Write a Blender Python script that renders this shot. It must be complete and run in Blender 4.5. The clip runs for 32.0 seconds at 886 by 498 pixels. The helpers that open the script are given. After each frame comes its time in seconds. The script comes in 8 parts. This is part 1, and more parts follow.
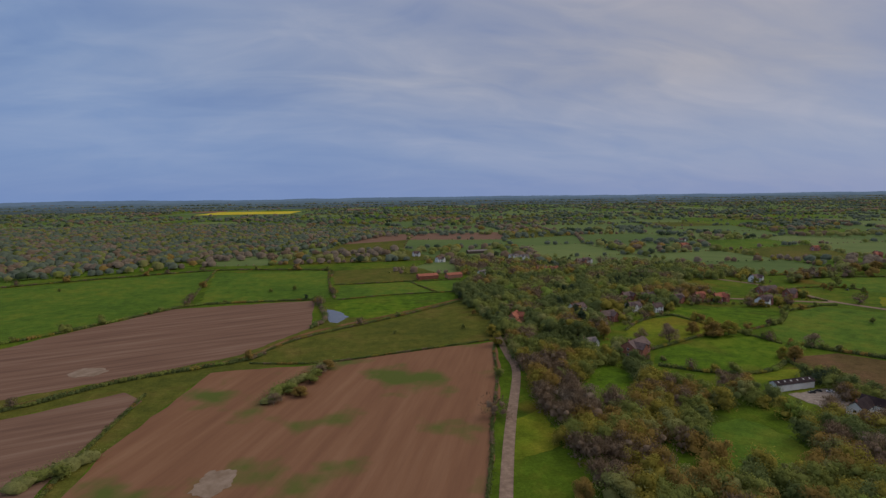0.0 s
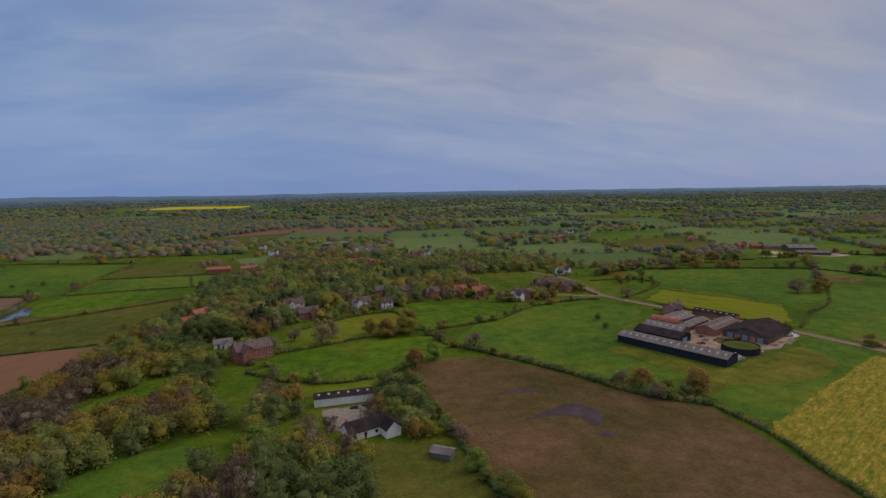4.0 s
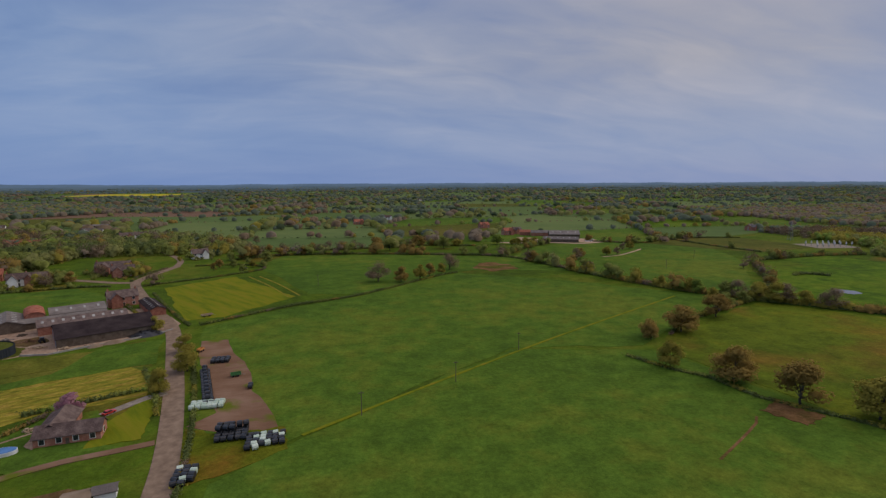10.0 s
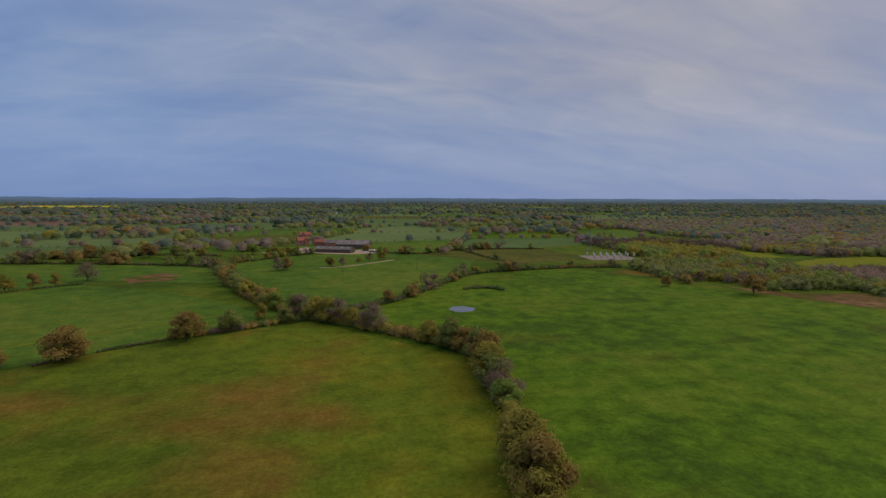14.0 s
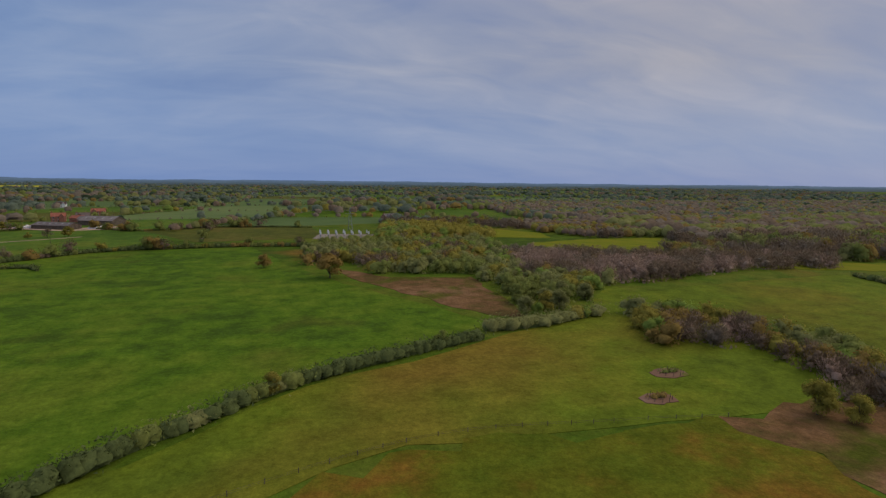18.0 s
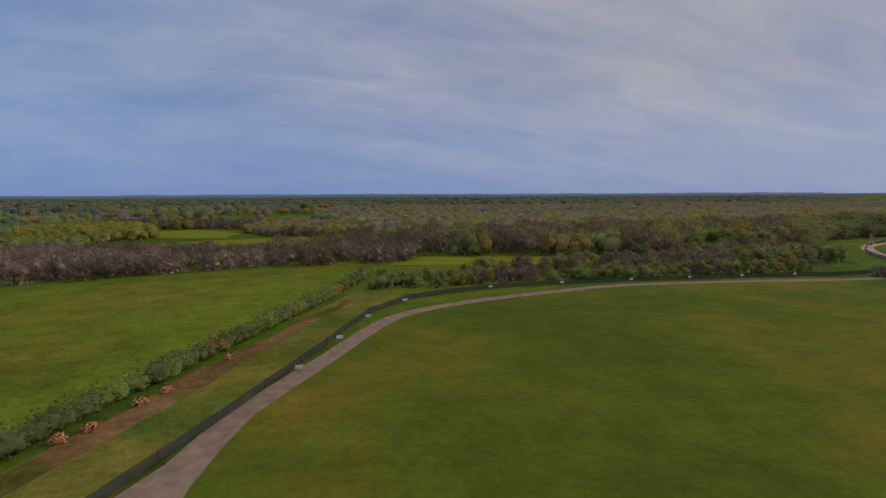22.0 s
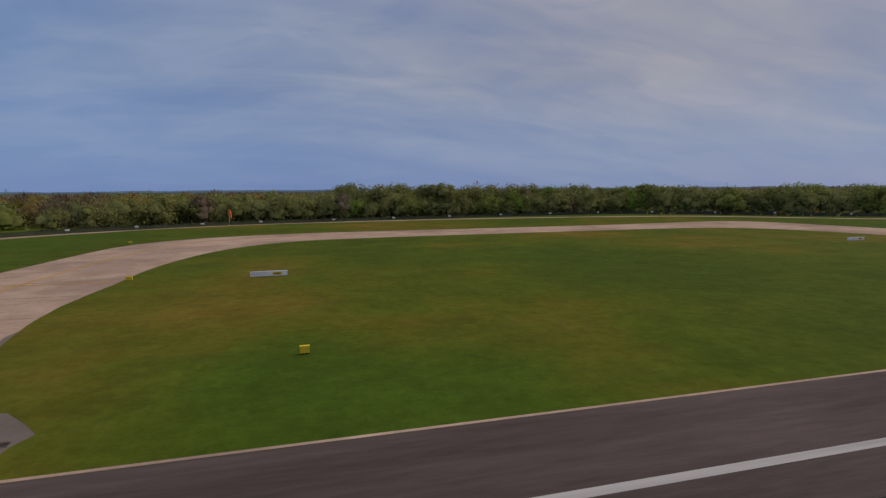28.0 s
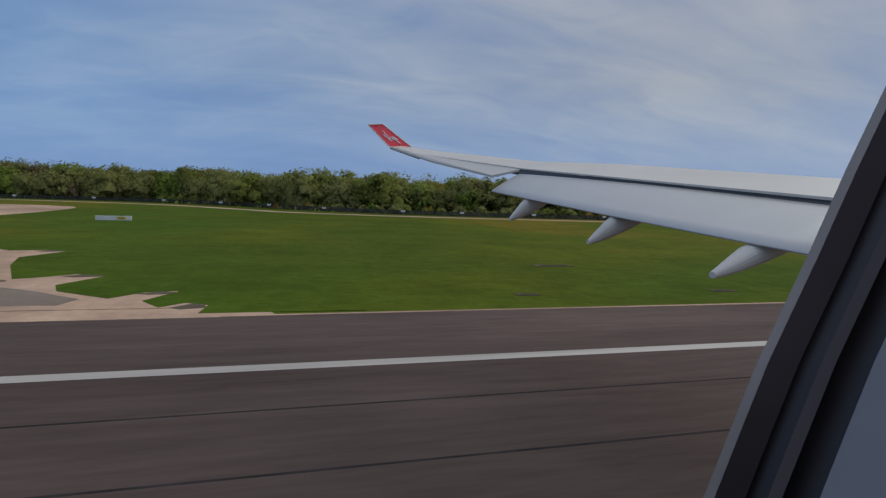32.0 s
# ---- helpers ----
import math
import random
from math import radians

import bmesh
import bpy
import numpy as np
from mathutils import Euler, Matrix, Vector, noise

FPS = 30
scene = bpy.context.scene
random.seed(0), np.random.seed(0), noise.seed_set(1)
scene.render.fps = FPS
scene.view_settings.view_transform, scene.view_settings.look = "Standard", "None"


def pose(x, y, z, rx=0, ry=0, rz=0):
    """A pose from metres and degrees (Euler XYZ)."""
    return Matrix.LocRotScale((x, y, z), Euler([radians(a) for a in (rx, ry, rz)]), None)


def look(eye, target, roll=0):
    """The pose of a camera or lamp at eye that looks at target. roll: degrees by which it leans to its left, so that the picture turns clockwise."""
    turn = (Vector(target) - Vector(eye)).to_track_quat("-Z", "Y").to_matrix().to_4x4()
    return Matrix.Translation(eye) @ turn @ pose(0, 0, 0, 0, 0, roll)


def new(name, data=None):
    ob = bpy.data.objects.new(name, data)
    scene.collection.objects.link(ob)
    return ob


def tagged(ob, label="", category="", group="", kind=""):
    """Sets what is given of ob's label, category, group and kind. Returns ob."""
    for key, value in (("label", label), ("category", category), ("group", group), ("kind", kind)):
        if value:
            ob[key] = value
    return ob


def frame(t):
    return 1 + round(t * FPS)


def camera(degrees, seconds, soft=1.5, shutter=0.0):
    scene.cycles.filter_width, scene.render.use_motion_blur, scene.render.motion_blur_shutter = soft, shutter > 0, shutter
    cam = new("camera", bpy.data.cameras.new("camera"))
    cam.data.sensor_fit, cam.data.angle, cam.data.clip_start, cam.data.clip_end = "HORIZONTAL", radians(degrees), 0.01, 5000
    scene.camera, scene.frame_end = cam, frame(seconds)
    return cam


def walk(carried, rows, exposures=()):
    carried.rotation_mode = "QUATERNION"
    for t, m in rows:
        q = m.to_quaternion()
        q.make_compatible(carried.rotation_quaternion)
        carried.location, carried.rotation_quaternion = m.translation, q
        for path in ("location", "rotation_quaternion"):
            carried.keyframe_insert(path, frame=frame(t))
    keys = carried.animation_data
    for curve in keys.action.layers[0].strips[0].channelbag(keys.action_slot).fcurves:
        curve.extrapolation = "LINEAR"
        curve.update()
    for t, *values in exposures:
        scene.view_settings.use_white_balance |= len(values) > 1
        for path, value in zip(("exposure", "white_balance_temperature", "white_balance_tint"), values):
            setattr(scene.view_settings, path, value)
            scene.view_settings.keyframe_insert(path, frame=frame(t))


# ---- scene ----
# Plan in metres of the real place times S; x runs along the flight, y to its left, z up.
S = 0.53
cam = camera(80.30, 32.0, soft=1.35)
PATH = [
    (0.0, -3.20, 0.55, 129.55, 83.742, 0.634, -13.165),
    (0.5, 32.17, 0.51, 127.14, 83.867, 0.869, -13.275),
    (1.0, 67.56, 0.47, 124.75, 84.133, 1.361, -13.214),
    (1.5, 102.97, 0.43, 122.39, 84.622, 1.320, -13.344),
    (2.0, 138.39, 0.40, 120.07, 84.918, 1.255, -13.447),
    (2.5, 173.83, 0.37, 117.80, 84.636, 1.301, -13.643),
    (3.0, 209.28, 0.34, 115.59, 84.227, 1.203, -13.730),
    (3.5, 244.75, 0.32, 113.39, 83.761, 1.016, -13.757),
    (4.0, 280.23, 0.31, 111.13, 83.310, 0.796, -13.771),
    (4.5, 315.73, 0.30, 108.76, 82.946, 0.599, -13.821),
    (5.0, 351.24, 0.30, 106.21, 82.741, 0.479, -13.956),
    (5.5, 386.77, 0.30, 103.45, 82.592, 0.263, -14.066),
    (6.0, 422.32, 0.32, 100.55, 82.457, 0.024, -14.091),
    (6.5, 457.88, 0.35, 97.59, 82.478, -0.362, -14.138),
    (7.0, 493.46, 0.39, 94.68, 82.469, -0.049, -14.054),
    (7.5, 529.05, 0.44, 91.89, 82.491, -0.101, -14.215),
    (8.0, 564.66, 0.50, 89.34, 82.280, -0.351, -14.051),
    (8.5, 600.28, 0.57, 87.08, 81.996, -0.303, -13.950),
    (9.0, 635.92, 0.66, 85.07, 81.830, -0.286, -13.836),
    (9.5, 671.58, 0.75, 83.24, 82.101, -0.026, -13.582),
    (10.0, 707.25, 0.85, 81.53, 82.625, 0.222, -13.465),
    (10.5, 742.94, 0.94, 79.87, 83.204, 0.247, -13.191),
    (11.0, 778.64, 1.02, 78.20, 83.665, 0.587, -13.075),
    (11.5, 814.36, 1.10, 76.45, 84.233, 0.709, -12.966),
    (12.0, 850.09, 1.17, 74.63, 84.682, 0.611, -12.897),
    (12.5, 885.84, 1.21, 72.76, 84.983, 0.546, -13.252),
    (13.0, 921.60, 1.24, 70.85, 85.031, 0.625, -13.671),
    (13.5, 957.38, 1.24, 68.92, 84.616, 0.199, -14.292),
    (14.0, 993.18, 1.21, 66.99, 84.336, -0.202, -14.534),
    (14.5, 1028.99, 1.15, 65.07, 84.010, -0.542, -14.800),
    (15.0, 1064.82, 1.06, 63.19, 83.742, -0.646, -14.830),
    (15.5, 1100.66, 0.92, 61.39, 83.538, -0.617, -14.724),
    (16.0, 1136.52, 0.75, 59.70, 83.403, -0.557, -14.579),
    (16.5, 1172.39, 0.52, 58.14, 83.346, -0.573, -14.496),
    (17.0, 1208.28, 0.26, 56.76, 83.376, -0.775, -14.570),
    (17.5, 1244.19, -0.03, 55.55, 83.087, -0.673, -14.964),
    (18.0, 1280.11, -0.34, 54.40, 82.696, -0.634, -14.902),
    (18.5, 1316.05, -0.65, 53.17, 82.174, -0.847, -15.192),
    (19.0, 1352.00, -0.96, 51.73, 81.524, -0.755, -15.329),
    (19.5, 1387.97, -1.26, 49.94, 81.120, 0.240, -15.426),
    (20.0, 1423.95, -1.53, 47.65, 81.800, 0.187, -15.251),
    (20.5, 1459.95, -1.77, 44.81, 82.234, 0.173, -15.795),
    (21.0, 1495.96, -1.96, 41.66, 82.918, 0.274, -15.823),
    (21.5, 1531.99, -2.10, 38.49, 83.493, 0.706, -16.317),
    (22.0, 1568.04, -2.17, 35.63, 84.083, 0.260, -16.879),
    (22.5, 1604.10, -2.18, 33.30, 84.639, 0.412, -17.208),
    (23.0, 1640.18, -2.12, 31.42, 84.767, -0.386, -17.522),
    (23.5, 1676.27, -2.01, 29.81, 84.624, -0.374, -17.783),
    (24.0, 1712.38, -1.85, 28.30, 84.621, -0.303, -17.590),
    (24.5, 1748.39, -1.67, 26.75, 84.726, -0.250, -18.138),
    (25.0, 1784.17, -1.46, 25.16, 84.739, -0.012, -17.851),
    (25.5, 1819.73, -1.25, 23.52, 84.670, 0.297, -17.087),
    (26.0, 1855.07, -1.04, 21.86, 84.525, 0.568, -16.201),
    (26.5, 1890.18, -0.85, 20.19, 84.308, 0.692, -15.541),
    (27.0, 1925.08, -0.66, 18.49, 84.025, 0.562, -15.455),
    (27.5, 1959.77, -0.49, 16.79, 83.527, 0.739, -14.643),
    (28.0, 1994.29, -0.33, 15.14, 83.699, 0.454, -14.931),
    (28.5, 2028.63, -0.18, 13.60, 84.134, 0.114, -14.973),
    (29.0, 2062.79, -0.04, 12.22, 84.209, -0.510, -15.212),
    (29.5, 2096.78, 0.10, 10.99, 84.497, -0.657, -15.130),
    (30.0, 2130.60, 0.23, 9.93, 85.402, -0.306, -14.589),
    (30.5, 2164.26, 0.35, 9.02, 85.039, -0.852, -14.847),
    (31.0, 2197.77, 0.47, 8.25, 84.452, -1.326, -14.721),
    (31.5, 2231.13, 0.59, 7.58, 84.173, -1.592, -14.671),
    (32.0, 2264.33, 0.71, 6.96, 84.429, -1.906, -14.755),
]
walk(cam, [(t, pose(x * S, y * S, z * S, *turn)) for t, x, y, z, *turn in PATH],
     [(0.0, 0.38, 6500, 10), (24.5, 0.38, 6500, 10), (27.0, 0.22, 6500, 10), (28.5, 0.22, 6450, 9), (29.8, 0.24, 6100, 3), (31.0, 0.36, 6200, 4), (32.0, 0.42, 6150, 1)])

# ---- light ----
world = bpy.data.worlds.new("overcast_sky")
scene.world = world
world.use_nodes = True
wn, wl = world.node_tree.nodes, world.node_tree.links
wn.clear()


def wnode(kind, **values):
    n = wn.new(kind)
    for k, v in values.items():
        n.inputs[k].default_value = v
    return n


def wmath(op, a, b=0.0):
    n = wn.new("ShaderNodeMath")
    n.operation = op
    for i, v in enumerate((a, b)):
        if isinstance(v, (int, float)):
            n.inputs[i].default_value = v
        else:
            wl.new(v, n.inputs[i])
    return n.outputs[0]


def wramp(fac, stops):
    n = wn.new("ShaderNodeValToRGB")
    e = n.color_ramp.elements
    while len(e) < len(stops):
        e.new(0.5)
    for el, (p, c) in zip(e, stops):
        el.position, el.color = p, (*c, 1)
    wl.new(fac, n.inputs[0])
    return n.outputs[0]


def wmix(fac, a, b):
    n = wn.new("ShaderNodeMixRGB")
    for i, v in enumerate((fac, a, b)):
        if isinstance(v, (int, float)):
            n.inputs[i].default_value = v
        elif isinstance(v, tuple):
            n.inputs[i].default_value = (*v, 1)
        else:
            wl.new(v, n.inputs[i])
    return n.outputs[0]


way = wn.new("ShaderNodeTexCoord").outputs["Generated"]
sep = wn.new("ShaderNodeSeparateXYZ")
wl.new(way, sep.inputs[0])
up = wmath("MAXIMUM", sep.outputs[2], 0.0)
lift = wmath("ADD", up, 0.30)
flat = wn.new("ShaderNodeCombineXYZ")
wl.new(wmath("DIVIDE", sep.outputs[0], lift), flat.inputs[0])
wl.new(wmath("DIVIDE", sep.outputs[1], lift), flat.inputs[1])
turned = wn.new("ShaderNodeMapping")
turned.inputs["Rotation"].default_value = (0, 0, 0.32)
turned.inputs["Scale"].default_value = (0.72, 1.55, 1)
wl.new(flat.outputs[0], turned.inputs[0])
big = wnode("ShaderNodeTexNoise", Scale=1.0, Detail=4.0, Roughness=0.5, Distortion=0.5)
wl.new(turned.outputs[0], big.inputs["Vector"])
fine = wnode("ShaderNodeTexNoise", Scale=3.0, Detail=6.0, Roughness=0.55, Distortion=0.9)
wl.new(turned.outputs[0], fine.inputs["Vector"])
cover = wmath("ADD", wmath("MULTIPLY", big.outputs[0], 0.66), wmath("MULTIPLY", fine.outputs[0], 0.34))
side = wmath("ADD", wmath("MULTIPLY", sep.outputs[0], 0.75), wmath("MULTIPLY", sep.outputs[1], -0.1))
warmth = wramp(wmath("ADD", wmath("ADD", side, 0.30), wmath("MULTIPLY", up, 0.35)), [(0.0, (0, 0, 0)), (0.75, (1, 1, 1))])
cool = wramp(cover, [(0.36, (0.108, 0.175, 0.345)), (0.50, (0.156, 0.226, 0.385)), (0.64, (0.222, 0.282, 0.415))])
warm = wramp(cover, [(0.36, (0.178, 0.202, 0.300)), (0.50, (0.255, 0.256, 0.308)), (0.64, (0.345, 0.322, 0.340))])
clouds = wmix(warmth, cool, warm)
low = wramp(up, [(0.0, (1, 1, 1)), (0.05, (0.8, 0.8, 0.8)), (0.20, (0, 0, 0))])
clouds = wmix(wmath("MULTIPLY", low, 0.74), clouds, (0.125, 0.205, 0.415))
overhead = wramp(up, [(0.50, (1, 1, 1)), (0.92, (2.4, 2.1, 1.8))])
clouds = wmix(1.0, clouds, overhead)
clouds.node.blend_type = "MULTIPLY"
air = wn.new("ShaderNodeTexSky")
air.sky_type, air.sun_disc = "NISHITA", False
air.sun_elevation, air.sun_rotation = radians(38), radians(75)
thin = wmix(1.0, air.outputs[0], (0.07, 0.07, 0.07))
thin.node.blend_type = "MULTIPLY"
shade = wnode("ShaderNodeBackground", Strength=1.0)
wl.new(wmix(0.9, thin, clouds), shade.inputs[0])
out = wn.new("ShaderNodeOutputWorld")
wl.new(shade.outputs[0], out.inputs[0])

sun = new("sun", bpy.data.lights.new("sun", "SUN"))
sun.data.energy, sun.data.angle, sun.data.color = 0.95, radians(36), (1.0, 0.93, 0.84)
sun.matrix_world = look((200, 50, 160), (0, 0, 0))

# ---- materials ----


def material(name, stops, scale=0.2, detail=6.0, rough=0.9, bump=0.0, bump_scale=None, stretch=(1, 1, 1), turn=0.0, island=0.0,
             own=0.0, spots=None, metal=0.0, coarse=0.0, thin=0.0, grain=None):
    """A surface whose colour runs over stops with noise at world size, with per-piece variation and an optional second stain."""
    m = bpy.data.materials.new(name)
    m.use_nodes = True
    n, l = m.node_tree.nodes, m.node_tree.links
    n.clear()
    shader = n.new("ShaderNodeBsdfPrincipled")
    shader.inputs["Roughness"].default_value = rough
    shader.inputs["Metallic"].default_value = metal
    shader.inputs["Specular IOR Level"].default_value = 0.02 if rough > 0.5 else 0.5
    o = n.new("ShaderNodeOutputMaterial")
    l.new(shader.outputs[0], o.inputs[0])
    geo = n.new("ShaderNodeNewGeometry")
    mp = n.new("ShaderNodeMapping")
    mp.inputs["Scale"].default_value = stretch
    mp.inputs["Rotation"].default_value = (0, 0, turn)
    mp.vector_type = "TEXTURE" if turn else "POINT"
    if turn:
        mp.inputs["Scale"].default_value = tuple(1 / s for s in stretch)
    l.new(geo.outputs["Position"], mp.inputs[0])
    no = n.new("ShaderNodeTexNoise")
    no.inputs["Scale"].default_value, no.inputs["Detail"].default_value, no.inputs["Roughness"].default_value = scale, detail, 0.62
    l.new(mp.outputs[0], no.inputs["Vector"])
    fac = no.outputs[0]

    def mth(op, a, b):
        q = n.new("ShaderNodeMath")
        q.operation = op
        for i, v in enumerate((a, b)):
            if isinstance(v, (int, float)):
                q.inputs[i].default_value = v
            else:
                l.new(v, q.inputs[i])
        return q.outputs[0]

    if coarse:
        n2 = n.new("ShaderNodeTexNoise")
        n2.inputs["Scale"].default_value, n2.inputs["Detail"].default_value = coarse, 3.0
        l.new(geo.outputs["Position"], n2.inputs["Vector"])
        fac = mth("ADD", mth("MULTIPLY", fac, 0.5), mth("MULTIPLY", n2.outputs[0], 0.5))
    if island:
        fac = mth("ADD", fac, mth("MULTIPLY", mth("SUBTRACT", geo.outputs["Random Per Island"], 0.5), island))
    if own:
        fac = mth("ADD", fac, mth("MULTIPLY", mth("SUBTRACT", n.new("ShaderNodeObjectInfo").outputs["Random"], 0.5), own))
    r = n.new("ShaderNodeValToRGB")
    e = r.color_ramp.elements
    while len(e) < len(stops):
        e.new(0.5)
    for el, (p, c) in zip(e, stops):
        el.position, el.color = p, (*c, 1)
    l.new(fac, r.inputs[0])
    colour = r.outputs[0]
    if spots:
        size, lo, hi, c = spots
        n3 = n.new("ShaderNodeTexNoise")
        n3.inputs["Scale"].default_value, n3.inputs["Detail"].default_value = size, 5.0
        l.new(geo.outputs["Position"], n3.inputs["Vector"])
        mr = n.new("ShaderNodeMapRange")
        mr.inputs["From Min"].default_value, mr.inputs["From Max"].default_value = lo, hi
        l.new(n3.outputs[0], mr.inputs[0])
        mx = n.new("ShaderNodeMixRGB")
        l.new(mr.outputs[0], mx.inputs[0])
        l.new(colour, mx.inputs[1])
        mx.inputs[2].default_value = (*c, 1)
        colour = mx.outputs[0]
    for g_scale, g_low, g_high in grain or ():
        n4 = n.new("ShaderNodeTexNoise")
        n4.inputs["Scale"].default_value, n4.inputs["Detail"].default_value, n4.inputs["Roughness"].default_value = g_scale, 6.0, 0.7
        l.new(mp.outputs[0], n4.inputs["Vector"])
        m4 = n.new("ShaderNodeMapRange")
        for k, v in (("From Min", 0.32), ("From Max", 0.68), ("To Min", g_low), ("To Max", g_high)):
            m4.inputs[k].default_value = v
        l.new(n4.outputs[0], m4.inputs[0])
        x4 = n.new("ShaderNodeVectorMath")
        x4.operation = "SCALE"
        l.new(colour, x4.inputs[0])
        l.new(m4.outputs[0], x4.inputs["Scale"])
        colour = x4.outputs[0]
    l.new(colour, shader.inputs["Base Color"])
    if thin:
        lit = n.new("ShaderNodeBsdfTranslucent")
        l.new(colour, lit.inputs[0])
        blend = n.new("ShaderNodeMixShader")
        blend.inputs[0].default_value = thin
        l.new(shader.outputs[0], blend.inputs[1])
        l.new(lit.outputs[0], blend.inputs[2])
        l.new(blend.outputs[0], o.inputs[0])
    if bump:
        nb = n.new("ShaderNodeTexNoise")
        nb.inputs["Scale"].default_value, nb.inputs["Detail"].default_value = bump_scale or scale * 4, 5.0
        l.new(mp.outputs[0], nb.inputs["Vector"])
        b = n.new("ShaderNodeBump")
        b.inputs["Strength"].default_value, b.inputs["Distance"].default_value = bump, 0.3
        l.new(nb.outputs[0], b.inputs["Height"])
        l.new(b.outputs[0], shader.inputs["Normal"])
    return m


def two(a, b, lo=0.36, hi=0.64):
    return [(lo, a), (hi, b)]


def three(a, b, c, lo=0.34, hi=0.66):
    return [(lo, a), (0.5, b), (hi, c)]


grass = material("meadow_grass", three((0.051, 0.080, 0.009), (0.070, 0.113, 0.009), (0.108, 0.126, 0.014), 0.40, 0.60), 0.09, 8, bump=0.5, bump_scale=1.6, coarse=0.012, spots=(0.021, 0.60, 0.74, (0.159, 0.099, 0.018)), grain=((0.22, 0.76, 1.24), (1.1, 0.78, 1.22), (4.5, 0.80, 1.20)))
grass_bright = material("bright_grass", three((0.053, 0.096, 0.009), (0.077, 0.135, 0.009), (0.106, 0.149, 0.012), 0.40, 0.60), 0.11, 8, bump=0.4, bump_scale=1.8, coarse=0.02, spots=(0.035, 0.56, 0.80, (0.119, 0.109, 0.016)), grain=((0.22, 0.76, 1.24), (1.1, 0.78, 1.22), (4.5, 0.80, 1.20)))
grass_deep = material("deep_green_grass", three((0.057, 0.103, 0.013), (0.078, 0.133, 0.015), (0.115, 0.145, 0.017), 0.40, 0.60), 0.1, 8, bump=0.4, bump_scale=1.5, coarse=0.015, grain=((0.22, 0.76, 1.24), (1.1, 0.78, 1.22), (4.5, 0.80, 1.20)))
grass_patchy = material("deep_grass_with_red_patches", three((0.074, 0.101, 0.009), (0.100, 0.129, 0.010), (0.144, 0.139, 0.011), 0.40, 0.60), 0.1, 8, bump=0.4, bump_scale=1.5, coarse=0.015, spots=(0.028, 0.52, 0.70, (0.183, 0.094, 0.018)), grain=((0.22, 0.76, 1.24), (1.1, 0.78, 1.22), (4.5, 0.80, 1.20)))
grass_meadow = material("meadow_grass_with_olive_patches", three((0.081, 0.110, 0.010), (0.110, 0.145, 0.011), (0.147, 0.161, 0.014), 0.40, 0.60), 0.1, 8, bump=0.4, bump_scale=1.5, coarse=0.02, spots=(0.018, 0.52, 0.74, (0.168, 0.115, 0.017)), grain=((0.22, 0.76, 1.24), (1.1, 0.78, 1.22), (4.5, 0.80, 1.20)))
grass_olive = material("olive_pasture", three((0.068, 0.078, 0.014), (0.091, 0.096, 0.016), (0.119, 0.101, 0.022), 0.40, 0.60), 0.08, 8, bump=0.5, bump_scale=1.2, coarse=0.015, grain=((0.22, 0.76, 1.24), (1.1, 0.78, 1.22), (4.5, 0.80, 1.20)))
grass_red = material("thin_grass_on_red_soil", three((0.078, 0.106, 0.008), (0.108, 0.114, 0.009), (0.184, 0.090, 0.014), 0.40, 0.60), 0.07, 8, bump=0.5, bump_scale=1.5, coarse=0.022, grain=((0.22, 0.76, 1.24), (1.1, 0.78, 1.22), (4.5, 0.80, 1.20)))
grass_yellow = material("yellow_mown_grass", three((0.112, 0.128, 0.014), (0.215, 0.180, 0.022), (0.305, 0.205, 0.040), 0.34, 0.66), 0.55, 8, stretch=(0.32, 1.1, 1), turn=0.47, bump=0.7, bump_scale=1.2, grain=((0.35, 0.80, 1.22), (1.4, 0.66, 1.36), (4.5, 0.7, 1.32)))
grass_straw = material("straw_coloured_pasture", three((0.078, 0.090, 0.012), (0.118, 0.120, 0.016), (0.165, 0.140, 0.026), 0.38, 0.62), 0.12, 8, bump=0.5, bump_scale=1.4, coarse=0.03, spots=(0.05, 0.54, 0.68, (0.070, 0.108, 0.014)), grain=((0.22, 0.76, 1.24), (1.1, 0.78, 1.22), (4.5, 0.80, 1.20)))
grass_lime = material("lime_cut_grass", three((0.098, 0.132, 0.009), (0.161, 0.173, 0.010), (0.201, 0.173, 0.016)), 0.2, 7, stretch=(0.25, 1.4, 1), turn=-1.0, bump=0.3)
grass_air = material("airfield_grass", three((0.067, 0.092, 0.010), (0.093, 0.110, 0.011), (0.174, 0.119, 0.018), 0.40, 0.62), 0.05, 8, bump=0.4, bump_scale=1.0, coarse=0.018, spots=(0.03, 0.52, 0.70, (0.062, 0.101, 0.010)), grain=((0.22, 0.82, 1.18), (1.1, 0.86, 1.14), (4.5, 0.90, 1.10)))
plough = material("ploughed_red_earth", three((0.148, 0.073, 0.041), (0.201, 0.103, 0.055), (0.249, 0.137, 0.075), 0.2, 0.8), 0.35, 8, stretch=(0.55, 0.04, 1), turn=-0.42, bump=0.6, bump_scale=0.9, spots=(0.03, 0.52, 0.62, (0.090, 0.108, 0.025)))
plough_far = material("ploughed_brown_earth", three((0.135, 0.078, 0.052), (0.175, 0.102, 0.066), (0.215, 0.135, 0.090)), 0.3, 8, stretch=(0.06, 0.9, 1), turn=0.25, bump=0.5, bump_scale=0.8)
mud = material("wet_brown_field", three((0.081, 0.061, 0.020), (0.110, 0.073, 0.029), (0.148, 0.082, 0.042), 0.38, 0.62), 0.06, 9, bump=0.6, bump_scale=1.4, coarse=0.025, grain=((0.22, 0.76, 1.24), (1.1, 0.78, 1.22), (4.5, 0.80, 1.20)))
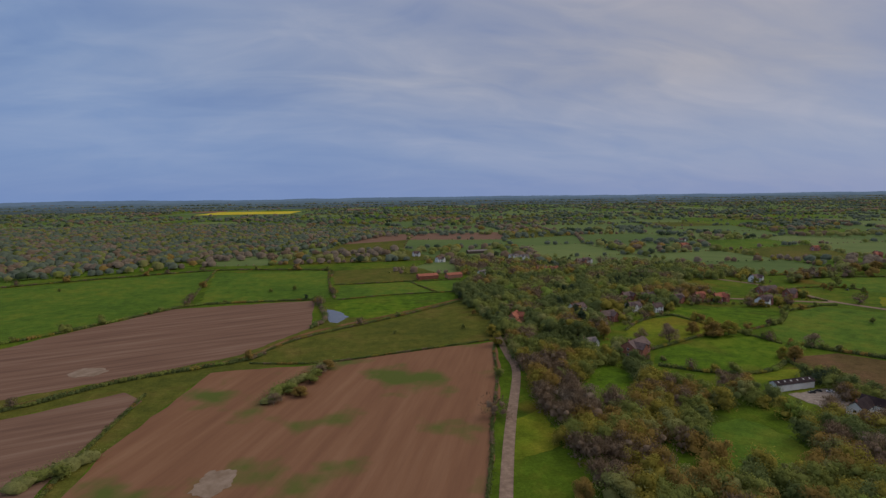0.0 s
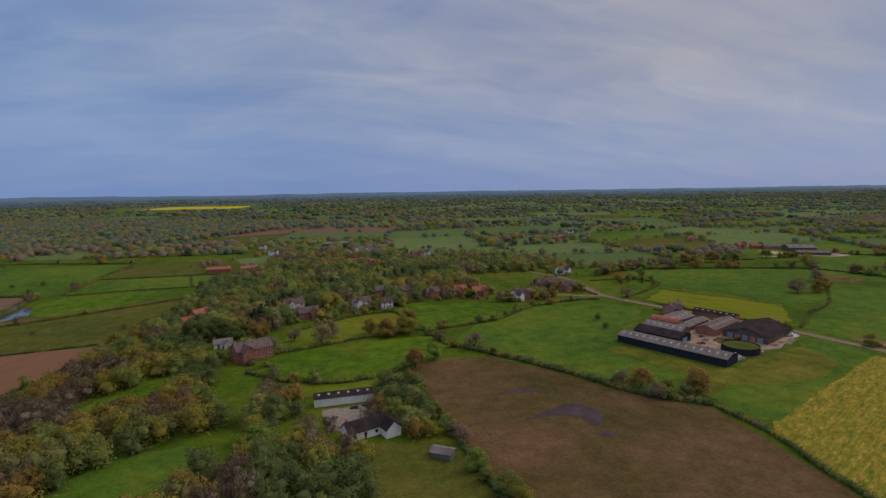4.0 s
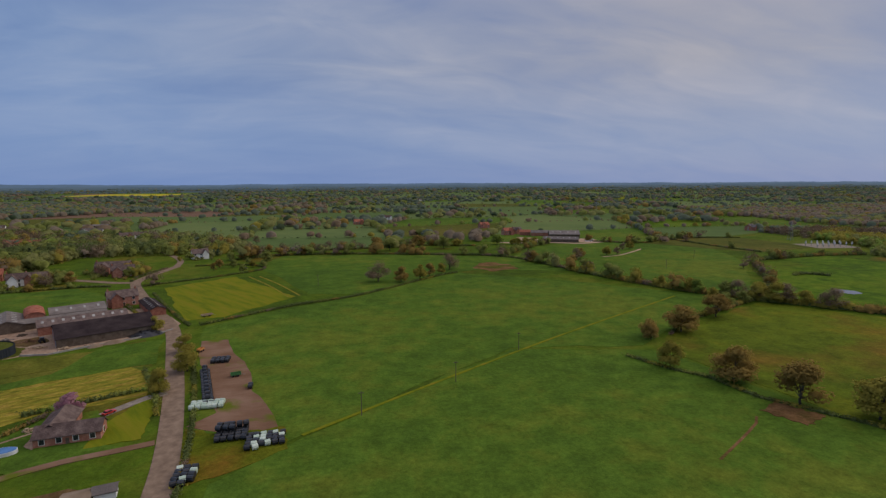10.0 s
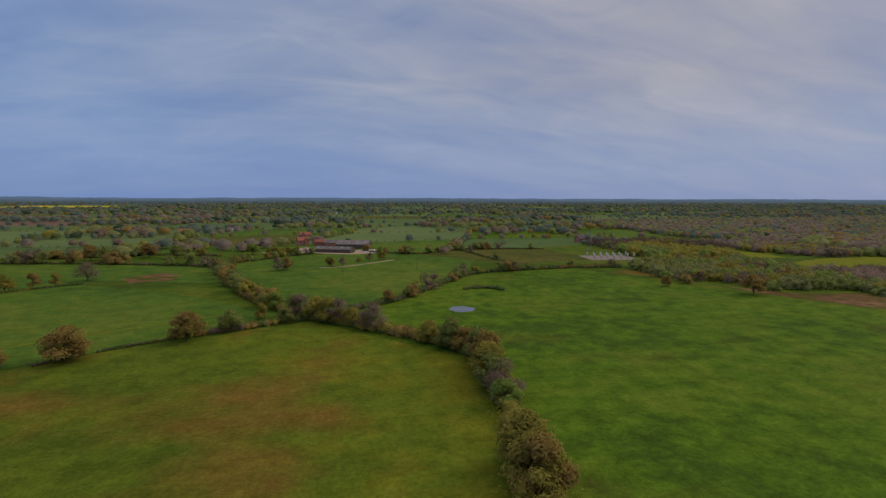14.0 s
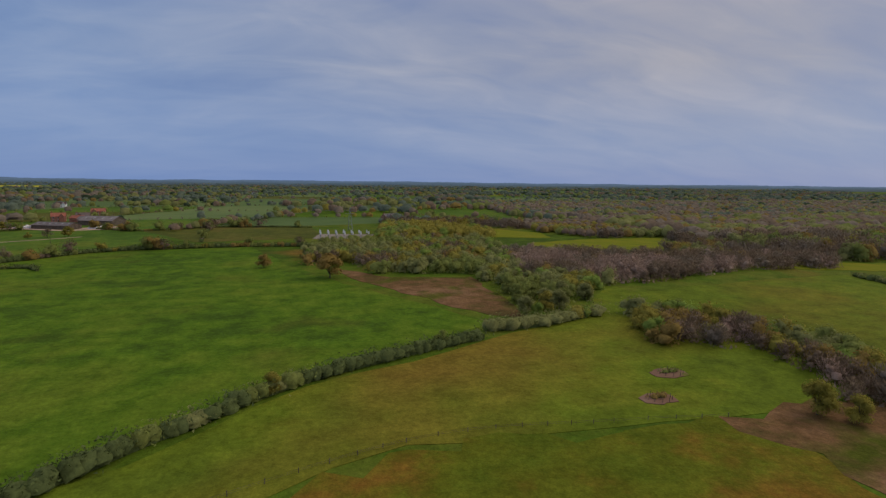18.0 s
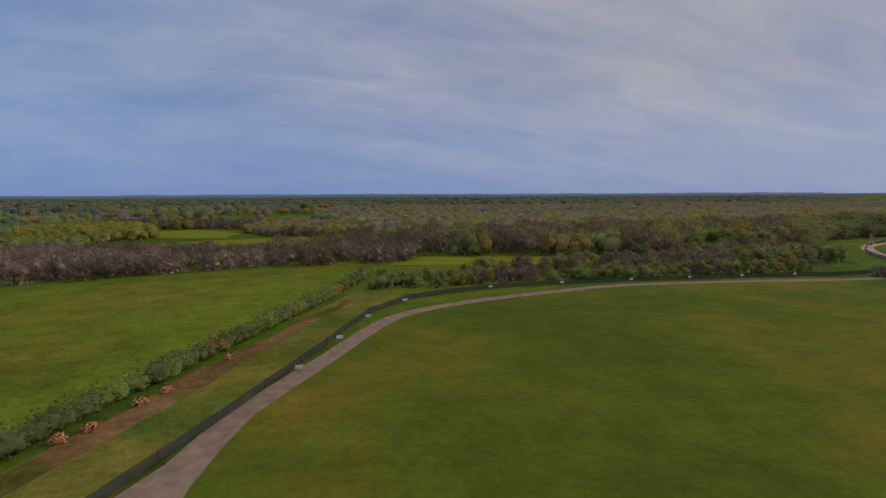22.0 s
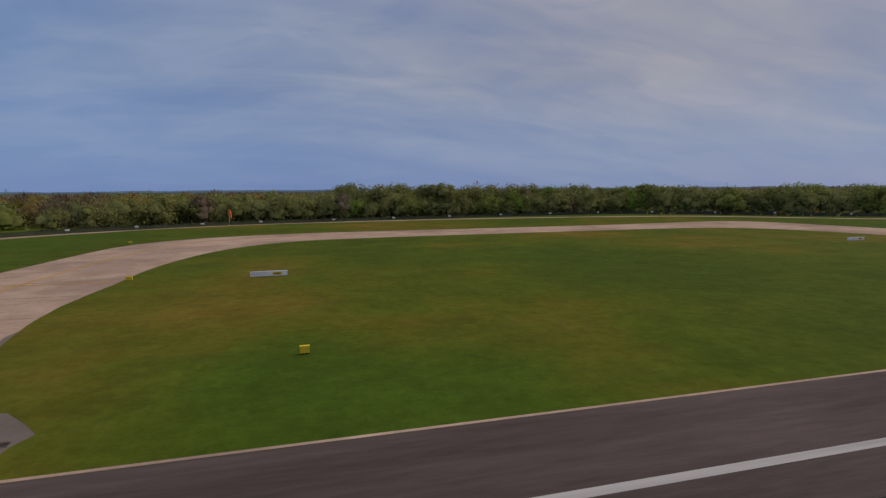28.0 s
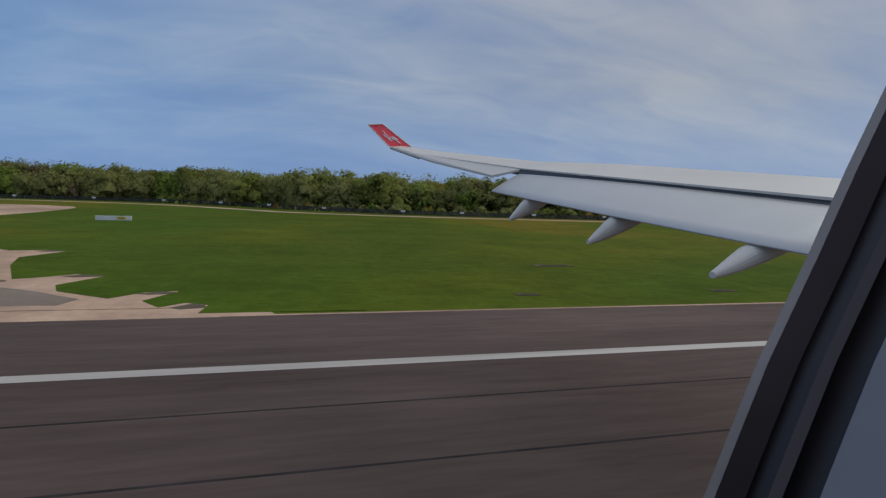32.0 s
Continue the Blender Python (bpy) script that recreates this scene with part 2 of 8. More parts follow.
scrub_soil = material("dry_bracken_ground", three((0.097, 0.068, 0.021), (0.153, 0.083, 0.033), (0.203, 0.114, 0.053), 0.40, 0.60), 0.25, 8, bump=0.8, bump_scale=1.5, coarse=0.05, spots=(0.09, 0.50, 0.66, (0.071, 0.080, 0.009)), grain=((0.22, 0.76, 1.24), (1.1, 0.78, 1.22), (4.5, 0.80, 1.20)))
dirt = material("trodden_dirt", three((0.143, 0.079, 0.045), (0.195, 0.111, 0.068), (0.252, 0.156, 0.104)), 0.25, 8, stretch=(0.5, 1, 1), bump=0.6, coarse=0.08, spots=(0.12, 0.56, 0.66, (0.112, 0.131, 0.015)))
dry_mud = material("pale_dried_mud", two((0.199, 0.141, 0.093), (0.278, 0.208, 0.147)), 0.3, 6, bump=0.2)
water = material("still_pond_water", two((0.05, 0.055, 0.06), (0.08, 0.085, 0.09)), 0.2, 3, rough=0.08)
puddle_water = material("muddy_puddle_water", two((0.063, 0.043, 0.043), (0.095, 0.067, 0.066)), 0.2, 4, rough=0.75)
asphalt = material("road_asphalt", three((0.172, 0.120, 0.084), (0.229, 0.160, 0.111), (0.286, 0.205, 0.143)), 0.6, 8, bump=0.2)
runway_asphalt = material("runway_asphalt", three((0.081, 0.057, 0.050), (0.106, 0.079, 0.068), (0.138, 0.103, 0.088)), 0.5, 9, stretch=(0.12, 1, 1), bump=0.15, bump_scale=6, coarse=0.05, grain=((0.15, 0.86, 1.14), (4.0, 0.88, 1.12)))
concrete = material("taxiway_concrete", three((0.360, 0.239, 0.164), (0.472, 0.323, 0.226), (0.559, 0.389, 0.278)), 0.25, 9, bump=0.15, bump_scale=3, coarse=0.06, spots=(0.07, 0.48, 0.74, (0.266, 0.184, 0.135)), grain=((0.35, 0.86, 1.12), (2.5, 0.90, 1.10)))
concrete_dark = material("weathered_apron_concrete", three((0.147, 0.115, 0.090), (0.196, 0.156, 0.123), (0.255, 0.207, 0.164)), 0.3, 8, bump=0.2, bump_scale=3, coarse=0.08)
apron_concrete = material("stained_apron_concrete", three((0.231, 0.183, 0.144), (0.294, 0.232, 0.179), (0.413, 0.320, 0.242), 0.42, 0.60), 0.25, 9, stretch=(1, 0.4, 1), turn=0.5, bump=0.2, bump_scale=3, coarse=0.09)
apron_grey = material("mottled_grey_concrete", three((0.160, 0.125, 0.098), (0.225, 0.178, 0.140), (0.360, 0.275, 0.205), 0.42, 0.62), 0.2, 9, stretch=(1, 0.5, 1), turn=0.9, bump=0.2, bump_scale=3, coarse=0.1)
seam_rust = material("dark_rusty_joint", two((0.045, 0.036, 0.030), (0.080, 0.062, 0.050)), 1.0, 6)
drain_rim = material("muddy_concrete_rim", two((0.105, 0.085, 0.060), (0.150, 0.125, 0.090)), 0.8, 6)
yard_earth = material("trodden_tan_yard", three((0.25, 0.165, 0.110), (0.33, 0.225, 0.155), (0.41, 0.295, 0.210), 0.38, 0.62), 0.3, 8, bump=0.4, coarse=0.1, grain=((1.2, 0.75, 1.2),))
dead_grass = material("orange_dead_grass", two((0.20, 0.115, 0.018), (0.30, 0.17, 0.03)), 1.2, 7, bump=0.5)
gravel = material("gravel_drive", three((0.20, 0.165, 0.13), (0.26, 0.215, 0.17), (0.32, 0.27, 0.22)), 0.8, 8, bump=0.4)
white_line = material("worn_white_paint", two((0.360, 0.327, 0.291), (0.518, 0.475, 0.427)), 0.5, 8, stretch=(0.1, 3, 1))
yellow_line = material("worn_yellow_paint", two((0.425, 0.238, 0.030), (0.561, 0.334, 0.050)), 0.6, 8)
seam = material("tar_seam", two((0.028, 0.026, 0.026), (0.049, 0.043, 0.043)), 1)
roof_grey = material("fibre_cement_roof", three((0.140, 0.119, 0.108), (0.183, 0.156, 0.140), (0.238, 0.204, 0.180)), 0.35, 7, own=0.22, bump=0.3, bump_scale=3)
roof_dark = material("dark_sheet_roof", three((0.032, 0.023, 0.024), (0.043, 0.032, 0.032), (0.058, 0.043, 0.041)), 0.4, 7, bump=0.3, bump_scale=3)
roof_red = material("red_clay_tile_roof", three((0.253, 0.085, 0.058), (0.345, 0.124, 0.078), (0.414, 0.182, 0.117)), 0.8, 7, bump=0.4, bump_scale=4)
roof_brown = material("brown_tile_roof", three((0.090, 0.062, 0.056), (0.135, 0.096, 0.084), (0.188, 0.138, 0.119)), 0.8, 7, own=0.2, bump=0.4, bump_scale=4)
brick = material("red_brick", three((0.280, 0.112, 0.078), (0.378, 0.165, 0.112), (0.476, 0.240, 0.180)), 1.2, 7, own=0.2, bump=0.3, bump_scale=6)
render_white = material("white_render", two((0.76, 0.74, 0.70), (0.88, 0.87, 0.84)), 0.5, 6)
sheet_black = material("dark_blue_cladding", two((0.022, 0.027, 0.034), (0.040, 0.046, 0.054)), 0.5, 6, stretch=(6, 6, 0.3))
timber = material("weathered_timber", two((0.10, 0.075, 0.055), (0.17, 0.135, 0.105)), 0.8, 6)
pale_stone = material("pale_block_wall", two((0.30, 0.27, 0.24), (0.42, 0.39, 0.35)), 0.7, 6)
door_blue = material("grey_blue_door", two((0.20, 0.24, 0.29), (0.28, 0.32, 0.38)), 0.7, 5)
glass_dark = material("dark_window_glass", two((0.02, 0.024, 0.03), (0.04, 0.045, 0.05)), 0.5, 3, rough=0.1)
skylight_mat = material("translucent_roof_sheet", two((0.32, 0.31, 0.29), (0.42, 0.40, 0.37)), 0.6, 5)
wrap_black = material("black_bale_wrap", two((0.012, 0.013, 0.016), (0.030, 0.032, 0.036)), 0.8, 5, rough=0.35, own=0.3)
wrap_green = material("pale_green_bale_wrap", two((0.42, 0.52, 0.40), (0.58, 0.66, 0.54)), 0.8, 5, rough=0.4, own=0.3)
white_paint = material("white_paint", two((0.62, 0.63, 0.64), (0.80, 0.80, 0.80)), 0.8, 6, rough=0.5)
red_paint = material("red_car_paint", two((0.45, 0.03, 0.03), (0.55, 0.05, 0.04)), 0.6, 4, rough=0.3)
dark_paint = material("dark_car_paint", two((0.03, 0.032, 0.036), (0.05, 0.052, 0.058)), 0.6, 4, rough=0.3)
orange_cloth = material("orange_fabric", two((0.75, 0.16, 0.03), (0.90, 0.24, 0.05)), 1.5, 4)
yellow_paint = material("yellow_marker_paint", two((0.62, 0.44, 0.03), (0.75, 0.55, 0.05)), 1.0, 5)
steel = material("galvanised_steel", two((0.22, 0.23, 0.24), (0.34, 0.35, 0.36)), 1.0, 6, rough=0.45, metal=0.6)
fence_dark = material("dark_fence_mesh", two((0.070, 0.060, 0.050), (0.115, 0.100, 0.084)), 0.8, 6)
fence_net = material("open_fence_mesh", two((0.045, 0.046, 0.044), (0.080, 0.080, 0.074)), 0.8, 6)
net_nodes, net_links = fence_net.node_tree.nodes, fence_net.node_tree.links
net_gap, net_mix = net_nodes.new("ShaderNodeBsdfTransparent"), net_nodes.new("ShaderNodeMixShader")
net_mix.inputs[0].default_value = 0.22
net_links.new(next(q for q in net_nodes if q.type == "BSDF_PRINCIPLED").outputs[0], net_mix.inputs[1])
net_links.new(net_gap.outputs[0], net_mix.inputs[2])
net_links.new(net_mix.outputs[0], next(q for q in net_nodes if q.type == "OUTPUT_MATERIAL").inputs[0])
trailer_green = material("green_machine_paint", two((0.05, 0.17, 0.05), (0.08, 0.24, 0.07)), 0.8, 5, rough=0.5)
trailer_orange = material("orange_machine_paint", two((0.48, 0.20, 0.05), (0.60, 0.28, 0.08)), 0.8, 5, rough=0.5)
timber_pale = material("pale_raw_timber", two((0.34, 0.25, 0.16), (0.45, 0.34, 0.23)), 0.8, 6)
pool_blue = material("blue_pool_cover", two((0.05, 0.14, 0.32), (0.08, 0.20, 0.42)), 0.5, 4, rough=0.4)
bark = material("grey_brown_bark", two((0.060, 0.050, 0.040), (0.110, 0.095, 0.078)), 1.2, 6)
leaf_stops = {
    "bare": three((0.174, 0.127, 0.082), (0.229, 0.167, 0.107), (0.292, 0.214, 0.137), 0.2, 0.8),
    "russet": three((0.209, 0.144, 0.039), (0.276, 0.190, 0.052), (0.353, 0.243, 0.067), 0.2, 0.8),
    "spring": three((0.208, 0.179, 0.033), (0.274, 0.236, 0.044), (0.350, 0.302, 0.056), 0.2, 0.8),
    "green": three((0.151, 0.170, 0.042), (0.200, 0.224, 0.055), (0.256, 0.286, 0.071), 0.2, 0.8),
    "lime": three((0.156, 0.209, 0.040), (0.205, 0.275, 0.052), (0.262, 0.352, 0.067), 0.2, 0.8),
    "dark": three((0.047, 0.067, 0.034), (0.062, 0.088, 0.045), (0.079, 0.113, 0.058), 0.2, 0.8),
    "grey": three((0.190, 0.152, 0.107), (0.250, 0.200, 0.140), (0.320, 0.255, 0.179), 0.2, 0.8),
    "sage": three((0.181, 0.186, 0.062), (0.238, 0.242, 0.081), (0.302, 0.307, 0.106), 0.2, 0.8),
    # blue-green tint of distance haze put into the leaf colour of far trees
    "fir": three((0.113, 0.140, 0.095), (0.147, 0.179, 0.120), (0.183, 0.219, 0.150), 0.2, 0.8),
    "twig": three((0.300, 0.205, 0.150), (0.385, 0.270, 0.200), (0.470, 0.345, 0.260), 0.2, 0.8),
    "thorn": three((0.098, 0.120, 0.039), (0.129, 0.158, 0.051), (0.166, 0.203, 0.065), 0.2, 0.8),
    "pink": three((0.242, 0.112, 0.140), (0.351, 0.172, 0.211), (0.459, 0.251, 0.294), 0.2, 0.8),
}
leaf = {k: material(k + "_foliage", v, 0.25, 5, rough=0.9, island=0.14, own=0.24, thin=0.34, grain=((0.8, 0.8, 1.2), (3.0, 0.78, 1.22))) for k, v in leaf_stops.items()}
LEAVES = ["bare", "russet", "spring", "green", "lime", "dark", "grey", "sage", "fir", "thorn", "twig"]
orange_twigs = material("orange_dead_twigs", two((0.40, 0.17, 0.07), (0.58, 0.28, 0.13)), 0.8, 4, island=0.3)
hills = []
# emission put into each ridge, bluer and brighter farther off, as distance haze
for k, haze in enumerate(((0.010, 0.016, 0.024), (0.018, 0.030, 0.046), (0.028, 0.046, 0.074), (0.044, 0.070, 0.118))):
    far_hill = material("haze_glow_hills", three((0.040, 0.052, 0.044), (0.052, 0.066, 0.058), (0.066, 0.082, 0.074)), 0.004, 6)
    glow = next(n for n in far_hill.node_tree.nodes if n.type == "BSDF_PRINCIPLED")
    glow.inputs["Emission Color"].default_value, glow.inputs["Emission Strength"].default_value = (*haze, 1), 1.0
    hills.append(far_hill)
# ---- builders ----


class Shape:
    """Vertices and faces of one mesh, in metres of the real place."""

    def __init__(self):
        self.v, self.f, self.m, self.n = [], [], [], {}

    def face(self, pts, mi=0):
        i = len(self.v)
        self.v += [tuple(p) for p in pts]
        self.f.append(tuple(range(i, i + len(pts))))
        self.m.append(mi)

    def box(self, x0, x1, y0, y1, z0, z1, mi=0):
        i = len(self.v)
        self.v += [(x, y, z) for z in (z0, z1) for y in (y0, y1) for x in (x0, x1)]
        for q in ((0, 2, 3, 1), (4, 5, 7, 6), (0, 1, 5, 4), (2, 6, 7, 3), (0, 4, 6, 2), (1, 3, 7, 5)):
            self.f.append(tuple(i + k for k in q))
            self.m.append(mi)

    def prism(self, ring, z0, z1, mi=0):
        i, n = len(self.v), len(ring)
        area = sum(ring[k][0] * ring[(k + 1) % n][1] - ring[(k + 1) % n][0] * ring[k][1] for k in range(n))
        if area < 0:
            ring = ring[::-1]
        self.v += [(x, y, z0) for x, y in ring] + [(x, y, z1) for x, y in ring]
        self.f += [tuple(range(i + n, i + 2 * n))]
        self.m += [mi]
        for k in range(n):
            j = (k + 1) % n
            self.f.append((i + k, i + j, i + n + j, i + n + k))
            self.m.append(mi)

    def tube(self, a, b, ra, rb, sides=6, mi=0, cap=False):
        a, b = Vector(a), Vector(b)
        q = (b - a).to_track_quat("Z", "Y")
        i = len(self.v)
        for c, r in ((a, ra), (b, rb)):
            for k in range(sides):
                w = 2 * math.pi * k / sides
                self.v.append(tuple(c + q @ Vector((r * math.cos(w), r * math.sin(w), 0))))
        for k in range(sides):
            j = (k + 1) % sides
            self.f.append((i + k, i + j, i + sides + j, i + sides + k))
            self.m.append(mi)
        if cap:
            self.f.append(tuple(i + sides + k for k in range(sides)))
            self.f.append(tuple(i + sides - 1 - k for k in range(sides)))
            self.m += [mi, mi]

    def mesh(self, name, mats, smooth=False):
        me = bpy.data.meshes.new(name)
        me.from_pydata([(x * S, y * S, z * S) for x, y, z in self.v], [], self.f)
        for m in mats if isinstance(mats, (list, tuple)) else [mats]:
            me.materials.append(m)
        if any(self.m):
            me.polygons.foreach_set("material_index", self.m)
        if smooth:
            me.polygons.foreach_set("use_smooth", [True] * len(self.f))
        me.update()
        if self.n:
            soft = np.empty(len(self.v) * 3)
            me.vertices.foreach_get("normal", soft)
            soft = soft.reshape(-1, 3)
            soft[list(self.n.keys())] = list(self.n.values())
            soft /= np.maximum(np.linalg.norm(soft, axis=1, keepdims=True), 1e-6)
            me.polygons.foreach_set("use_smooth", [True] * len(self.f))
            me.normals_split_custom_set_from_vertices(soft.tolist())
        return me


def at(ob, x, y, z=0.0, turn=0.0):
    ob.matrix_basis = Matrix.Translation((x * S, y * S, z * S)) @ Matrix.Rotation(turn, 4, "Z")
    return ob


def part(name, shape, mats, parent, label="", x=0.0, y=0.0, z=0.0, turn=0.0):
    """One mesh object under a thing or under a part, placed in its parent's frame."""
    ob = new(name, shape if isinstance(shape, bpy.types.Mesh) else shape.mesh(name, mats))
    at(ob, x, y, z, turn)
    ob.parent = parent
    return tagged(ob, label)


def thing(name, label, category, group="", kind="", x=0.0, y=0.0, z=0.0, turn=0.0, shape=None, mats=None):
    ob = new(name, shape.mesh(name, mats) if isinstance(shape, Shape) else shape)
    at(ob, x, y, z, turn)
    return tagged(ob, label, category, group, kind)


def smooth_line(pts, step):
    """Points along a polyline rounded at its corners, about step metres apart."""
    p = [Vector((*q, 0)).to_2d() for q in pts]
    p = [p[0] * 2 - p[1]] + p + [p[-1] * 2 - p[-2]]
    res = []
    for i in range(1, len(p) - 2):
        n = max(1, int((p[i + 1] - p[i]).length / step))
        for k in range(n):
            t = k / n
            a, b, c, d = p[i - 1], p[i], p[i + 1], p[i + 2]
            res.append(0.5 * ((2 * b) + (c - a) * t + (2 * a - 5 * b + 4 * c - d) * t * t + (3 * b - a - 3 * c + d) * t ** 3))
    res.append(p[-2])
    return res


def ribbon(pts, width, z0, z1, step=6.0):
    """A strip of ground of one width along a line, as a raised slab."""
    line = smooth_line(pts, step)
    s = Shape()
    left, right = [], []
    for i, q in enumerate(line):
        d = (line[min(i + 1, len(line) - 1)] - line[max(i - 1, 0)]).normalized()
        w = (width(i / (len(line) - 1)) if callable(width) else width) / 2
        left.append((q.x - d.y * w, q.y + d.x * w))
        right.append((q.x + d.y * w, q.y - d.x * w))
    for i in range(len(line) - 1):
        a, b, c, e = left[i], left[i + 1], right[i + 1], right[i]
        s.face([(*e, z1), (*c, z1), (*b, z1), (*a, z1)])
        s.face([(*a, z1), (*b, z1), (*b, z0), (*a, z0)])
        s.face([(*c, z1), (*e, z1), (*e, z0), (*c, z0)])
    return s


layer = [0]


def field(name, label, ring, mat, wobble=2.0, z=None):
    """A field as a low slab on the ground with an uneven edge."""
    layer[0] += 1
    rng = random.Random(len(ring) * 97 + layer[0])
    out = []
    around = sum(math.dist(p, q) for p, q in zip(ring, ring[1:] + ring[:1]))
    pace = max(1.5, min(14 if wobble < 3.5 else 6, around / 40))
    for i, a in enumerate(ring):
        b = ring[(i + 1) % len(ring)]
        n = max(1, int(math.dist(a, b) / pace))
        for k in range(n):
            t = k / n
            w = wobble if k else 0.0
            out.append((a[0] + (b[0] - a[0]) * t + rng.uniform(-w, w), a[1] + (b[1] - a[1]) * t + rng.uniform(-w, w)))
    s = Shape()
    s.prism(out, 0.0, z or 0.02 + 0.0025 * layer[0])
    return thing(name, label, "field", kind="structure", shape=s, mats=mat)


# ---- trees ----


def leafy(s, rng, c, r, count, size, mi=0, squash=0.8, shell=0.45, twigs=False):
    """Small pointed leaf sprays through a lobe, facing outwards and to the sky; bare twigs are slim and stand upright."""
    for _ in range(count):
        d = Vector((rng.gauss(0, 1), rng.gauss(0, 1), rng.gauss(0.15, 1)))
        d.normalize()
        rad = r * (shell + (1.02 - shell) * rng.random() ** 0.6)
        p = Vector((c[0] + d.x * rad, c[1] + d.y * rad, max(0.1, c[2] + d.z * rad * squash)))
        n = Vector((d.x * 0.6 + rng.uniform(-.6, .6), d.y * 0.6 + rng.uniform(-.6, .6), d.z * 0.3 + rng.uniform(-0.1, 0.9)))
        q = n.to_track_quat("Z", "Y")
        a, e = rng.uniform(0, 6.28), size * rng.uniform(0.6, 1.6)
        u = q @ Vector((math.cos(a), math.sin(a), 0)) * e
        w = q @ Vector((-math.sin(a), math.cos(a), 0)) * e * rng.uniform(0.6, 1.0)
        p1, p2 = p + u * rng.uniform(0.4, 1), p + w
        if twigs:
            u = Vector((d.x * 0.7 + rng.uniform(-.4, .4), d.y * 0.7 + rng.uniform(-.4, .4), 1.0)) * -e * 1.5
            w = Vector((-math.sin(a), math.cos(a), 0)) * e * 0.28
            p1, p2 = p + w, p - w
            n = Vector((d.x, d.y, 0.6))
        out = (d.x * 0.9 + n.x * 0.35, d.y * 0.9 + n.y * 0.35, d.z * 0.6 + 1.0)
        if n.x * out[0] + n.y * out[1] + n.z * out[2] < 0:
            p1, p2 = p2, p1
        k = len(s.v)
        s.face((p - u, p1, p2), mi)
        s.n[k] = s.n[k + 1] = s.n[k + 2] = out


def blob(s, rng, c, r, squash=0.8, mi=0, rows=(-0.7, -0.2, 0.3, 0.8), n=8):
    """The dense uneven body of a lobe of a crown, softly rounded."""
    i, top = len(s.v), len(rows) - 1
    turn = rng.uniform(0, 1)
    for w in rows:
        for k in range(n):
            a, q = 6.2832 * (k + turn + rng.uniform(-.25, .25)) / n, r * rng.uniform(0.74, 1.2)
            d = (math.cos(a) * math.cos(w), math.sin(a) * math.cos(w), math.sin(w))
            s.n[len(s.v)] = (d[0] + rng.uniform(-.35, .35), d[1] + rng.uniform(-.35, .35), d[2] * 0.7 + 0.8 + rng.uniform(-.25, .25))
            s.v.append((c[0] + q * d[0], c[1] + q * d[1], c[2] + q * d[2] * squash))
    s.n[len(s.v)] = (rng.uniform(-.2, .2), rng.uniform(-.2, .2), 1.0)
    s.v.append((c[0] + rng.uniform(-.2, .2) * r, c[1] + rng.uniform(-.2, .2) * r, c[2] + r * squash * rng.uniform(0.9, 1.1)))
    for j in range(top):
        for k in range(n):
            p, q = i + j * n + k, i + j * n + (k + 1) % n
            s.f.append((p, q, q + n, p + n))
            s.m.append(mi)
    for k in range(n):
        s.f.append((i + top * n + k, i + top * n + (k + 1) % n, i + (top + 1) * n))
        s.m.append(mi)


LITE = dict(rows=(-0.5, 0.1, 0.65), n=6)


def tree_meshes(seed, height, spread, kind, sprays=560, size=0.62):
    """Trunk and crown of one tree of the given height, built round its foot."""
    rng = random.Random(seed)
    t, crown = Shape(), Shape()
    if kind == "dark":
        t.tube((0, 0, -0.3), (0, 0, height * 0.9), 0.35, 0.05)
        for k in range(9):
            z = height * (0.12 + 0.86 * k / 8)
            r = spread * (1.02 - 0.9 * (k / 8) ** 1.3)
            spot = (rng.uniform(-.4, .4), rng.uniform(-.4, .4), z)
            blob(crown, rng, spot, r * 0.8, 0.7)
            leafy(crown, rng, spot, r, sprays // 9, size * 1.2, squash=0.6, shell=0.7)
        return t.mesh("trunk", bark), crown.mesh("crown", leaf[kind])
    fork = height * rng.uniform(0.14, 0.2)
    r0 = height * 0.022
    t.tube((0, 0, -0.3), (rng.uniform(-.3, .3), rng.uniform(-.3, .3), fork), r0, r0 * 0.7, 7)
    lobes = rng.randint(10, 13)
    for k in range(lobes):
        a = 6.283 * k / lobes * 2.4 + rng.uniform(-0.4, 0.4)
        ring, lift = rng.choice(((0.15, 0.80), (0.40, 0.70), (0.58, 0.52), (0.62, 0.38), (0.45, 0.30)))
        top = Vector((math.cos(a) * spread * ring, math.sin(a) * spread * ring, height * (lift + rng.uniform(-0.05, 0.06))))
        mid = Vector((top.x * 0.45, top.y * 0.45, fork + (top.z - fork) * 0.5))
        t.tube((0, 0, fork * 0.92), mid, r0 * 0.45, r0 * 0.25, 5)
        t.tube(mid, top, r0 * 0.25, r0 * 0.06, 4)
        r = spread * rng.uniform(0.36, 0.52)
        thin = kind in ("bare", "grey", "twig")
        blob(crown, rng, top, r * (0.22 if thin else 0.5), rng.uniform(0.75, 0.95))
        leafy(crown, rng, top, r * 1.05, sprays // lobes, size, squash=rng.uniform(0.75, 1.0), shell=0.35 if thin else 0.45)
    return t.mesh("trunk", bark), crown.mesh("crown", leaf[kind])


STOCK = {}
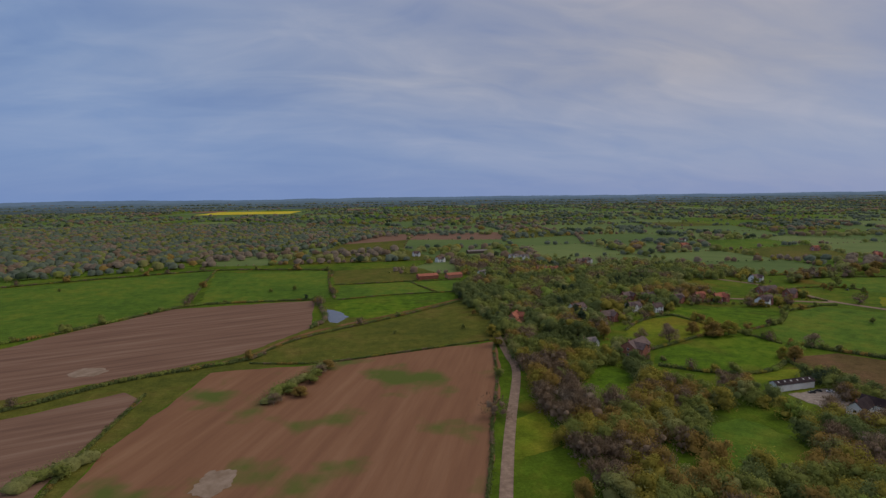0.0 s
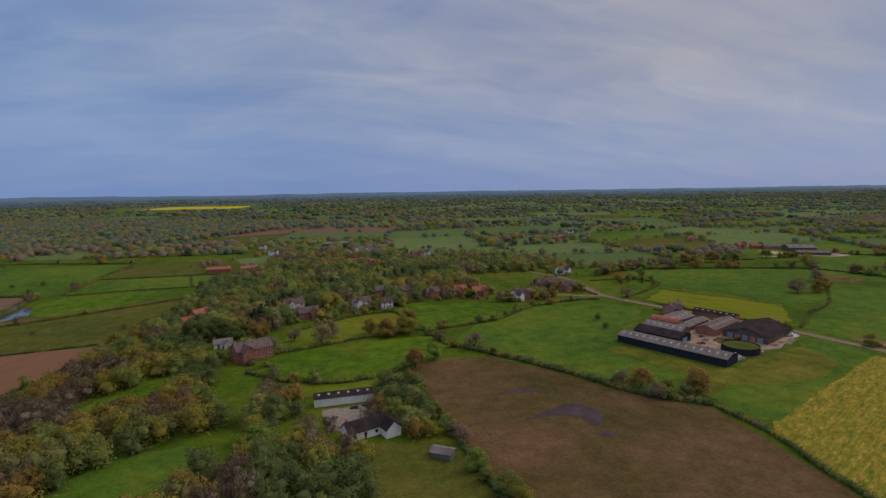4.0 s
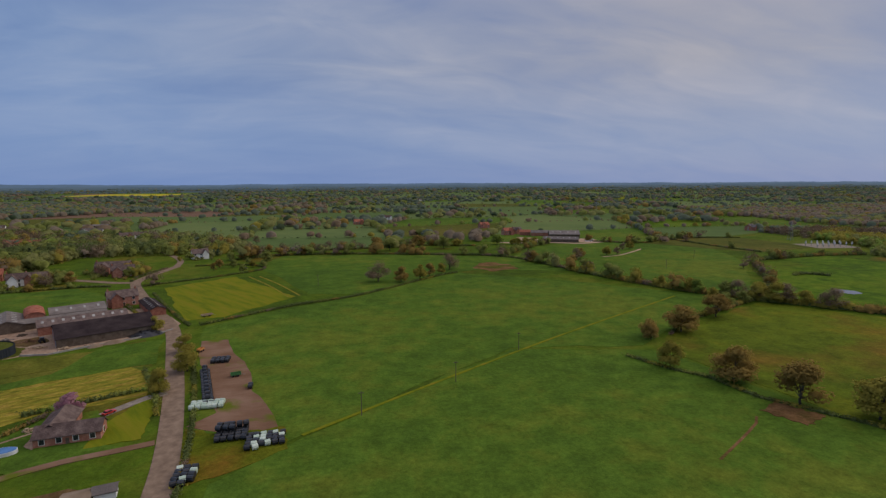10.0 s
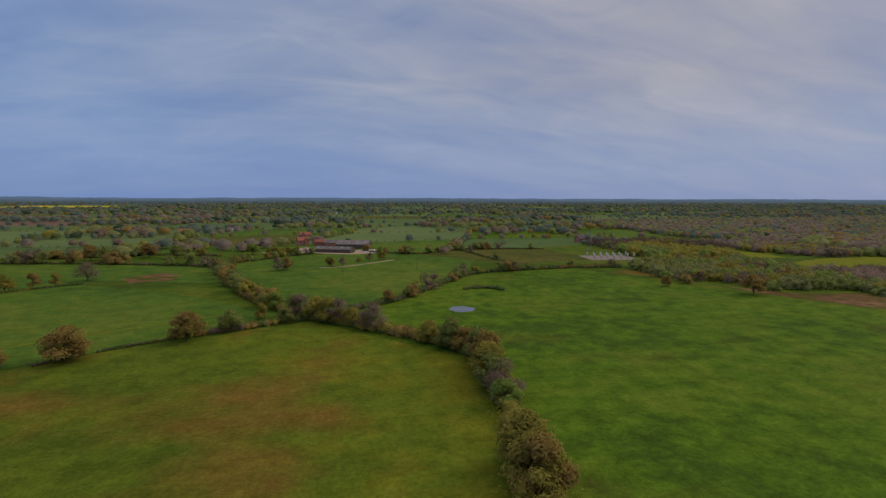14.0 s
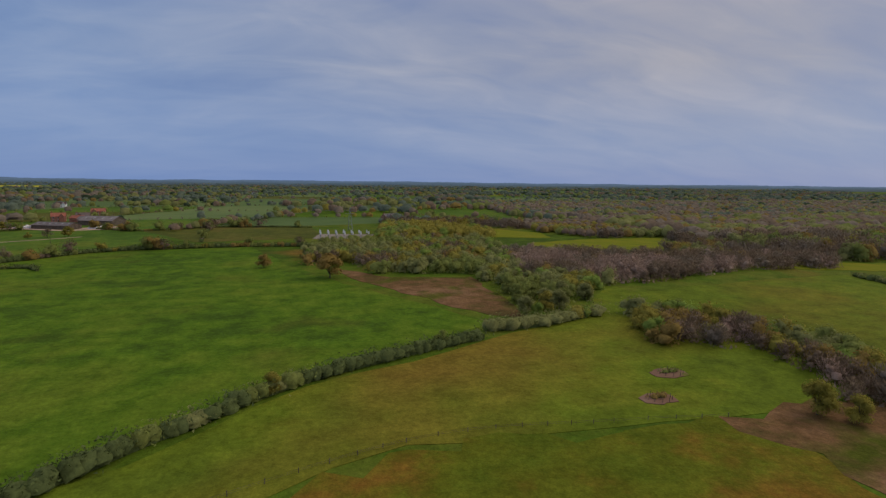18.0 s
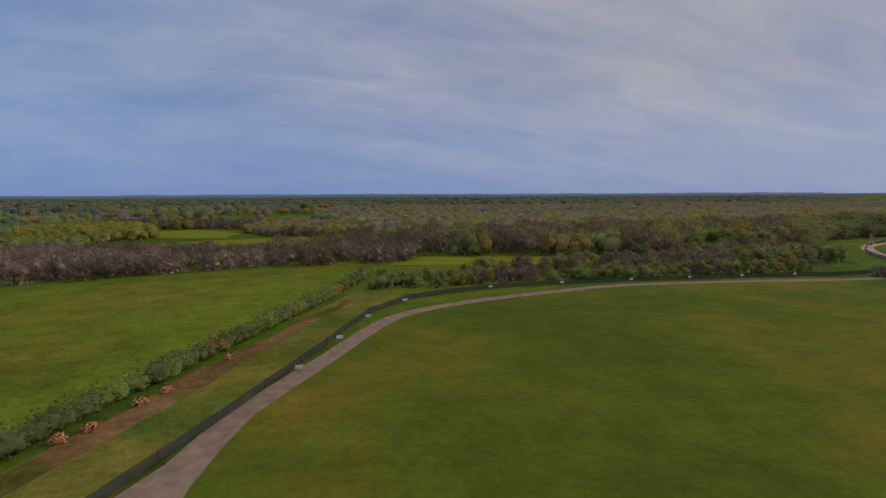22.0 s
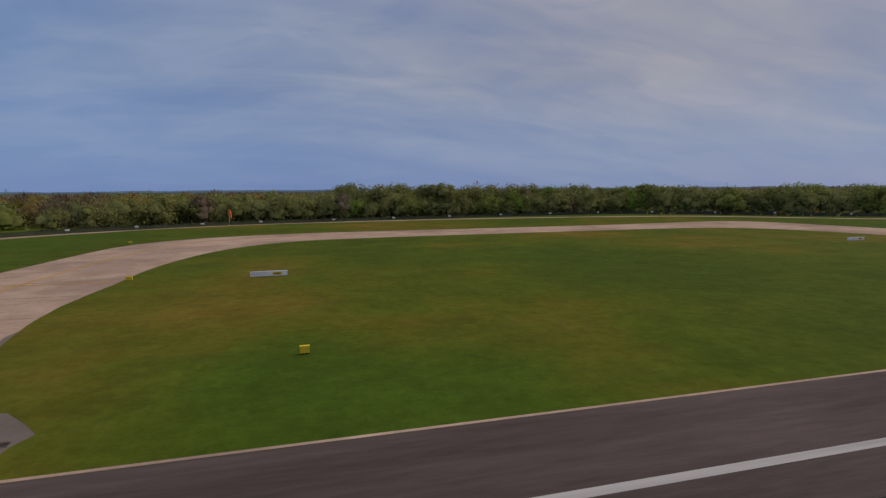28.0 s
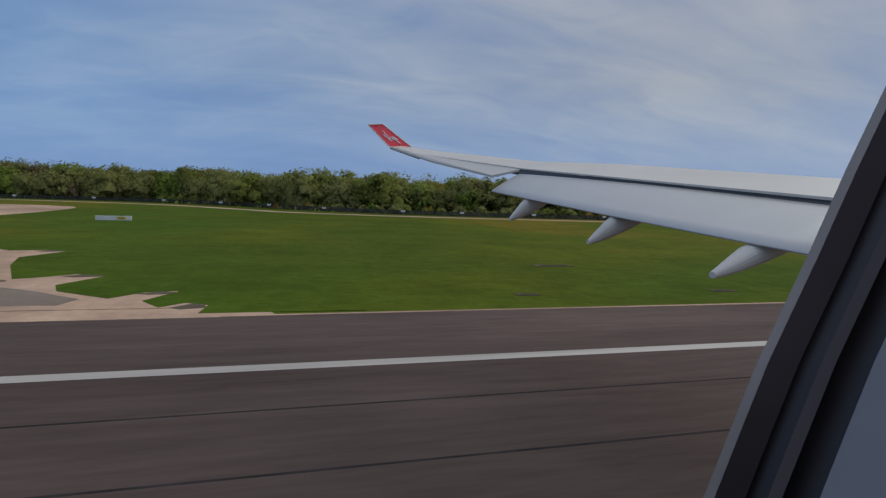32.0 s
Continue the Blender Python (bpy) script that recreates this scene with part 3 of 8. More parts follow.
LABELS = {
    "bare": "bare brown tree with fine leafless twigs",
    "russet": "russet-budding tree with thin spring crown",
    "spring": "tree with yellow-green spring leaves",
    "green": "broad tree in mid-green leaf",
    "lime": "tree in fresh bright lime-green leaf",
    "dark": "tall dark evergreen conifer",
    "grey": "pale grey leafless tree with fine twigs",
    "sage": "tree in grey-green young leaf",
    "fir": "blue-green fir tree",
    "thorn": "dark green hawthorn tree",
    "twig": "pinkish-brown leafless tree with dense twigs",
    "pink": "pink blossoming cherry tree beside the bungalow",
}
planted = [0]


def tree(kind, x, y, h, group="field trees", label="", wide=1.0):
    """A tree of height h; the shapes are shared, turned and scaled."""
    planted[0] += 1
    v = planted[0] % 4
    key = (kind, v)
    if key not in STOCK:
        thin = kind in ("bare", "grey", "twig")
        STOCK[key] = tree_meshes(sum(map(ord, kind)) + v * 31, 12.0, 3.1 if kind == "dark" else 5.2, kind, 2800, 0.26 if thin else 0.38)
    trunk, crown = STOCK[key]
    ob = new("tree", trunk)
    k = h / 12.0
    ob.matrix_basis = Matrix.Translation((x * S, y * S, 0)) @ Matrix.Rotation(planted[0] * 2.4, 4, "Z") @ Matrix.Diagonal((k * wide, k * wide, k, 1))
    tagged(ob, label or LABELS[kind], "tree", group)
    c = new("crown", crown)
    c.parent = ob
    return ob


def pick(rng, weights):
    return rng.choices(LEAVES, tuple(weights) + (0,) * (len(LEAVES) - len(weights)))[0]


ORDER = ["twig", "grey", "bare", "russet", "spring", "lime", "sage", "green", "thorn", "dark", "fir"]


def grown(rng, weights, x, y, seed=0, reach=42.0):
    """The kind of tree at a spot: neighbours mostly share a kind, so that woods grow in patches."""
    w = dict(zip(LEAVES, tuple(weights) + (0,) * (len(LEAVES) - len(weights))))
    u = 0.5 + 0.5 * math.tanh(2.3 * noise.noise((x / reach, y / reach, seed * 3.7)) + rng.gauss(0, 0.30))
    u *= sum(w.values())
    for k in ORDER:
        u -= w[k]
        if u <= 0:
            return k
    return next(k for k in reversed(ORDER) if w[k])


def inside(x, y, ring):
    hit = False
    for i in range(len(ring)):
        (x0, y0), (x1, y1) = ring[i], ring[i - 1]
        if (y0 > y) != (y1 > y) and x < (x1 - x0) * (y - y0) / (y1 - y0) + x0:
            hit = not hit
    return hit


CLEAR = []
OPEN = []


def scatter(ring, gap, rng):
    """Uneven spots in a ring of the plan, clear of buildings."""
    xs, ys = [p[0] for p in ring], [p[1] for p in ring]
    y = min(ys)
    while y < max(ys):
        x = min(xs)
        while x < max(xs):
            px, py = x + rng.uniform(-0.5, 0.5) * gap, y + rng.uniform(-0.5, 0.5) * gap
            if inside(px, py, ring) and not any(inside(px, py, o) for o in OPEN) and not any((px - a) ** 2 + (py - b) ** 2 < r * r for a, b, r in CLEAR):
                yield px, py
            x += gap
        y += gap


def lite_tree(s, rng, x, y, h, mi, grow=1.0, size=1.4):
    """A crown far off: one uneven lobe under loose sprays."""
    r = h * rng.uniform(0.50, 0.64) * grow
    blob(s, rng, (x, y, h * 0.42), r * 0.92, 0.55 * h / r, mi, **LITE)
    leafy(s, rng, (x, y, h * 0.5), r * 1.02, 14, size * 0.8, mi, 0.5 * h / r, 0.85)


def far_tree(s, rng, x, y, h, mi, sprays=72, size=1.0):
    """One crown of a wood that is a single mesh: loose sprays round dense lobes, down to the brush below."""
    r = h * (0.26 if mi == 5 else rng.uniform(0.50, 0.66))
    lobes = [(0.26, 0.9), (0.42, 1.0), (0.56, 0.9), (0.72, 0.66)]
    if sprays > 100:
        sprays, lobes = sprays // 2, lobes + [(rng.uniform(0.3, 0.6), 0.7), (rng.uniform(0.4, 0.7), 0.6), (rng.uniform(0.6, 0.8), 0.45), (rng.uniform(0.74, 0.88), 0.36)]
    for up, wide in lobes:
        q = wide * rng.uniform(0.75, 1.1)
        c = (x + rng.uniform(-.55, .55) * r, y + rng.uniform(-.55, .55) * r, h * up)
        bare = mi in (0, 6, 10)
        near = len(lobes) > 4
        blob(s, rng, c, r * q * (0.36 if bare else 0.46 if near else 0.62), 0.85, mi, **LITE)
        leafy(s, rng, c, r * q * 1.05, int(sprays * (2.0 if bare or near else 1.2)), size * 0.9 * (0.4 + h / 20), mi, 0.85, 0.4, bare)


def copse(ring, gap, heights, weights, name, label, seed=1, wide=1.0, singles=24, sprays=60, size=0.7, deep=9e9):
    """A wood: the trees along its near side are single things, the rest is one mesh."""
    rng = random.Random(seed)
    spots = sorted(scatter(ring, gap, rng), key=lambda q: q[1])
    s = Shape()
    for k, (x, y) in enumerate(spots):
        kind, h = grown(rng, weights, x, y, seed), rng.uniform(*heights)
        if k < singles:
            tree(kind, x, y, h, name.replace("_", " ") + " edge", wide=wide * rng.uniform(0.9, 1.2))
        elif sprays < 30 or y > deep:
            lite_tree(s, rng, x, y, h, LEAVES.index(kind), 1.1, max(size, 1.3))
        else:
            far_tree(s, rng, x, y, h, LEAVES.index(kind), sprays, size)
        leafy(s, rng, (x, y, 0.3), gap * 0.8, 10 if y > deep or sprays < 30 else 22, max(size, 1.0), LEAVES.index(kind), h * 0.45 / gap, 0.2)
    return thing(name, label, "wood", kind="stuff", shape=s, mats=[leaf[k] for k in LEAVES])


def wood_stuff(name, label, ring, gap, heights, weights, seed=1, sprays=46, size=0.95, deep=9e9):
    """A wood whose trees cannot be counted, in one mesh."""
    return copse(ring, gap, heights, weights, name, label, seed, singles=0, sprays=sprays, size=size, deep=deep)


row_trees = Shape()


def hedge(pts, height=2.2, width=2.4, weights=(3, 2, 1, 4, 0, 0), label="clipped field hedge of mixed thorn", per=10.0, size=0.5, gaps=0.0, trees=0.0, seed=3, tall=(7, 12)):
    """A hedge along a line: a woody core under many leaf sprays, with a few trees grown out of it."""
    rng = random.Random(seed + int(pts[0][0]))
    line = smooth_line(pts, 5.0)
    s, core = Shape(), Shape()
    main = LEAVES.index(max(zip(weights, LEAVES))[1])
    if LEAVES[main] in ("bare", "green"):
        main = LEAVES.index("thorn")
    for a, b in zip(line, line[1:]):
        if rng.random() < gaps:
            continue
        d = b - a
        h, w = height * rng.uniform(0.8, 1.2), width * rng.uniform(0.8, 1.2)
        mi = main if rng.random() < 0.55 else LEAVES.index(grown(rng, weights, a.x, a.y, seed, 22.0))
        n = Vector((-d.y, d.x)).normalized() * w * 0.2
        core.prism([(a.x + n.x, a.y + n.y), (a.x - n.x, a.y - n.y), (b.x - n.x, b.y - n.y), (b.x + n.x, b.y + n.y)], -0.1, h * 0.5)
        for q in (0.2, 0.7):
            p = a + d * (q + rng.uniform(-.1, .1))
            r = max(w * 0.40, 0.8)
            blob(s, rng, (p.x + rng.gauss(0, .08) * w, p.y + rng.gauss(0, .08) * w, h * 0.40), r, h * 0.50 / r * rng.uniform(0.8, 1.15), mi, n=7)
        for _ in range(int(d.length * per * 2.2 * max(1, height / 2.5))):
            p = a + d * rng.uniform(-0.1, 1.1)
            o = Vector((rng.gauss(0, 0.33), rng.gauss(0, 0.33)))
            z = h * (0.12 + 0.9 * rng.random() ** 0.7)
            leafy(s, rng, (p.x + o.x * w, p.y + o.y * w, z), 0.3, 1, size * 0.8, mi)
    ob = thing("hedge", label, "hedge", "field hedges", x=0, y=0, shape=core, mats=leaf["thorn"])
    part("foliage", s, [leaf[k] for k in LEAVES], ob)
    if trees:
        for q in line:
            if rng.random() < trees:
                kind, x, y, h = pick(rng, weights), q.x + rng.uniform(-2, 2), q.y + rng.uniform(-2, 2), rng.uniform(*tall)
                if y < 330 and x > 300:
                    tree(kind, x, y, h, "hedgerow trees", wide=1.3)
                else:
                    far_tree(row_trees, rng, x, y, h, LEAVES.index(kind), 60, 0.72)
    return ob
# ---- ground ----
g = Shape()
g.face([(-11000, -6000, 0), (13000, -6000, 0), (13000, 12000, 0), (-11000, 12000, 0)])
thing("ground", "green spring farmland reaching to the horizon", "ground", kind="structure", shape=g, mats=grass)

# fields of the approach
field("ploughed_field", "reddish ploughed field with a dried pond", [(-330, 440), (-172, 640), (-14, 644), (-16, 512), (-70, 440), (-137, 405), (-204, 380), (-290, 352)], plough_far)
field("ploughed_field", "reddish ploughed field with green streaks", [(-122, 100), (-115, 284), (-85, 400), (-7, 399), (141, 423), (118, 345), (84, 262), (50, 165), (20, 100)], plough)
field("ploughed_field", "reddish ploughed field below a ditch", [(-420, 290), (-189, 345), (-133, 374), (-117, 355), (-127, 286), (-128, 180), (-400, 180)], plough_far)
field("verge", "rough olive verge along the embankment track", [(-440, 296), (-330, 352), (-290, 352), (-204, 380), (-137, 405), (-70, 440), (-16, 512), (-2, 540), (70, 552), (180, 622), (182, 600), (73, 532), (-37, 464), (-64, 430), (-7, 404), (-85, 400), (-115, 284), (-122, 100), (-128, 180), (-127, 286), (-117, 355), (-133, 374), (-189, 345), (-420, 290)], grass_olive, 1)
field("pasture", "dark olive pasture beside the embankment", [(-64, 428), (-37, 462), (73, 530), (180, 598), (176, 503), (143, 430), (-7, 406)], grass_olive)
field("pasture", "long deep green pasture", [(-470, 780), (-442, 847), (-179, 943), (-157, 651), (-281, 530), (-380, 560)], grass_deep)
field("pasture", "deep green pasture with a thicket", [(-174, 916), (7, 887), (4, 657), (-144, 650)], grass_deep)
field("pasture", "bright green paddock beside the pond", [(3, 563), (17, 635), (176, 646), (180, 612), (80, 553), (40, 535)], grass_bright)
field("pasture", "green paddock below the red barns", [(12, 648), (20, 735), (120, 742), (190, 735), (185, 655)], grass_deep)
field("pasture", "olive field beside the red barns", [(14, 752), (10, 880), (150, 900), (190, 780), (120, 750)], grass_olive)
field("pasture", "green paddock under the village", [(244, 384), (266, 422), (288, 440), (320, 458), (345, 458), (355, 430), (364, 402), (330, 392), (292, 381), (262, 371)], grass_meadow)
field("pasture", "bright green paddock between village hedges", [(236, 336), (246, 350), (270, 366), (322, 384), (368, 388), (372, 352), (350, 334), (326, 314), (294, 302), (262, 312)], grass_bright)
field("pasture", "narrow grass strip behind the white cottages", [(224, 290), (251, 306), (284, 299), (318, 300), (330, 296), (312, 284), (280, 282), (232, 280)], grass_meadow)
field("pasture", "deep green paddock ringed by trees", [(196, 240), (226, 240), (234, 212), (224, 182), (176, 192), (182, 220)], grass_deep)
field("pasture", "olive grass below the tin shed", [(296, 222), (330, 214), (346, 172), (340, 140), (300, 150)], grass_olive)
field("pasture", "rough grass beside the narrow lane", [(96, 270), (122, 280), (112, 236), (84, 228)], grass_meadow)
field("pasture", "bright green village green", [(342, 470), (374, 500), (388, 478), (420, 480), (444, 470), (466, 444), (430, 415), (402, 405), (372, 398), (358, 402), (352, 434)], grass_bright)
field("muddy_field", "wet brown field with a crescent puddle", [(332, 263), (335, 320), (388, 320), (423, 273), (441, 238), (469, 213), (466, 149), (458, 90), (350, 100), (341, 179)], mud)
field("pasture", "bright green pasture beside the farm", [(372, 352), (384, 374), (426, 428), (524, 456), (566, 410), (552, 395), (494, 340), (518, 262), (508, 258), (446, 248), (428, 278), (396, 326)], grass_deep)
field("pasture", "deep green strip below the farm", [(473, 201), (480, 245), (525, 250), (590, 270), (618, 296), (634, 250), (539, 214), (489, 190)], grass_straw)
field("pasture", "straw-coloured grass round the long barn", [(470, 314), (486, 314), (516, 262), (524, 256), (532, 262), (566, 274), (600, 280), (606, 262), (567, 243), (529, 229), (500, 234), (480, 268)], grass_straw, 3, z=0.165)
field("pasture", "deep green strip of meadow", [(476, 196), (478, 224), (503, 235), (529, 228), (563, 232), (594, 250), (601, 286), (628, 294), (634, 254), (600, 242), (539, 216), (489, 192)], grass_deep, z=0.172)
field("mown_field", "yellow mown grass field in long swathes", [(472, 160), (476, 182), (489, 197), (560, 224), (624, 252), (637, 240), (641, 215), (612, 208), (589, 187), (533, 158), (510, 110), (468, 110)], grass_yellow)
field("mown_field", "lime-green cut field beside the road", [(590, 440), (637, 478), (690, 384), (650, 335), (628, 330)], grass_lime)
field("pasture", "wide green pasture right of the lane", [(644, 314), (690, 350), (735, 372), (802, 430), (828, 448), (900, 395), (994, 296), (924, 264), (863, 224), (797, 236), (702, 170), (690, 160), (668, 150), (662, 190), (652, 260), (644, 300)], grass_deep)
field("pasture", "wide green pasture with faint tracks", [(668, 70), (676, 145), (700, 166), (797, 234), (863, 216), (880, 150), (905, 60)], grass_deep)
field("pasture", "pasture with reddish bare patches", [(906, 60), (881, 150), (866, 218), (905, 250), (994, 288), (1058, 206), (1050, 140), (1038, 60)], grass_patchy)
field("pasture", "pasture running up to the scrub", [(700, 390), (740, 378), (828, 452), (850, 460), (930, 430), (905, 530), (828, 565), (742, 590), (670, 600), (650, 530)], grass_deep)
field("scrub_patch", "patch of dry reddish scrub", [(848, 470), (858, 486), (872, 502), (890, 480), (889, 458), (862, 446)], scrub_soil, 3)
field("pasture", "long green pasture with a round pond", [(1060, 205), (1000, 292), (1050, 330), (1125, 424), (1180, 442), (1240, 448), (1270, 345), (1300, 278), (1325, 235), (1350, 186), (1283, 146), (1222, 94), (1190, 60), (1040, 60)], grass_bright)
field("pasture", "pasture between hedges under a farm", [(1000, 300), (936, 430), (910, 530), (960, 600), (1060, 640), (1180, 560), (1120, 432)], grass_deep)
field("pasture", "olive field beyond the hedge", [(1190, 490), (1300, 510), (1290, 620), (1180, 660), (1120, 600)], grass_olive)
field("scrub_patch", "strip of dry bracken along the wood", [(1294, 338), (1328, 292), (1373, 284), (1368, 190), (1353, 200), (1331, 242), (1309, 284)], scrub_soil, 2)
field("pasture", "bright meadow with two fenced pits", [(1222, 86), (1280, 138), (1340, 166), (1368, 178), (1394, 196), (1440, 248), (1444, 180), (1430, 120), (1424, 100), (1376, 96), (1300, 101), (1230, 70)], grass_meadow)
field("pasture", "rough olive grass below the stock fence", [(1230, 68), (1300, 99), (1376, 94), (1386, 20), (1200, 20)], grass_red, 4)
field("scrub_patch", "rough brown marshy ground", [(1374, 97), (1400, 98), (1424, 92), (1450, 60), (1440, 20), (1372, 20), (1378, 70)], scrub_soil, 5)
field("pasture", "pale pasture among the woods", [(1457, 376), (1491, 396), (1563, 370), (1607, 392), (1631, 458), (1560, 460), (1480, 440)], grass_lime)
field("pasture", "pale pasture behind the willows", [(1430, 580), (1483, 599), (1531, 524), (1518, 474), (1467, 489)], grass_lime)
field("pasture", "pasture under the landing path", [(1440, 228), (1541, 242), (1603, 246), (1595, 215), (1556, 140), (1536, 104), (1519, 74), (1498, 30), (1450, 40), (1458, 135)], grass_meadow)
field("pasture", "rough yellowing grass inside the boundary", [(1598, 197), (1611, 186), (1592, 151), (1574, 118), (1553, 78), (1530, 26), (1510, 26), (1532, 76), (1558, 122), (1586, 180)], grass_straw, 0.8)
field("scrub_patch", "bare earth ditch inside the boundary", [(1587, 176), (1590, 175), (1565, 126), (1543, 84), (1521, 42), (1515, 42), (1538, 88), (1561, 130)], scrub_soil, 0.9)
field("pasture", "pale green strip among the woods", [(1552, 290), (1606, 262), (1700, 232), (1747, 240), (1720, 262), (1600, 300)], grass_lime)
field("airfield_grass", "rough mown airfield grass", [(1535, -60), (1535, 36), (1560, 84), (1592, 145), (1628, 166), (1690, 174), (1802, 158), (1860, 170), (1890, 215), (1950, 262), (2020, 276), (2120, 278), (2200, 262), (2262, 215), (2330, 192), (2900, 190), (2900, -60)], grass_air, 1)
field("dried_pond", "pale dried mud pond in the ploughland", [(-187, 424), (-181, 436), (-166, 432), (-160, 424), (-166, 414), (-180, 415)], dry_mud, 1)
field("dried_pond", "pale dried mud hollow in the ploughland", [(-64, 236), (-58, 254), (-46, 252), (-46, 238), (-54, 230)], dry_mud, 1)
field("puddle", "crescent of brown standing water", [(372, 224), (384, 229), (398, 236), (408, 236), (414, 225), (409, 212), (402, 210), (401, 220), (392, 225)], puddle_water, 0.6)
field("puddle", "small brown puddle", [(399, 203), (404, 205), (410, 202), (405, 198)], puddle_water, 0.4)
field("puddle", "shallow brown puddle", [(372, 258), (384, 262), (398, 258), (386, 255)], puddle_water, 0.6)
field("pond", "small pond at the edge of ploughland", [(0, 592), (14, 574), (22, 548), (10, 524), (2, 530), (-2, 560)], water, 1)
field("pond", "round grey pond in a pasture", [(1074, 298), (1078, 306), (1086, 306), (1091, 299), (1087, 291), (1078, 290)], water, 0.5)
field("farmyard", "trodden tan farmyard between sheds", [(524, 262), (531, 266), (540, 270), (559, 274), (568, 280), (580, 279), (589, 286), (614, 299), (625, 310), (628, 325), (600, 372), (560, 365), (540, 345), (520, 300), (512, 275)], yard_earth, 0.8)
field("farmyard", "trodden reddish earth beside silage bales", [(653, 286), (660, 284.6), (666, 261), (675, 238), (680, 210), (686.5, 196), (690.4, 184), (692, 176), (684, 172), (675, 176), (662, 183.5), (670, 192.5), (664, 216), (657, 240), (650, 262), (647, 285)], dirt, 1.0)
field("pasture", "worn verge under silage bales", [(662, 182), (676, 174), (694, 176), (696, 160), (680, 150), (668, 146)], grass_red, 1)
field("farmyard", "gravel yard between white cottages", [(280, 262), (318, 264), (316, 238), (300, 232), (282, 238)], gravel, 1)
field("farmyard", "earth yard round the stables", [(572, 168), (600, 172), (612, 170), (618, 160), (606, 142), (576, 142)], dirt, 1)
field("garden", "mown garden lawn of the bungalow", [(602, 171), (604, 184), (612, 200), (628, 205), (634, 192), (634, 178), (652, 171.5), (620, 163.6)], grass_deep, 0.6)
field("garden", "yellowing lawn beside the bungalow", [(634.5, 175), (634.8, 193), (640.7, 211), (646.4, 210), (650, 178)], grass_lime, 0.5)
field("patio", "tan paved patio behind the bungalow", [(615, 190), (619, 192), (619.6, 178), (616, 181)], yard_earth, 0.2, z=0.2)
field("garden", "lawn below the large brick house", [(154, 284), (162, 306), (180, 330), (200, 344), (206, 322), (196, 296), (178, 274)], grass_bright, 1)
field("farmyard", "pale concrete yard of the far farm", [(976, 660), (1000, 648), (1010, 668), (1006, 700), (990, 716), (978, 690)], concrete, 1)
field("farmyard", "pale concrete yard beside the cattle sheds", [(1046, 632), (1076, 630), (1082, 660), (1070, 676), (1052, 660)], concrete, 1)
field("earth_bed", "bare earth plot beside the lane", [(610, 142), (640, 152), (655, 140), (650, 110), (600, 110)], mud, 1)

# far patchwork of fields, open round the farms
OPEN += [[(930, 560), (1130, 560), (1140, 700), (950, 720)]]
for x, y in ((783, 1013), (853, 1113), (439, 838), (455, 846), (370, 926), (354, 940), (318, 1053), (296, 1053), (340, 1053), (150, 765), (190, 762), (209, 940), (183, 1041), (1108, 2078), (987, 752), (1008, 768), (990, 876), (1030, 690), (1060, 690), (1000, 690)):
    CLEAR += [(x, y, 20), (x - 4, y - 22, 18), (x - 8, y - 44, 16)]
rng = random.Random(11)
# two far field greens, blued and paled in base colour to suggest haze
hazy_crop = material("haze_blued_crop", three((0.075, 0.115, 0.035), (0.096, 0.141, 0.042), (0.117, 0.160, 0.048)), 0.05, 6, coarse=0.006)
hazy_pasture = material("haze_paled_pasture", three((0.094, 0.134, 0.043), (0.121, 0.163, 0.051), (0.148, 0.179, 0.058)), 0.05, 6, coarse=0.006)
far_mats = [hazy_pasture, grass_bright, grass_deep, grass_olive, hazy_crop, plough_far, grass_lime, hazy_pasture]
far_fields, far_hedges, far_trees = Shape(), Shape(), Shape()


def grid_point(i, j):
    q = random.Random(i * 7919 + j * 104729)
    depth = 640 + 150 * j * (1 + 0.05 * j)
    return (-5200 + 215 * i + 0.22 * depth + q.uniform(-60, 60), depth + q.uniform(-45, 45))


def keep(x, y):
    """Far plan only: behind the near fields and woods."""
    if y > 1000:
        return True
    if x < -460:
        return True
    if x < 240:
        return y > 940
    if x < 640:
        return y > 800
    if x < 1200:
        return y > 640
    if x < 1640:
        return y > 690
    return y > 900


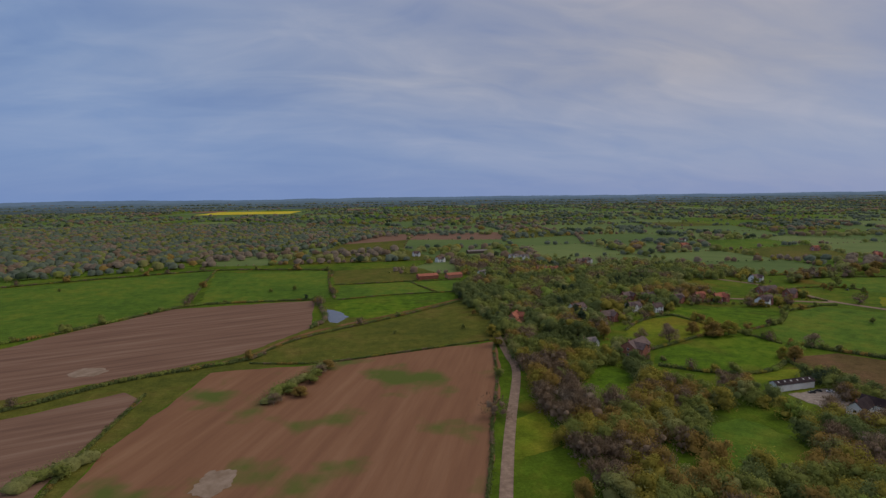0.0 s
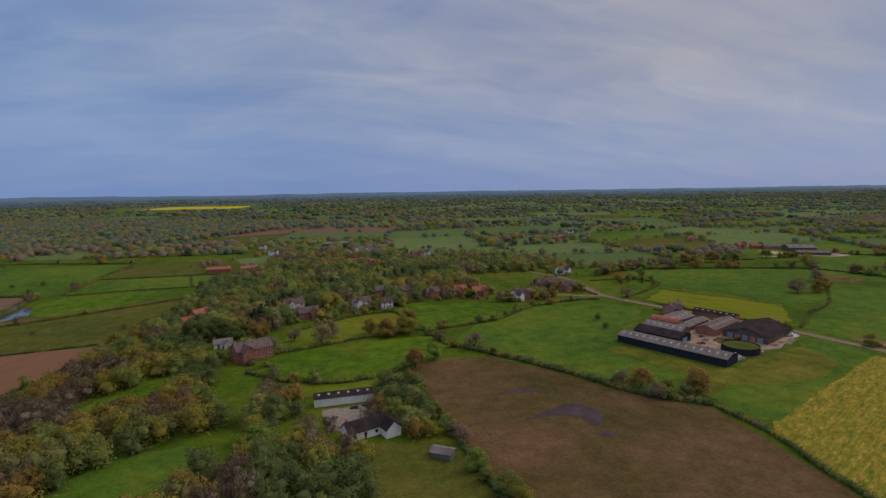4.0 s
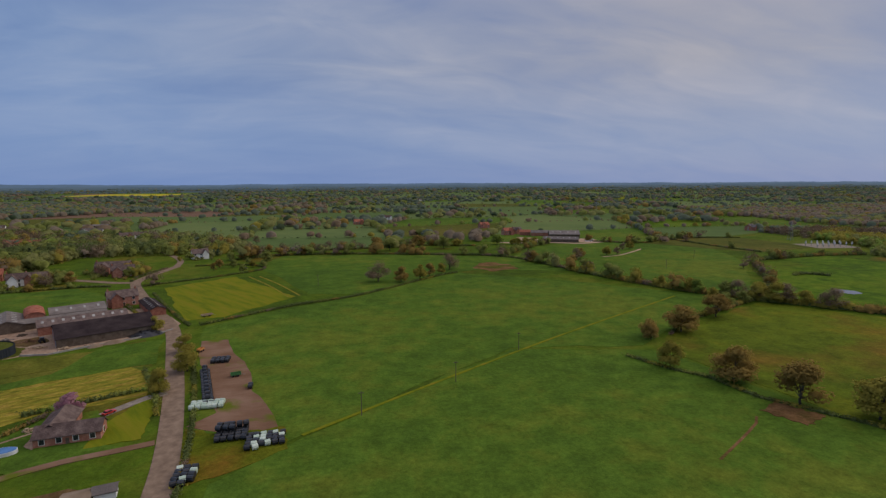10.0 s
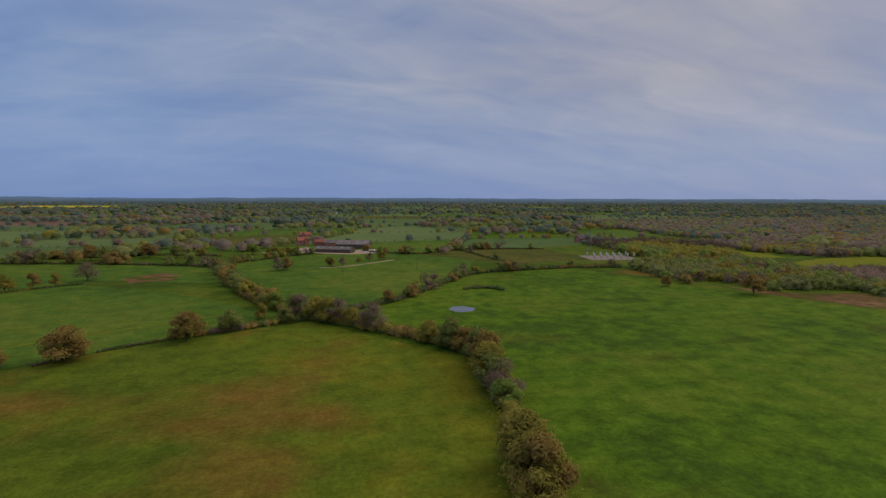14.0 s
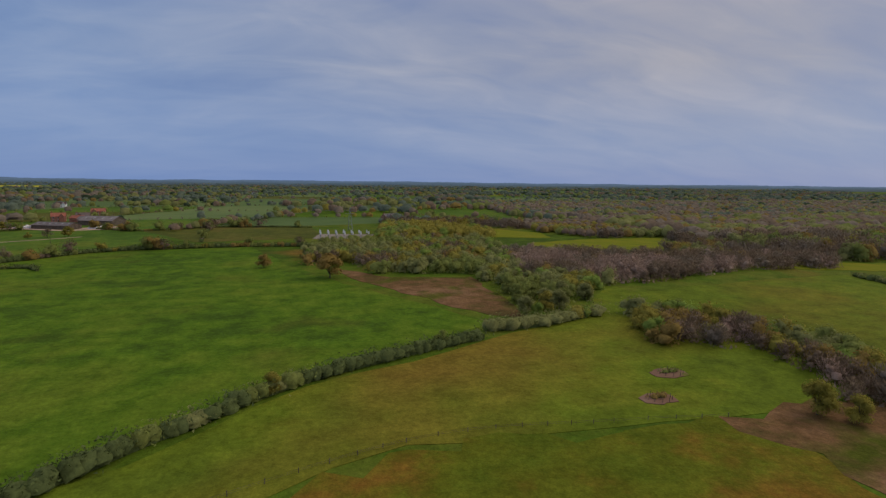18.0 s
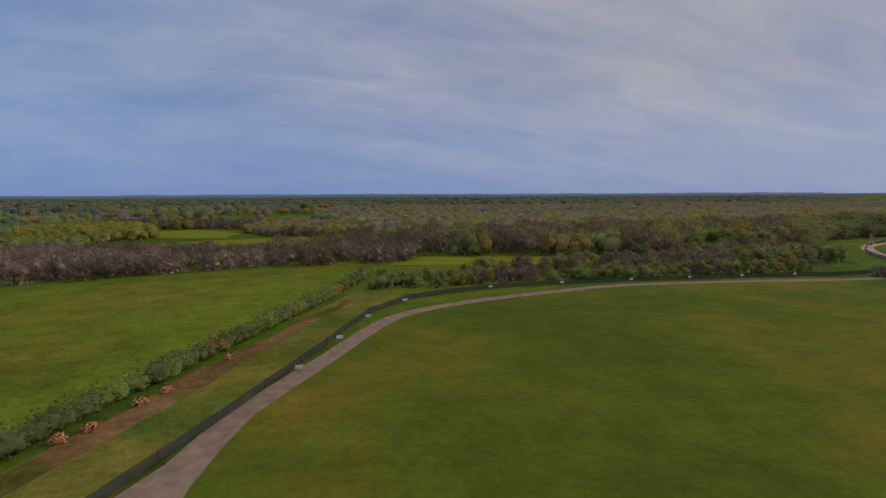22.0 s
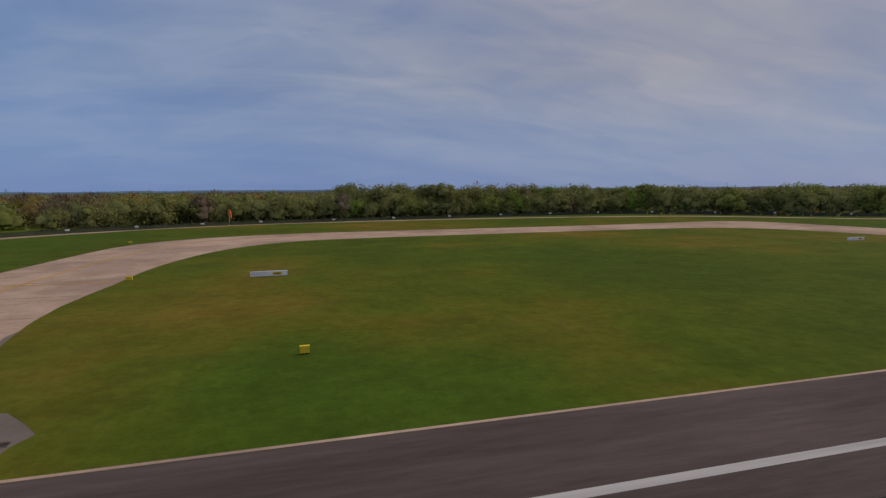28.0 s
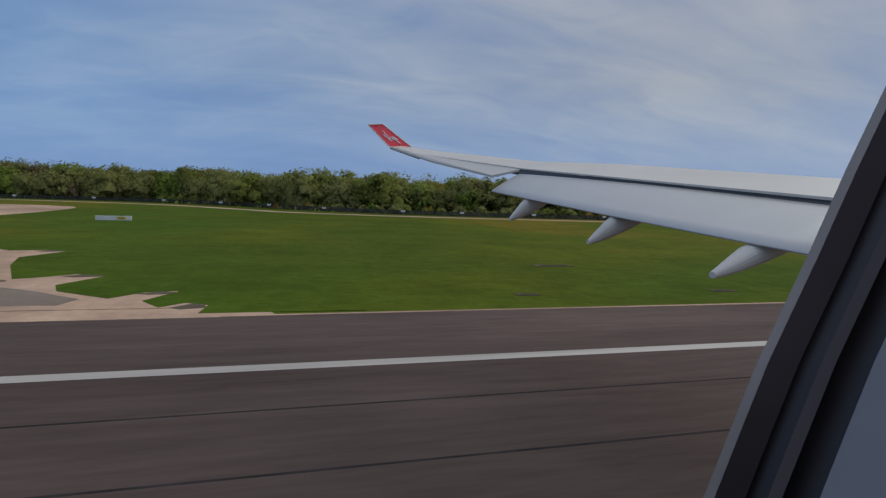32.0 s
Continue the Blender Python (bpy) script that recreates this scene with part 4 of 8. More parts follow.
for j in range(0, 28):
    for i in range(0, 58):
        a, b, c, d = grid_point(i, j), grid_point(i + 1, j), grid_point(i + 1, j + 1), grid_point(i, j + 1)
        mx, my = (a[0] + c[0]) / 2, (a[1] + c[1]) / 2
        if not keep(mx, my) or my > 8000 or not -0.95 * my - 150 < mx < 2400 + 0.95 * my:
            continue
        q = random.Random(i * 31 + j * 1009)
        # the haze-coloured greens weigh more beyond 1100 m
        far_fields.face([(*p, 0.04) for p in (a, b, c, d)], q.choices(range(8), (4, 1, 2, 2.5, 6, 0.6, 0.05, 2) if my > 1100 else (3, 2.5, 4, 2.5, 2, 0, 0.15, 1))[0])
        if -900 < mx < 0 and 3200 < my < 4200:
            continue
        step = 7 + my / 150
        size = 1.0 + my / 1700
        for p0, p1 in ((a, b), (a, d)):
            if q.random() < 0.12:
                continue
            n = int(math.dist(p0, p1) / step)
            mi = LEAVES.index(pick(q, (3, 1, 0.5, 4, 0, 0.5, 2, 4)))
            bushy = q.random()
            for k in range(n):
                t = (k + q.random() * 0.7) / n
                x, y = p0[0] + (p1[0] - p0[0]) * t, p0[1] + (p1[1] - p0[1]) * t
                if any((x - u) ** 2 + (y - v) ** 2 < r * r for u, v, r in CLEAR) or any(inside(x, y, o) for o in OPEN):
                    continue
                if q.random() < 0.28 + 0.6 * bushy ** 2:
                    h = q.uniform(6, 13)
                    # the haze-tinted kind takes over as the trees stand farther off
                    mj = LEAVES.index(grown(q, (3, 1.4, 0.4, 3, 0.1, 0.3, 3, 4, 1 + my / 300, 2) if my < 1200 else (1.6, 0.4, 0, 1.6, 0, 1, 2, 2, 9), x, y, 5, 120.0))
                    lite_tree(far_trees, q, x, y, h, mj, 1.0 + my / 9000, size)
                else:
                    leafy(far_hedges, q, (x, y, 1.2), 2.6, 5, size, mi, 0.5, 0.2)
        wooded = 0.27 + min(0.42, my / 6000)
        if q.random() < wooded:
            gap = 17 + my / 72
            ring = [a, b, c, d]
            if q.random() < 0.4:
                m0, m1 = ((a[0] + d[0]) / 2, (a[1] + d[1]) / 2), ((b[0] + c[0]) / 2, (b[1] + c[1]) / 2)
                ring = [m0, m1, c, d]
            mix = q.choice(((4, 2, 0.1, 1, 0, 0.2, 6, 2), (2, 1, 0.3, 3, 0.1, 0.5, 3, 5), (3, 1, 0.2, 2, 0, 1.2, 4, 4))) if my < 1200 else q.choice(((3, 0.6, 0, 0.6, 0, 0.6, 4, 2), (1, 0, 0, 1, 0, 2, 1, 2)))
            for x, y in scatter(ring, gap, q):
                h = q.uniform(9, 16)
                # share of haze-tinted crowns grows with distance
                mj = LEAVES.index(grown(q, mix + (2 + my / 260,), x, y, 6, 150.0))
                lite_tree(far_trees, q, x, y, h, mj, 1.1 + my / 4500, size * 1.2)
thing("patchwork_fields", "far patchwork of green and brown fields", "field", kind="stuff", shape=far_fields, mats=far_mats)
thing("hedgerows", "far hedgerows between fields", "hedge", kind="stuff", shape=far_hedges, mats=[leaf[k] for k in LEAVES])
thing("far_trees", "far woods and hedgerow trees", "wood", kind="stuff", shape=far_trees, mats=[leaf[k] for k in LEAVES])
rape = Shape()
rape.face([(-760, 3500, 0.2), (-190, 3450, 0.2), (-130, 3900, 0.2), (-700, 4000, 0.2)])
rape_mat = material("rape_blossom", two((0.42, 0.33, 0.02), (0.55, 0.45, 0.04)), 0.02, 5)
thing("rape_field", "bright yellow flowering rape field", "field", kind="structure", shape=rape, mats=rape_mat)

# low wooded hills along the horizon, their blue glow standing in for haze
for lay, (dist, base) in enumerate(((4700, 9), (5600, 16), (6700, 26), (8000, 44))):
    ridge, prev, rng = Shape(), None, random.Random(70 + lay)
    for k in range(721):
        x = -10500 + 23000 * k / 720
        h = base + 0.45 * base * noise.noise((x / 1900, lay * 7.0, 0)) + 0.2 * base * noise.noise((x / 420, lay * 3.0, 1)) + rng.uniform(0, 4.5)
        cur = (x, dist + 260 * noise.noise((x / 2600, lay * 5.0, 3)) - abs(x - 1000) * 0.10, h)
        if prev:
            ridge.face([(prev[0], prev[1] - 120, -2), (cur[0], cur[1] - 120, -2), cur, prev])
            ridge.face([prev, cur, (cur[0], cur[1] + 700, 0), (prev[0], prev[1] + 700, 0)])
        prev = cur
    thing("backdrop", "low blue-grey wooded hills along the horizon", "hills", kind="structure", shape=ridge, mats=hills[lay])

# ---- roads and airfield pavements ----


def road(name, label, pts, width, mat, z=0.19, category="road"):
    return thing(name, label, category, kind="structure", shape=ribbon(pts, width, 0.0, z), mats=mat)


road("road", "pale asphalt country lane past the farm", [(573, 552), (563, 500), (562, 467), (581, 416), (603, 365), (624, 320), (639, 265), (655, 195), (663, 150), (664, 120), (660, 70), (640, 0)], 7.5, asphalt)
road("road", "asphalt lane through the village", [(460, 520), (511, 492), (547, 472), (562, 470)], 6.5, asphalt, 0.195)
road("road", "asphalt lane running on past fields", [(573, 548), (564, 600), (520, 690), (467, 785), (400, 900), (340, 1050)], 6, asphalt, 0.2)
road("road", "narrow lane along the wood", [(150, 450), (138, 385), (130, 345), (98, 270), (79, 224), (50, 150), (20, 80)], 6, asphalt)
road("track", "grassy embankment track between hedges", [(-300, 335), (-196, 366), (-143, 403), (-68, 430), (-18, 493), (73, 549), (183, 622)], 5, scrub_soil)
road("drive", "rutted earth drive to the stables", [(655, 174), (644, 171), (632, 168), (623, 164), (614, 158), (604, 148)], 3.4, dirt, 0.21)
road("drive", "gravel drive up to the bungalow", [(648, 216), (642, 213), (636, 206), (631, 200)], 4, gravel, 0.21)
road("garden_path", "narrow tan garden path", [(601, 178), (607, 184.5), (614, 190.5)], 1.1, yard_earth, 0.2, "path")
road("drive", "pale farm track", [(700, 168), (761, 207), (840, 255), (952, 318)], 1.5, grass_lime)
road("drive", "pale concrete track at the far farm", [(943, 660), (960, 648), (985, 652), (1001, 644), (1022, 632), (1044, 622), (1076, 630)], 9, concrete)
road("track", "pale track along a clump of trees", [(1004, 504), (1030, 512), (1066, 538), (1082, 552)], 3, concrete)
road("perimeter_road", "grey airfield perimeter road", [(1535, 30), (1545, 56), (1554, 71), (1560, 86), (1576, 112), (1592, 138), (1605, 151), (1630, 161), (1660, 167), (1692, 171), (1737, 165), (1805, 152), (1850, 160)], 4.8, asphalt, 0.18, "road")
road("perimeter_road", "pale concrete perimeter road along the fence", [(1848, 159), (1872, 183), (1885, 201), (1915, 231), (1947, 252), (2000, 266), (2100, 268), (2195, 250), (2240, 212), (2262, 190), (2315, 176), (2420, 172), (2700, 170)], 6.5, concrete, 0.185, "road")
road("perimeter_road", "grey spur off the perimeter road", [(1563, 94), (1556, 74), (1552.5, 58), (1554, 42), (1565, 18)], 4.6, asphalt, 0.185, "road")

rw = Shape()
rw.box(1400, 3300, -36, 30.6, -0.2, 0.17)
thing("runway", "dark grey asphalt runway", "runway", kind="structure", shape=rw, mats=runway_asphalt)
kerb = Shape()
kerb.box(1977.6, 2147, 30.62, 30.95, -0.2, 0.19)
kerb.box(2260, 3300, 30.62, 30.95, -0.2, 0.19)
thing("runway_edge", "pale concrete lip along the runway", "kerb", kind="structure", shape=kerb, mats=concrete)
for y0, y1, m in ((21.25, 22.0, white_line), (-22.05, -21.15, white_line)):
    s = Shape()
    s.box(1400, 3300, y0, y1, -0.1, 0.178)
    thing("edge_line", "worn white painted runway edge line", "marking", kind="structure", shape=s, mats=m)
for y in (17.4, 13.4, 9.2, 4.6):
    s = Shape()
    s.box(1400, 3300, y - 0.05, y + 0.05, -0.1, 0.175)
    thing("seam", "thin dark tar joint in the asphalt", "joint", kind="structure", shape=s, mats=seam)
s = ribbon([(1700, 36.2), (1777, 36.2), (1850, 36.1), (1906, 36.1), (1930, 35.9)], 2.9, -0.1, 0.172)
thing("service_road", "narrow dark asphalt strip beside the runway", "road", kind="structure", shape=s, mats=runway_asphalt)

outer = [(1929, 30.6), (1930.6, 42), (1931.6, 50), (1933, 66), (1935, 87), (1938, 121), (1943, 163), (1951, 179), (1963, 189), (1990, 197), (2027, 199), (2111, 199), (2165, 203), (2186, 201), (2196, 188), (2201, 150), (2202, 105), (2207.6, 82), (2214, 80), (2230, 73), (2244, 65), (2251, 52), (2259, 41), (2263, 30.6)]
mouth = [(1977.4, 30.6), (1977.2, 32), (1976.8, 33.8), (1976.9, 35.1), (1977.6, 36.7), (1976.2, 38.6), (1974.1, 41), (1972.6, 41.5), (1971.2, 41.3), (1970, 40.3), (1968.3, 40.2), (1967.6, 41.6), (1967, 44), (1966.2, 50), (1965.5, 56.7), (1964.2, 63), (1963.2, 69), (1962.8, 73), (1962.5, 79.7)]
inner = [(1962.9, 88), (1963.6, 96.4), (1965.4, 120), (1974, 148), (1990, 165), (2010, 170), (2060, 172), (2128, 172), (2150, 168), (2163, 156), (2169, 140), (2172.5, 118)]
worn = [(2172.6, 101), (2171.2, 84), (2166, 75.5), (2166.6, 74), (2170.4, 69.4), (2165.8, 63.6), (2163.4, 65), (2160.8, 64.2), (2161.5, 60.4), (2156.1, 50.2), (2152.8, 47.6), (2150.4, 46.8), (2150.2, 45.4), (2151.6, 41), (2150.6, 36), (2148, 30.6)]
tx = Shape()
tx.prism([tuple(q) for q in smooth_line(outer, 8)], -0.2, 0.155)
thing("taxiway", "pale weathered concrete taxiway loop", "taxiway", kind="structure", shape=tx, mats=concrete)
isl = Shape()
rng = random.Random(77)
edge = [q if k == 0 else (q[0] + rng.uniform(-.35, .35), q[1] + rng.uniform(-.35, .35)) for k, q in enumerate(tuple(p.lerp(r, u)) for p, r in zip(map(Vector, worn), map(Vector, worn[1:])) for u in (0, 0.25, 0.5, 0.75))]
isl.prism(mouth + [tuple(q) for q in smooth_line(inner, 6)] + edge + [worn[-1]], -0.2, 0.168)
thing("airfield_grass", "grass island inside the taxiway loop", "grass", kind="structure", shape=isl, mats=grass_air)
field("apron", "dark worn strip along the taxiway grass", [(1964.2, 73), (1963.4, 63.8), (1965.3, 50.5), (1966.8, 39.7), (1967.4, 38.6), (1968.8, 39.2), (1968.6, 42), (1967.2, 50), (1966.4, 57), (1964.6, 66.4)], concrete_dark, 0.15, z=0.160)
field("apron", "mottled grey concrete patch beside the runway", [(1967.7, 38.8), (1969, 41.6), (1972, 42.6), (1975, 42), (1978.4, 38.6), (1978.6, 36), (1978, 31.4), (1972.4, 31.6), (1969.8, 33.1)], concrete_dark, 0.2, z=0.161)
field("apron", "mottled grey concrete at the runway exit", [(2203.6, 103), (2206.6, 82), (2210.6, 75.6), (2220.7, 72.4), (2228, 67), (2235.1, 60.2), (2232.2, 57), (2231, 53), (2226.8, 53.7), (2227.5, 49.8), (2225.2, 46.2), (2221.5, 56), (2218.8, 54.3), (2215, 59), (2208, 63), (2201, 72), (2200.6, 90)], apron_grey, 0.6, z=0.160)
field("slab_patch", "wedge of dark grey concrete slabs", [(2237.4, 54.4), (2240.2, 50.7), (2243.0, 42.9), (2241.9, 34.4), (2236.4, 35.1), (2236.7, 43)], concrete_dark, 0.12, z=0.1612)
field("slab_patch", "dark grey slab beside the runway edge", [(2245.2, 40.9), (2248.2, 39), (2251.3, 36.4), (2250.8, 34.6), (2244.7, 34.8)], concrete_dark, 0.15, z=0.1616)
field("apron", "grey worn concrete between the slabs", [(2228.2, 47), (2230.5, 46), (2232.6, 41), (2230.4, 39.4), (2227, 42)], apron_concrete, 0.4, z=0.1608)
field("apron", "grey concrete margin beside the grass", [(2173, 112), (2173.6, 90), (2172, 70), (2166, 58), (2159, 47), (2155, 38), (2152, 34), (2149, 33), (2150, 46), (2160, 60), (2164, 70), (2170, 90)], apron_concrete, 0.6, z=0.159)
field("airfield_grass", "ragged grass over the concrete edge", [(2202.4, 124), (2206.3, 92), (2208.9, 79.5), (2220.3, 73.7), (2228, 70), (2235.4, 63.3), (2238.6, 64), (2240.7, 62.9), (2238.8, 57.5), (2240.6, 52.1), (2244.2, 44.4), (2245.6, 45.1), (2247.4, 46.7), (2249.8, 45.6), (2248, 41.6), (2249, 39.2), (2252.8, 36.4), (2254.3, 38.4), (2256.4, 38.8), (2254.9, 35.5), (2256.3, 33.5), (2257.5, 34.7), (2258.9, 33.9), (2258.7, 31.7), (2268, 31.6), (2268, 50), (2256, 66), (2240, 80), (2216, 96), (2206, 126)], grass_air, 0.22, z=0.168)
for x, y, w, l in ((2248.4, 45.9, 1.6, 0.9), (2255.2, 38.1, 1.3, 0.6), (2257.9, 33.6, 1.0, 0.8), (2239.3, 63.3, 1.6, 0.9), (2243.6, 43.6, 0.7, 0.5)):
    field("broken_edge", "dark broken concrete at the grass edge", [(x - w, y - l / 3), (x - w / 3, y - l), (x + w, y - l / 2), (x + w * 0.8, y + l * 0.4), (x, y + l)], drain_rim, 0.15, z=0.1665)
for x, y, w, l in ((2218.1, 67.8, 3.2, 4), (2216.3, 50, 2.6, 2.4), (2232, 36.1, 3.2, 3.2), (2224, 60.5, 2.5, 4)):
    field("slab_patch", "darker replaced slab in the concrete", [(x - w / 2, y - l / 2), (x + w / 2, y - l / 2), (x + w / 2 - 0.6, y + l / 2), (x - w / 2 - 0.6, y + l / 2)], concrete_dark, 0.08, z=0.164)
for x, y, w, l in ((2151.7, 46.2, 3.4, 1.3), (2162.7, 63.9, 3.2, 1.2), (2168.2, 76.2, 3.6, 1.6), (2067.5, 33, 2.6, 3), (2115.8, 35.2, 2.2, 0.9), (2140.5, 39, 2, 1), (2290.1, 51.4, 4.4, 1.2), (2280.2, 35.6, 1.8, 0.6), (2297.6, 35.9, 2.2, 0.7), (1929.2, 41.5, 1.6, 2.6), (1972.2, 39.8, 2.0, 1.6), (1972, 33.7, 1.1, 0.7), (1971, 31.9, 1.1, 0.5), (1976.4, 35.6, 0.7, 0.9)):
    s = Shape()
    s.prism([(-w / 2, -l / 2), (w / 2, -l / 2), (w / 2 - 0.3, l / 2), (-w / 2 - 0.2, l / 2)], 0.0, 0.182)
    pit = thing("drain_cover", "dark drain grating set in grey concrete", "drain", "drain gratings", x=x, y=y, shape=s, mats=drain_rim)
    s = Shape()
    s.box(-w * 0.36, w * 0.34, -l * 0.32, l * 0.30, 0.1, 0.188)
    part("grating", s, seam_rust, pit)
for x, y, w, l in ((2050, 38.7, 2.4, 0.8), (2054.4, 35.3, 1.6, 0.6), (2080.6, 35.4, 1.4, 0.5), (2096.3, 50.9, 9, 1.4), (2103, 35.8, 3, 0.5), (2021, 35, 2, 0.7)):
    field("dead_patch", "patch of orange dead grass", [(x - w, y - l / 2), (x - w / 3, y - l), (x + w / 2, y - l * 0.8), (x + w, y), (x + w / 3, y + l), (x - w / 2, y + l * 0.7)], dead_grass, 0.3, z=0.16 if x < 2096 else 0.172)
for pts, w in (([(1947, 24), (1946, 32), (1945, 44), (1947, 72), (1951, 134), (1958, 164), (1975, 182), (2000, 186), (2060, 187)], 0.35),
               ([(2180, 150), (2186, 102), (2189, 80.5), (2191.6, 69), (2195, 58.3), (2199.7, 47.8), (2204.9, 39.3), (2210.3, 31.6), (2217.7, 23.3)], 0.55), ([(2218.9, 21.1), (2222.8, 17.9), (2226, 15.3), (2231, 12.5), (2242, 8), (2260, 4)], 0.5)):
    thing("taxi_line", "worn yellow taxiway centre line", "marking", kind="structure", shape=ribbon(pts, w, 0.0, 0.19, 3), mats=yellow_line)
thing("taxi_line", "yellow holding line across the taxiway", "marking", kind="structure", shape=ribbon([(1936, 100.5), (1963, 99.5)], 0.4, 0.0, 0.188, 3), mats=yellow_line)
for k in range(9):
    y = 44 + k * 14.5
    s = Shape()
    s.box(1933, 1962, y, y + 0.12, 0.0, 0.16)
    thing("seam", "dark joint between concrete slabs", "joint", kind="structure", shape=s, mats=seam)
for pts in ([(2159.6, 31), (2161.1, 37.8), (2163.7, 43.1), (2170.1, 52.6), (2180.1, 61.5), (2195.1, 65.6), (2213.9, 66)], [(2188.6, 65.8), (2200, 66.2), (2208, 66.4), (2219.4, 61.1), (2225.6, 55.4), (2229.2, 50.1), (2232.3, 43.5), (2234.3, 38.6), (2237.8, 31)]):
    thing("tyre_mark", "dark rubber tyre track on concrete", "marking", kind="structure", shape=ribbon(pts, 0.36, 0.0, 0.166, 1.5), mats=concrete_dark)
for x0, y0, x1, y1 in ((2150, 33.2, 2262, 33.2), (2175, 48, 2225, 49), (2178, 72, 2200, 71), (2180, 96, 2202, 95), (2180, 120, 2201, 119)):
    thing("seam", "thin dark crack between concrete slabs", "joint", kind="structure", shape=ribbon([(x0, y0), ((x0 + x1) / 2, (y0 + y1) / 2 + 0.3), (x1, y1)], 0.06, 0.0, 0.165, 4), mats=seam_rust)

road("strip", "pale mown line in the cut field", [(648, 475), (668, 430), (686, 382)], 1.4, grass_yellow, 0.17)
road("strip", "pale mown line in the cut field", [(657, 474), (676, 432), (693, 386)], 1.4, grass_yellow, 0.17)
# ---- hedges ----
thorn = (4, 2, 0.3, 3, 0, 0)
leafyw = (1, 1, 1.5, 5, 0.6, 0.2)
hedge([(-300, 326), (-196, 358), (-143, 395), (-68, 421), (-50, 436)], 3.0, 4, leafyw, trees=0.10, tall=(5, 9))
hedge([(-60, 414), (-7, 402), (60, 412), (141, 427)], 1.4, 1.8, thorn)
hedge([(-50, 445), (-18, 480), (73, 536), (183, 612)], 1.8, 2.4, thorn, trees=0.05, tall=(4, 8))
hedge([(-118, 365), (-124, 286), (-125, 230), (-126, 120)], 1.8, 2.2, leafyw, trees=0.05, tall=(5, 8))
hedge([(-420, 470), (-281, 528), (-215, 590), (-160, 648), (-110, 655), (-14, 649)], 2.6, 4.5, leafyw, trees=0.16, tall=(5, 10))
hedge([(-14, 646), (-6, 600), (-2, 540), (-16, 510)], 4, 5, (4, 2, 1, 4, 0, 0), trees=0.15, tall=(7, 12))
hedge([(-470, 850), (-330, 905), (-179, 945), (-90, 925), (7, 890), (10, 820)], 2.4, 3, thorn, trees=0.15, tall=(7, 12))
hedge([(-158, 650), (-168, 780), (-178, 940)], 2.2, 3, thorn, trees=0.12)
hedge([(8, 890), (6, 770), (10, 650)], 2.2, 3, thorn, trees=0.12)
hedge([(14, 640), (90, 652), (186, 650)], 1.4, 1.8, thorn)
hedge([(12, 746), (120, 745), (195, 740)], 1.6, 2, thorn)
hedge([(120, 745), (128, 700), (140, 652)], 1.6, 2, thorn)
hedge([(86, 268), (112, 335), (130, 395), (142, 424)], 1.4, 2, thorn, trees=0.05)
hedge([(40, 150), (70, 222), (86, 268)], 1.6, 2, thorn)
hedge([(245, 363), (268, 370), (292, 379), (319, 388), (352, 396), (370, 392)], 2.4, 3, leafyw, trees=0.10, tall=(8, 12))
hedge([(268, 424), (290, 443), (320, 460), (346, 462), (352, 432), (357, 404)], 2.2, 3, leafyw, trees=0.14, tall=(6, 10))
hedge([(236, 330), (262, 308), (294, 298), (326, 310), (346, 330)], 2.6, 4, leafyw, trees=0.22, tall=(6, 10))
hedge([(368, 352), (362, 388), (354, 445)], 2.2, 3, leafyw, trees=0.2, tall=(6, 10))
hedge([(370, 394), (402, 402), (430, 412), (466, 441), (484, 450), (528, 458), (548, 455)], 1.8, 2.6, leafyw, trees=0.08, tall=(5, 8))
hedge([(372, 348), (392, 324), (425, 276), (444, 240), (472, 215)], 3.4, 5, (1, 1, 3, 4, 0.4, 0, 0, 3), trees=0.06, tall=(5, 7))
hedge([(472, 213), (474, 182), (468, 149), (462, 90)], 2.4, 3, leafyw)
hedge([(335, 322), (330, 290), (334, 262), (341, 179), (350, 110)], 2.6, 4, (1, 1, 1.5, 4, 2, 0), trees=0.2, tall=(6, 10))
hedge([(567, 540), (556, 500), (556, 474)], 1.6, 2, leafyw)
hedge([(572, 404), (592, 362), (610, 330)], 1.4, 1.8, leafyw)
hedge([(588, 420), (612, 364), (634, 318)], 1.2, 1.6, leafyw)
hedge([(572, 452), (600, 468), (621, 481), (657, 514), (635, 544), (590, 548)], 1.5, 2, leafyw, trees=0.04)
hedge([(640, 318), (689, 354), (735, 376), (802, 433), (828, 451)], 1.5, 2.0, leafyw)
hedge([(648, 262), (662, 195), (668, 150), (670, 110), (668, 50)], 1.3, 1.8, leafyw)
hedge([(632, 245), (645, 212), (650, 195)], 1.6, 2, leafyw)
hedge([(604, 205), (614, 210), (640, 222)], 1.8, 2, leafyw)
hedge([(566, 165), (588, 182), (604, 188), (612, 204)], 1.6, 2, leafyw, trees=0.05)
hedge([(846, 212), (854, 192), (863, 179), (867, 158), (875, 145), (882, 134), (889, 122), (900, 100)], 1.3, 2.0, leafyw)
field("bare_patch", "bare trodden earth under hedge trees", [(858, 148), (869, 152), (877, 139), (864, 134)], scrub_soil, 1)
road("ditch", "dry stony ditch in the pasture", [(853, 144), (849, 140), (841, 135), (820, 123)], 0.9, scrub_soil, 0.17)
hedge([(883, 232), (909, 254), (928, 264), (945, 272)], 1.2, 1.8, thorn, gaps=0.35)
hedge([(930, 265), (975, 285), (996, 293)], 3.2, 5, (3, 2, 1, 4, 0, 0), trees=0.08)
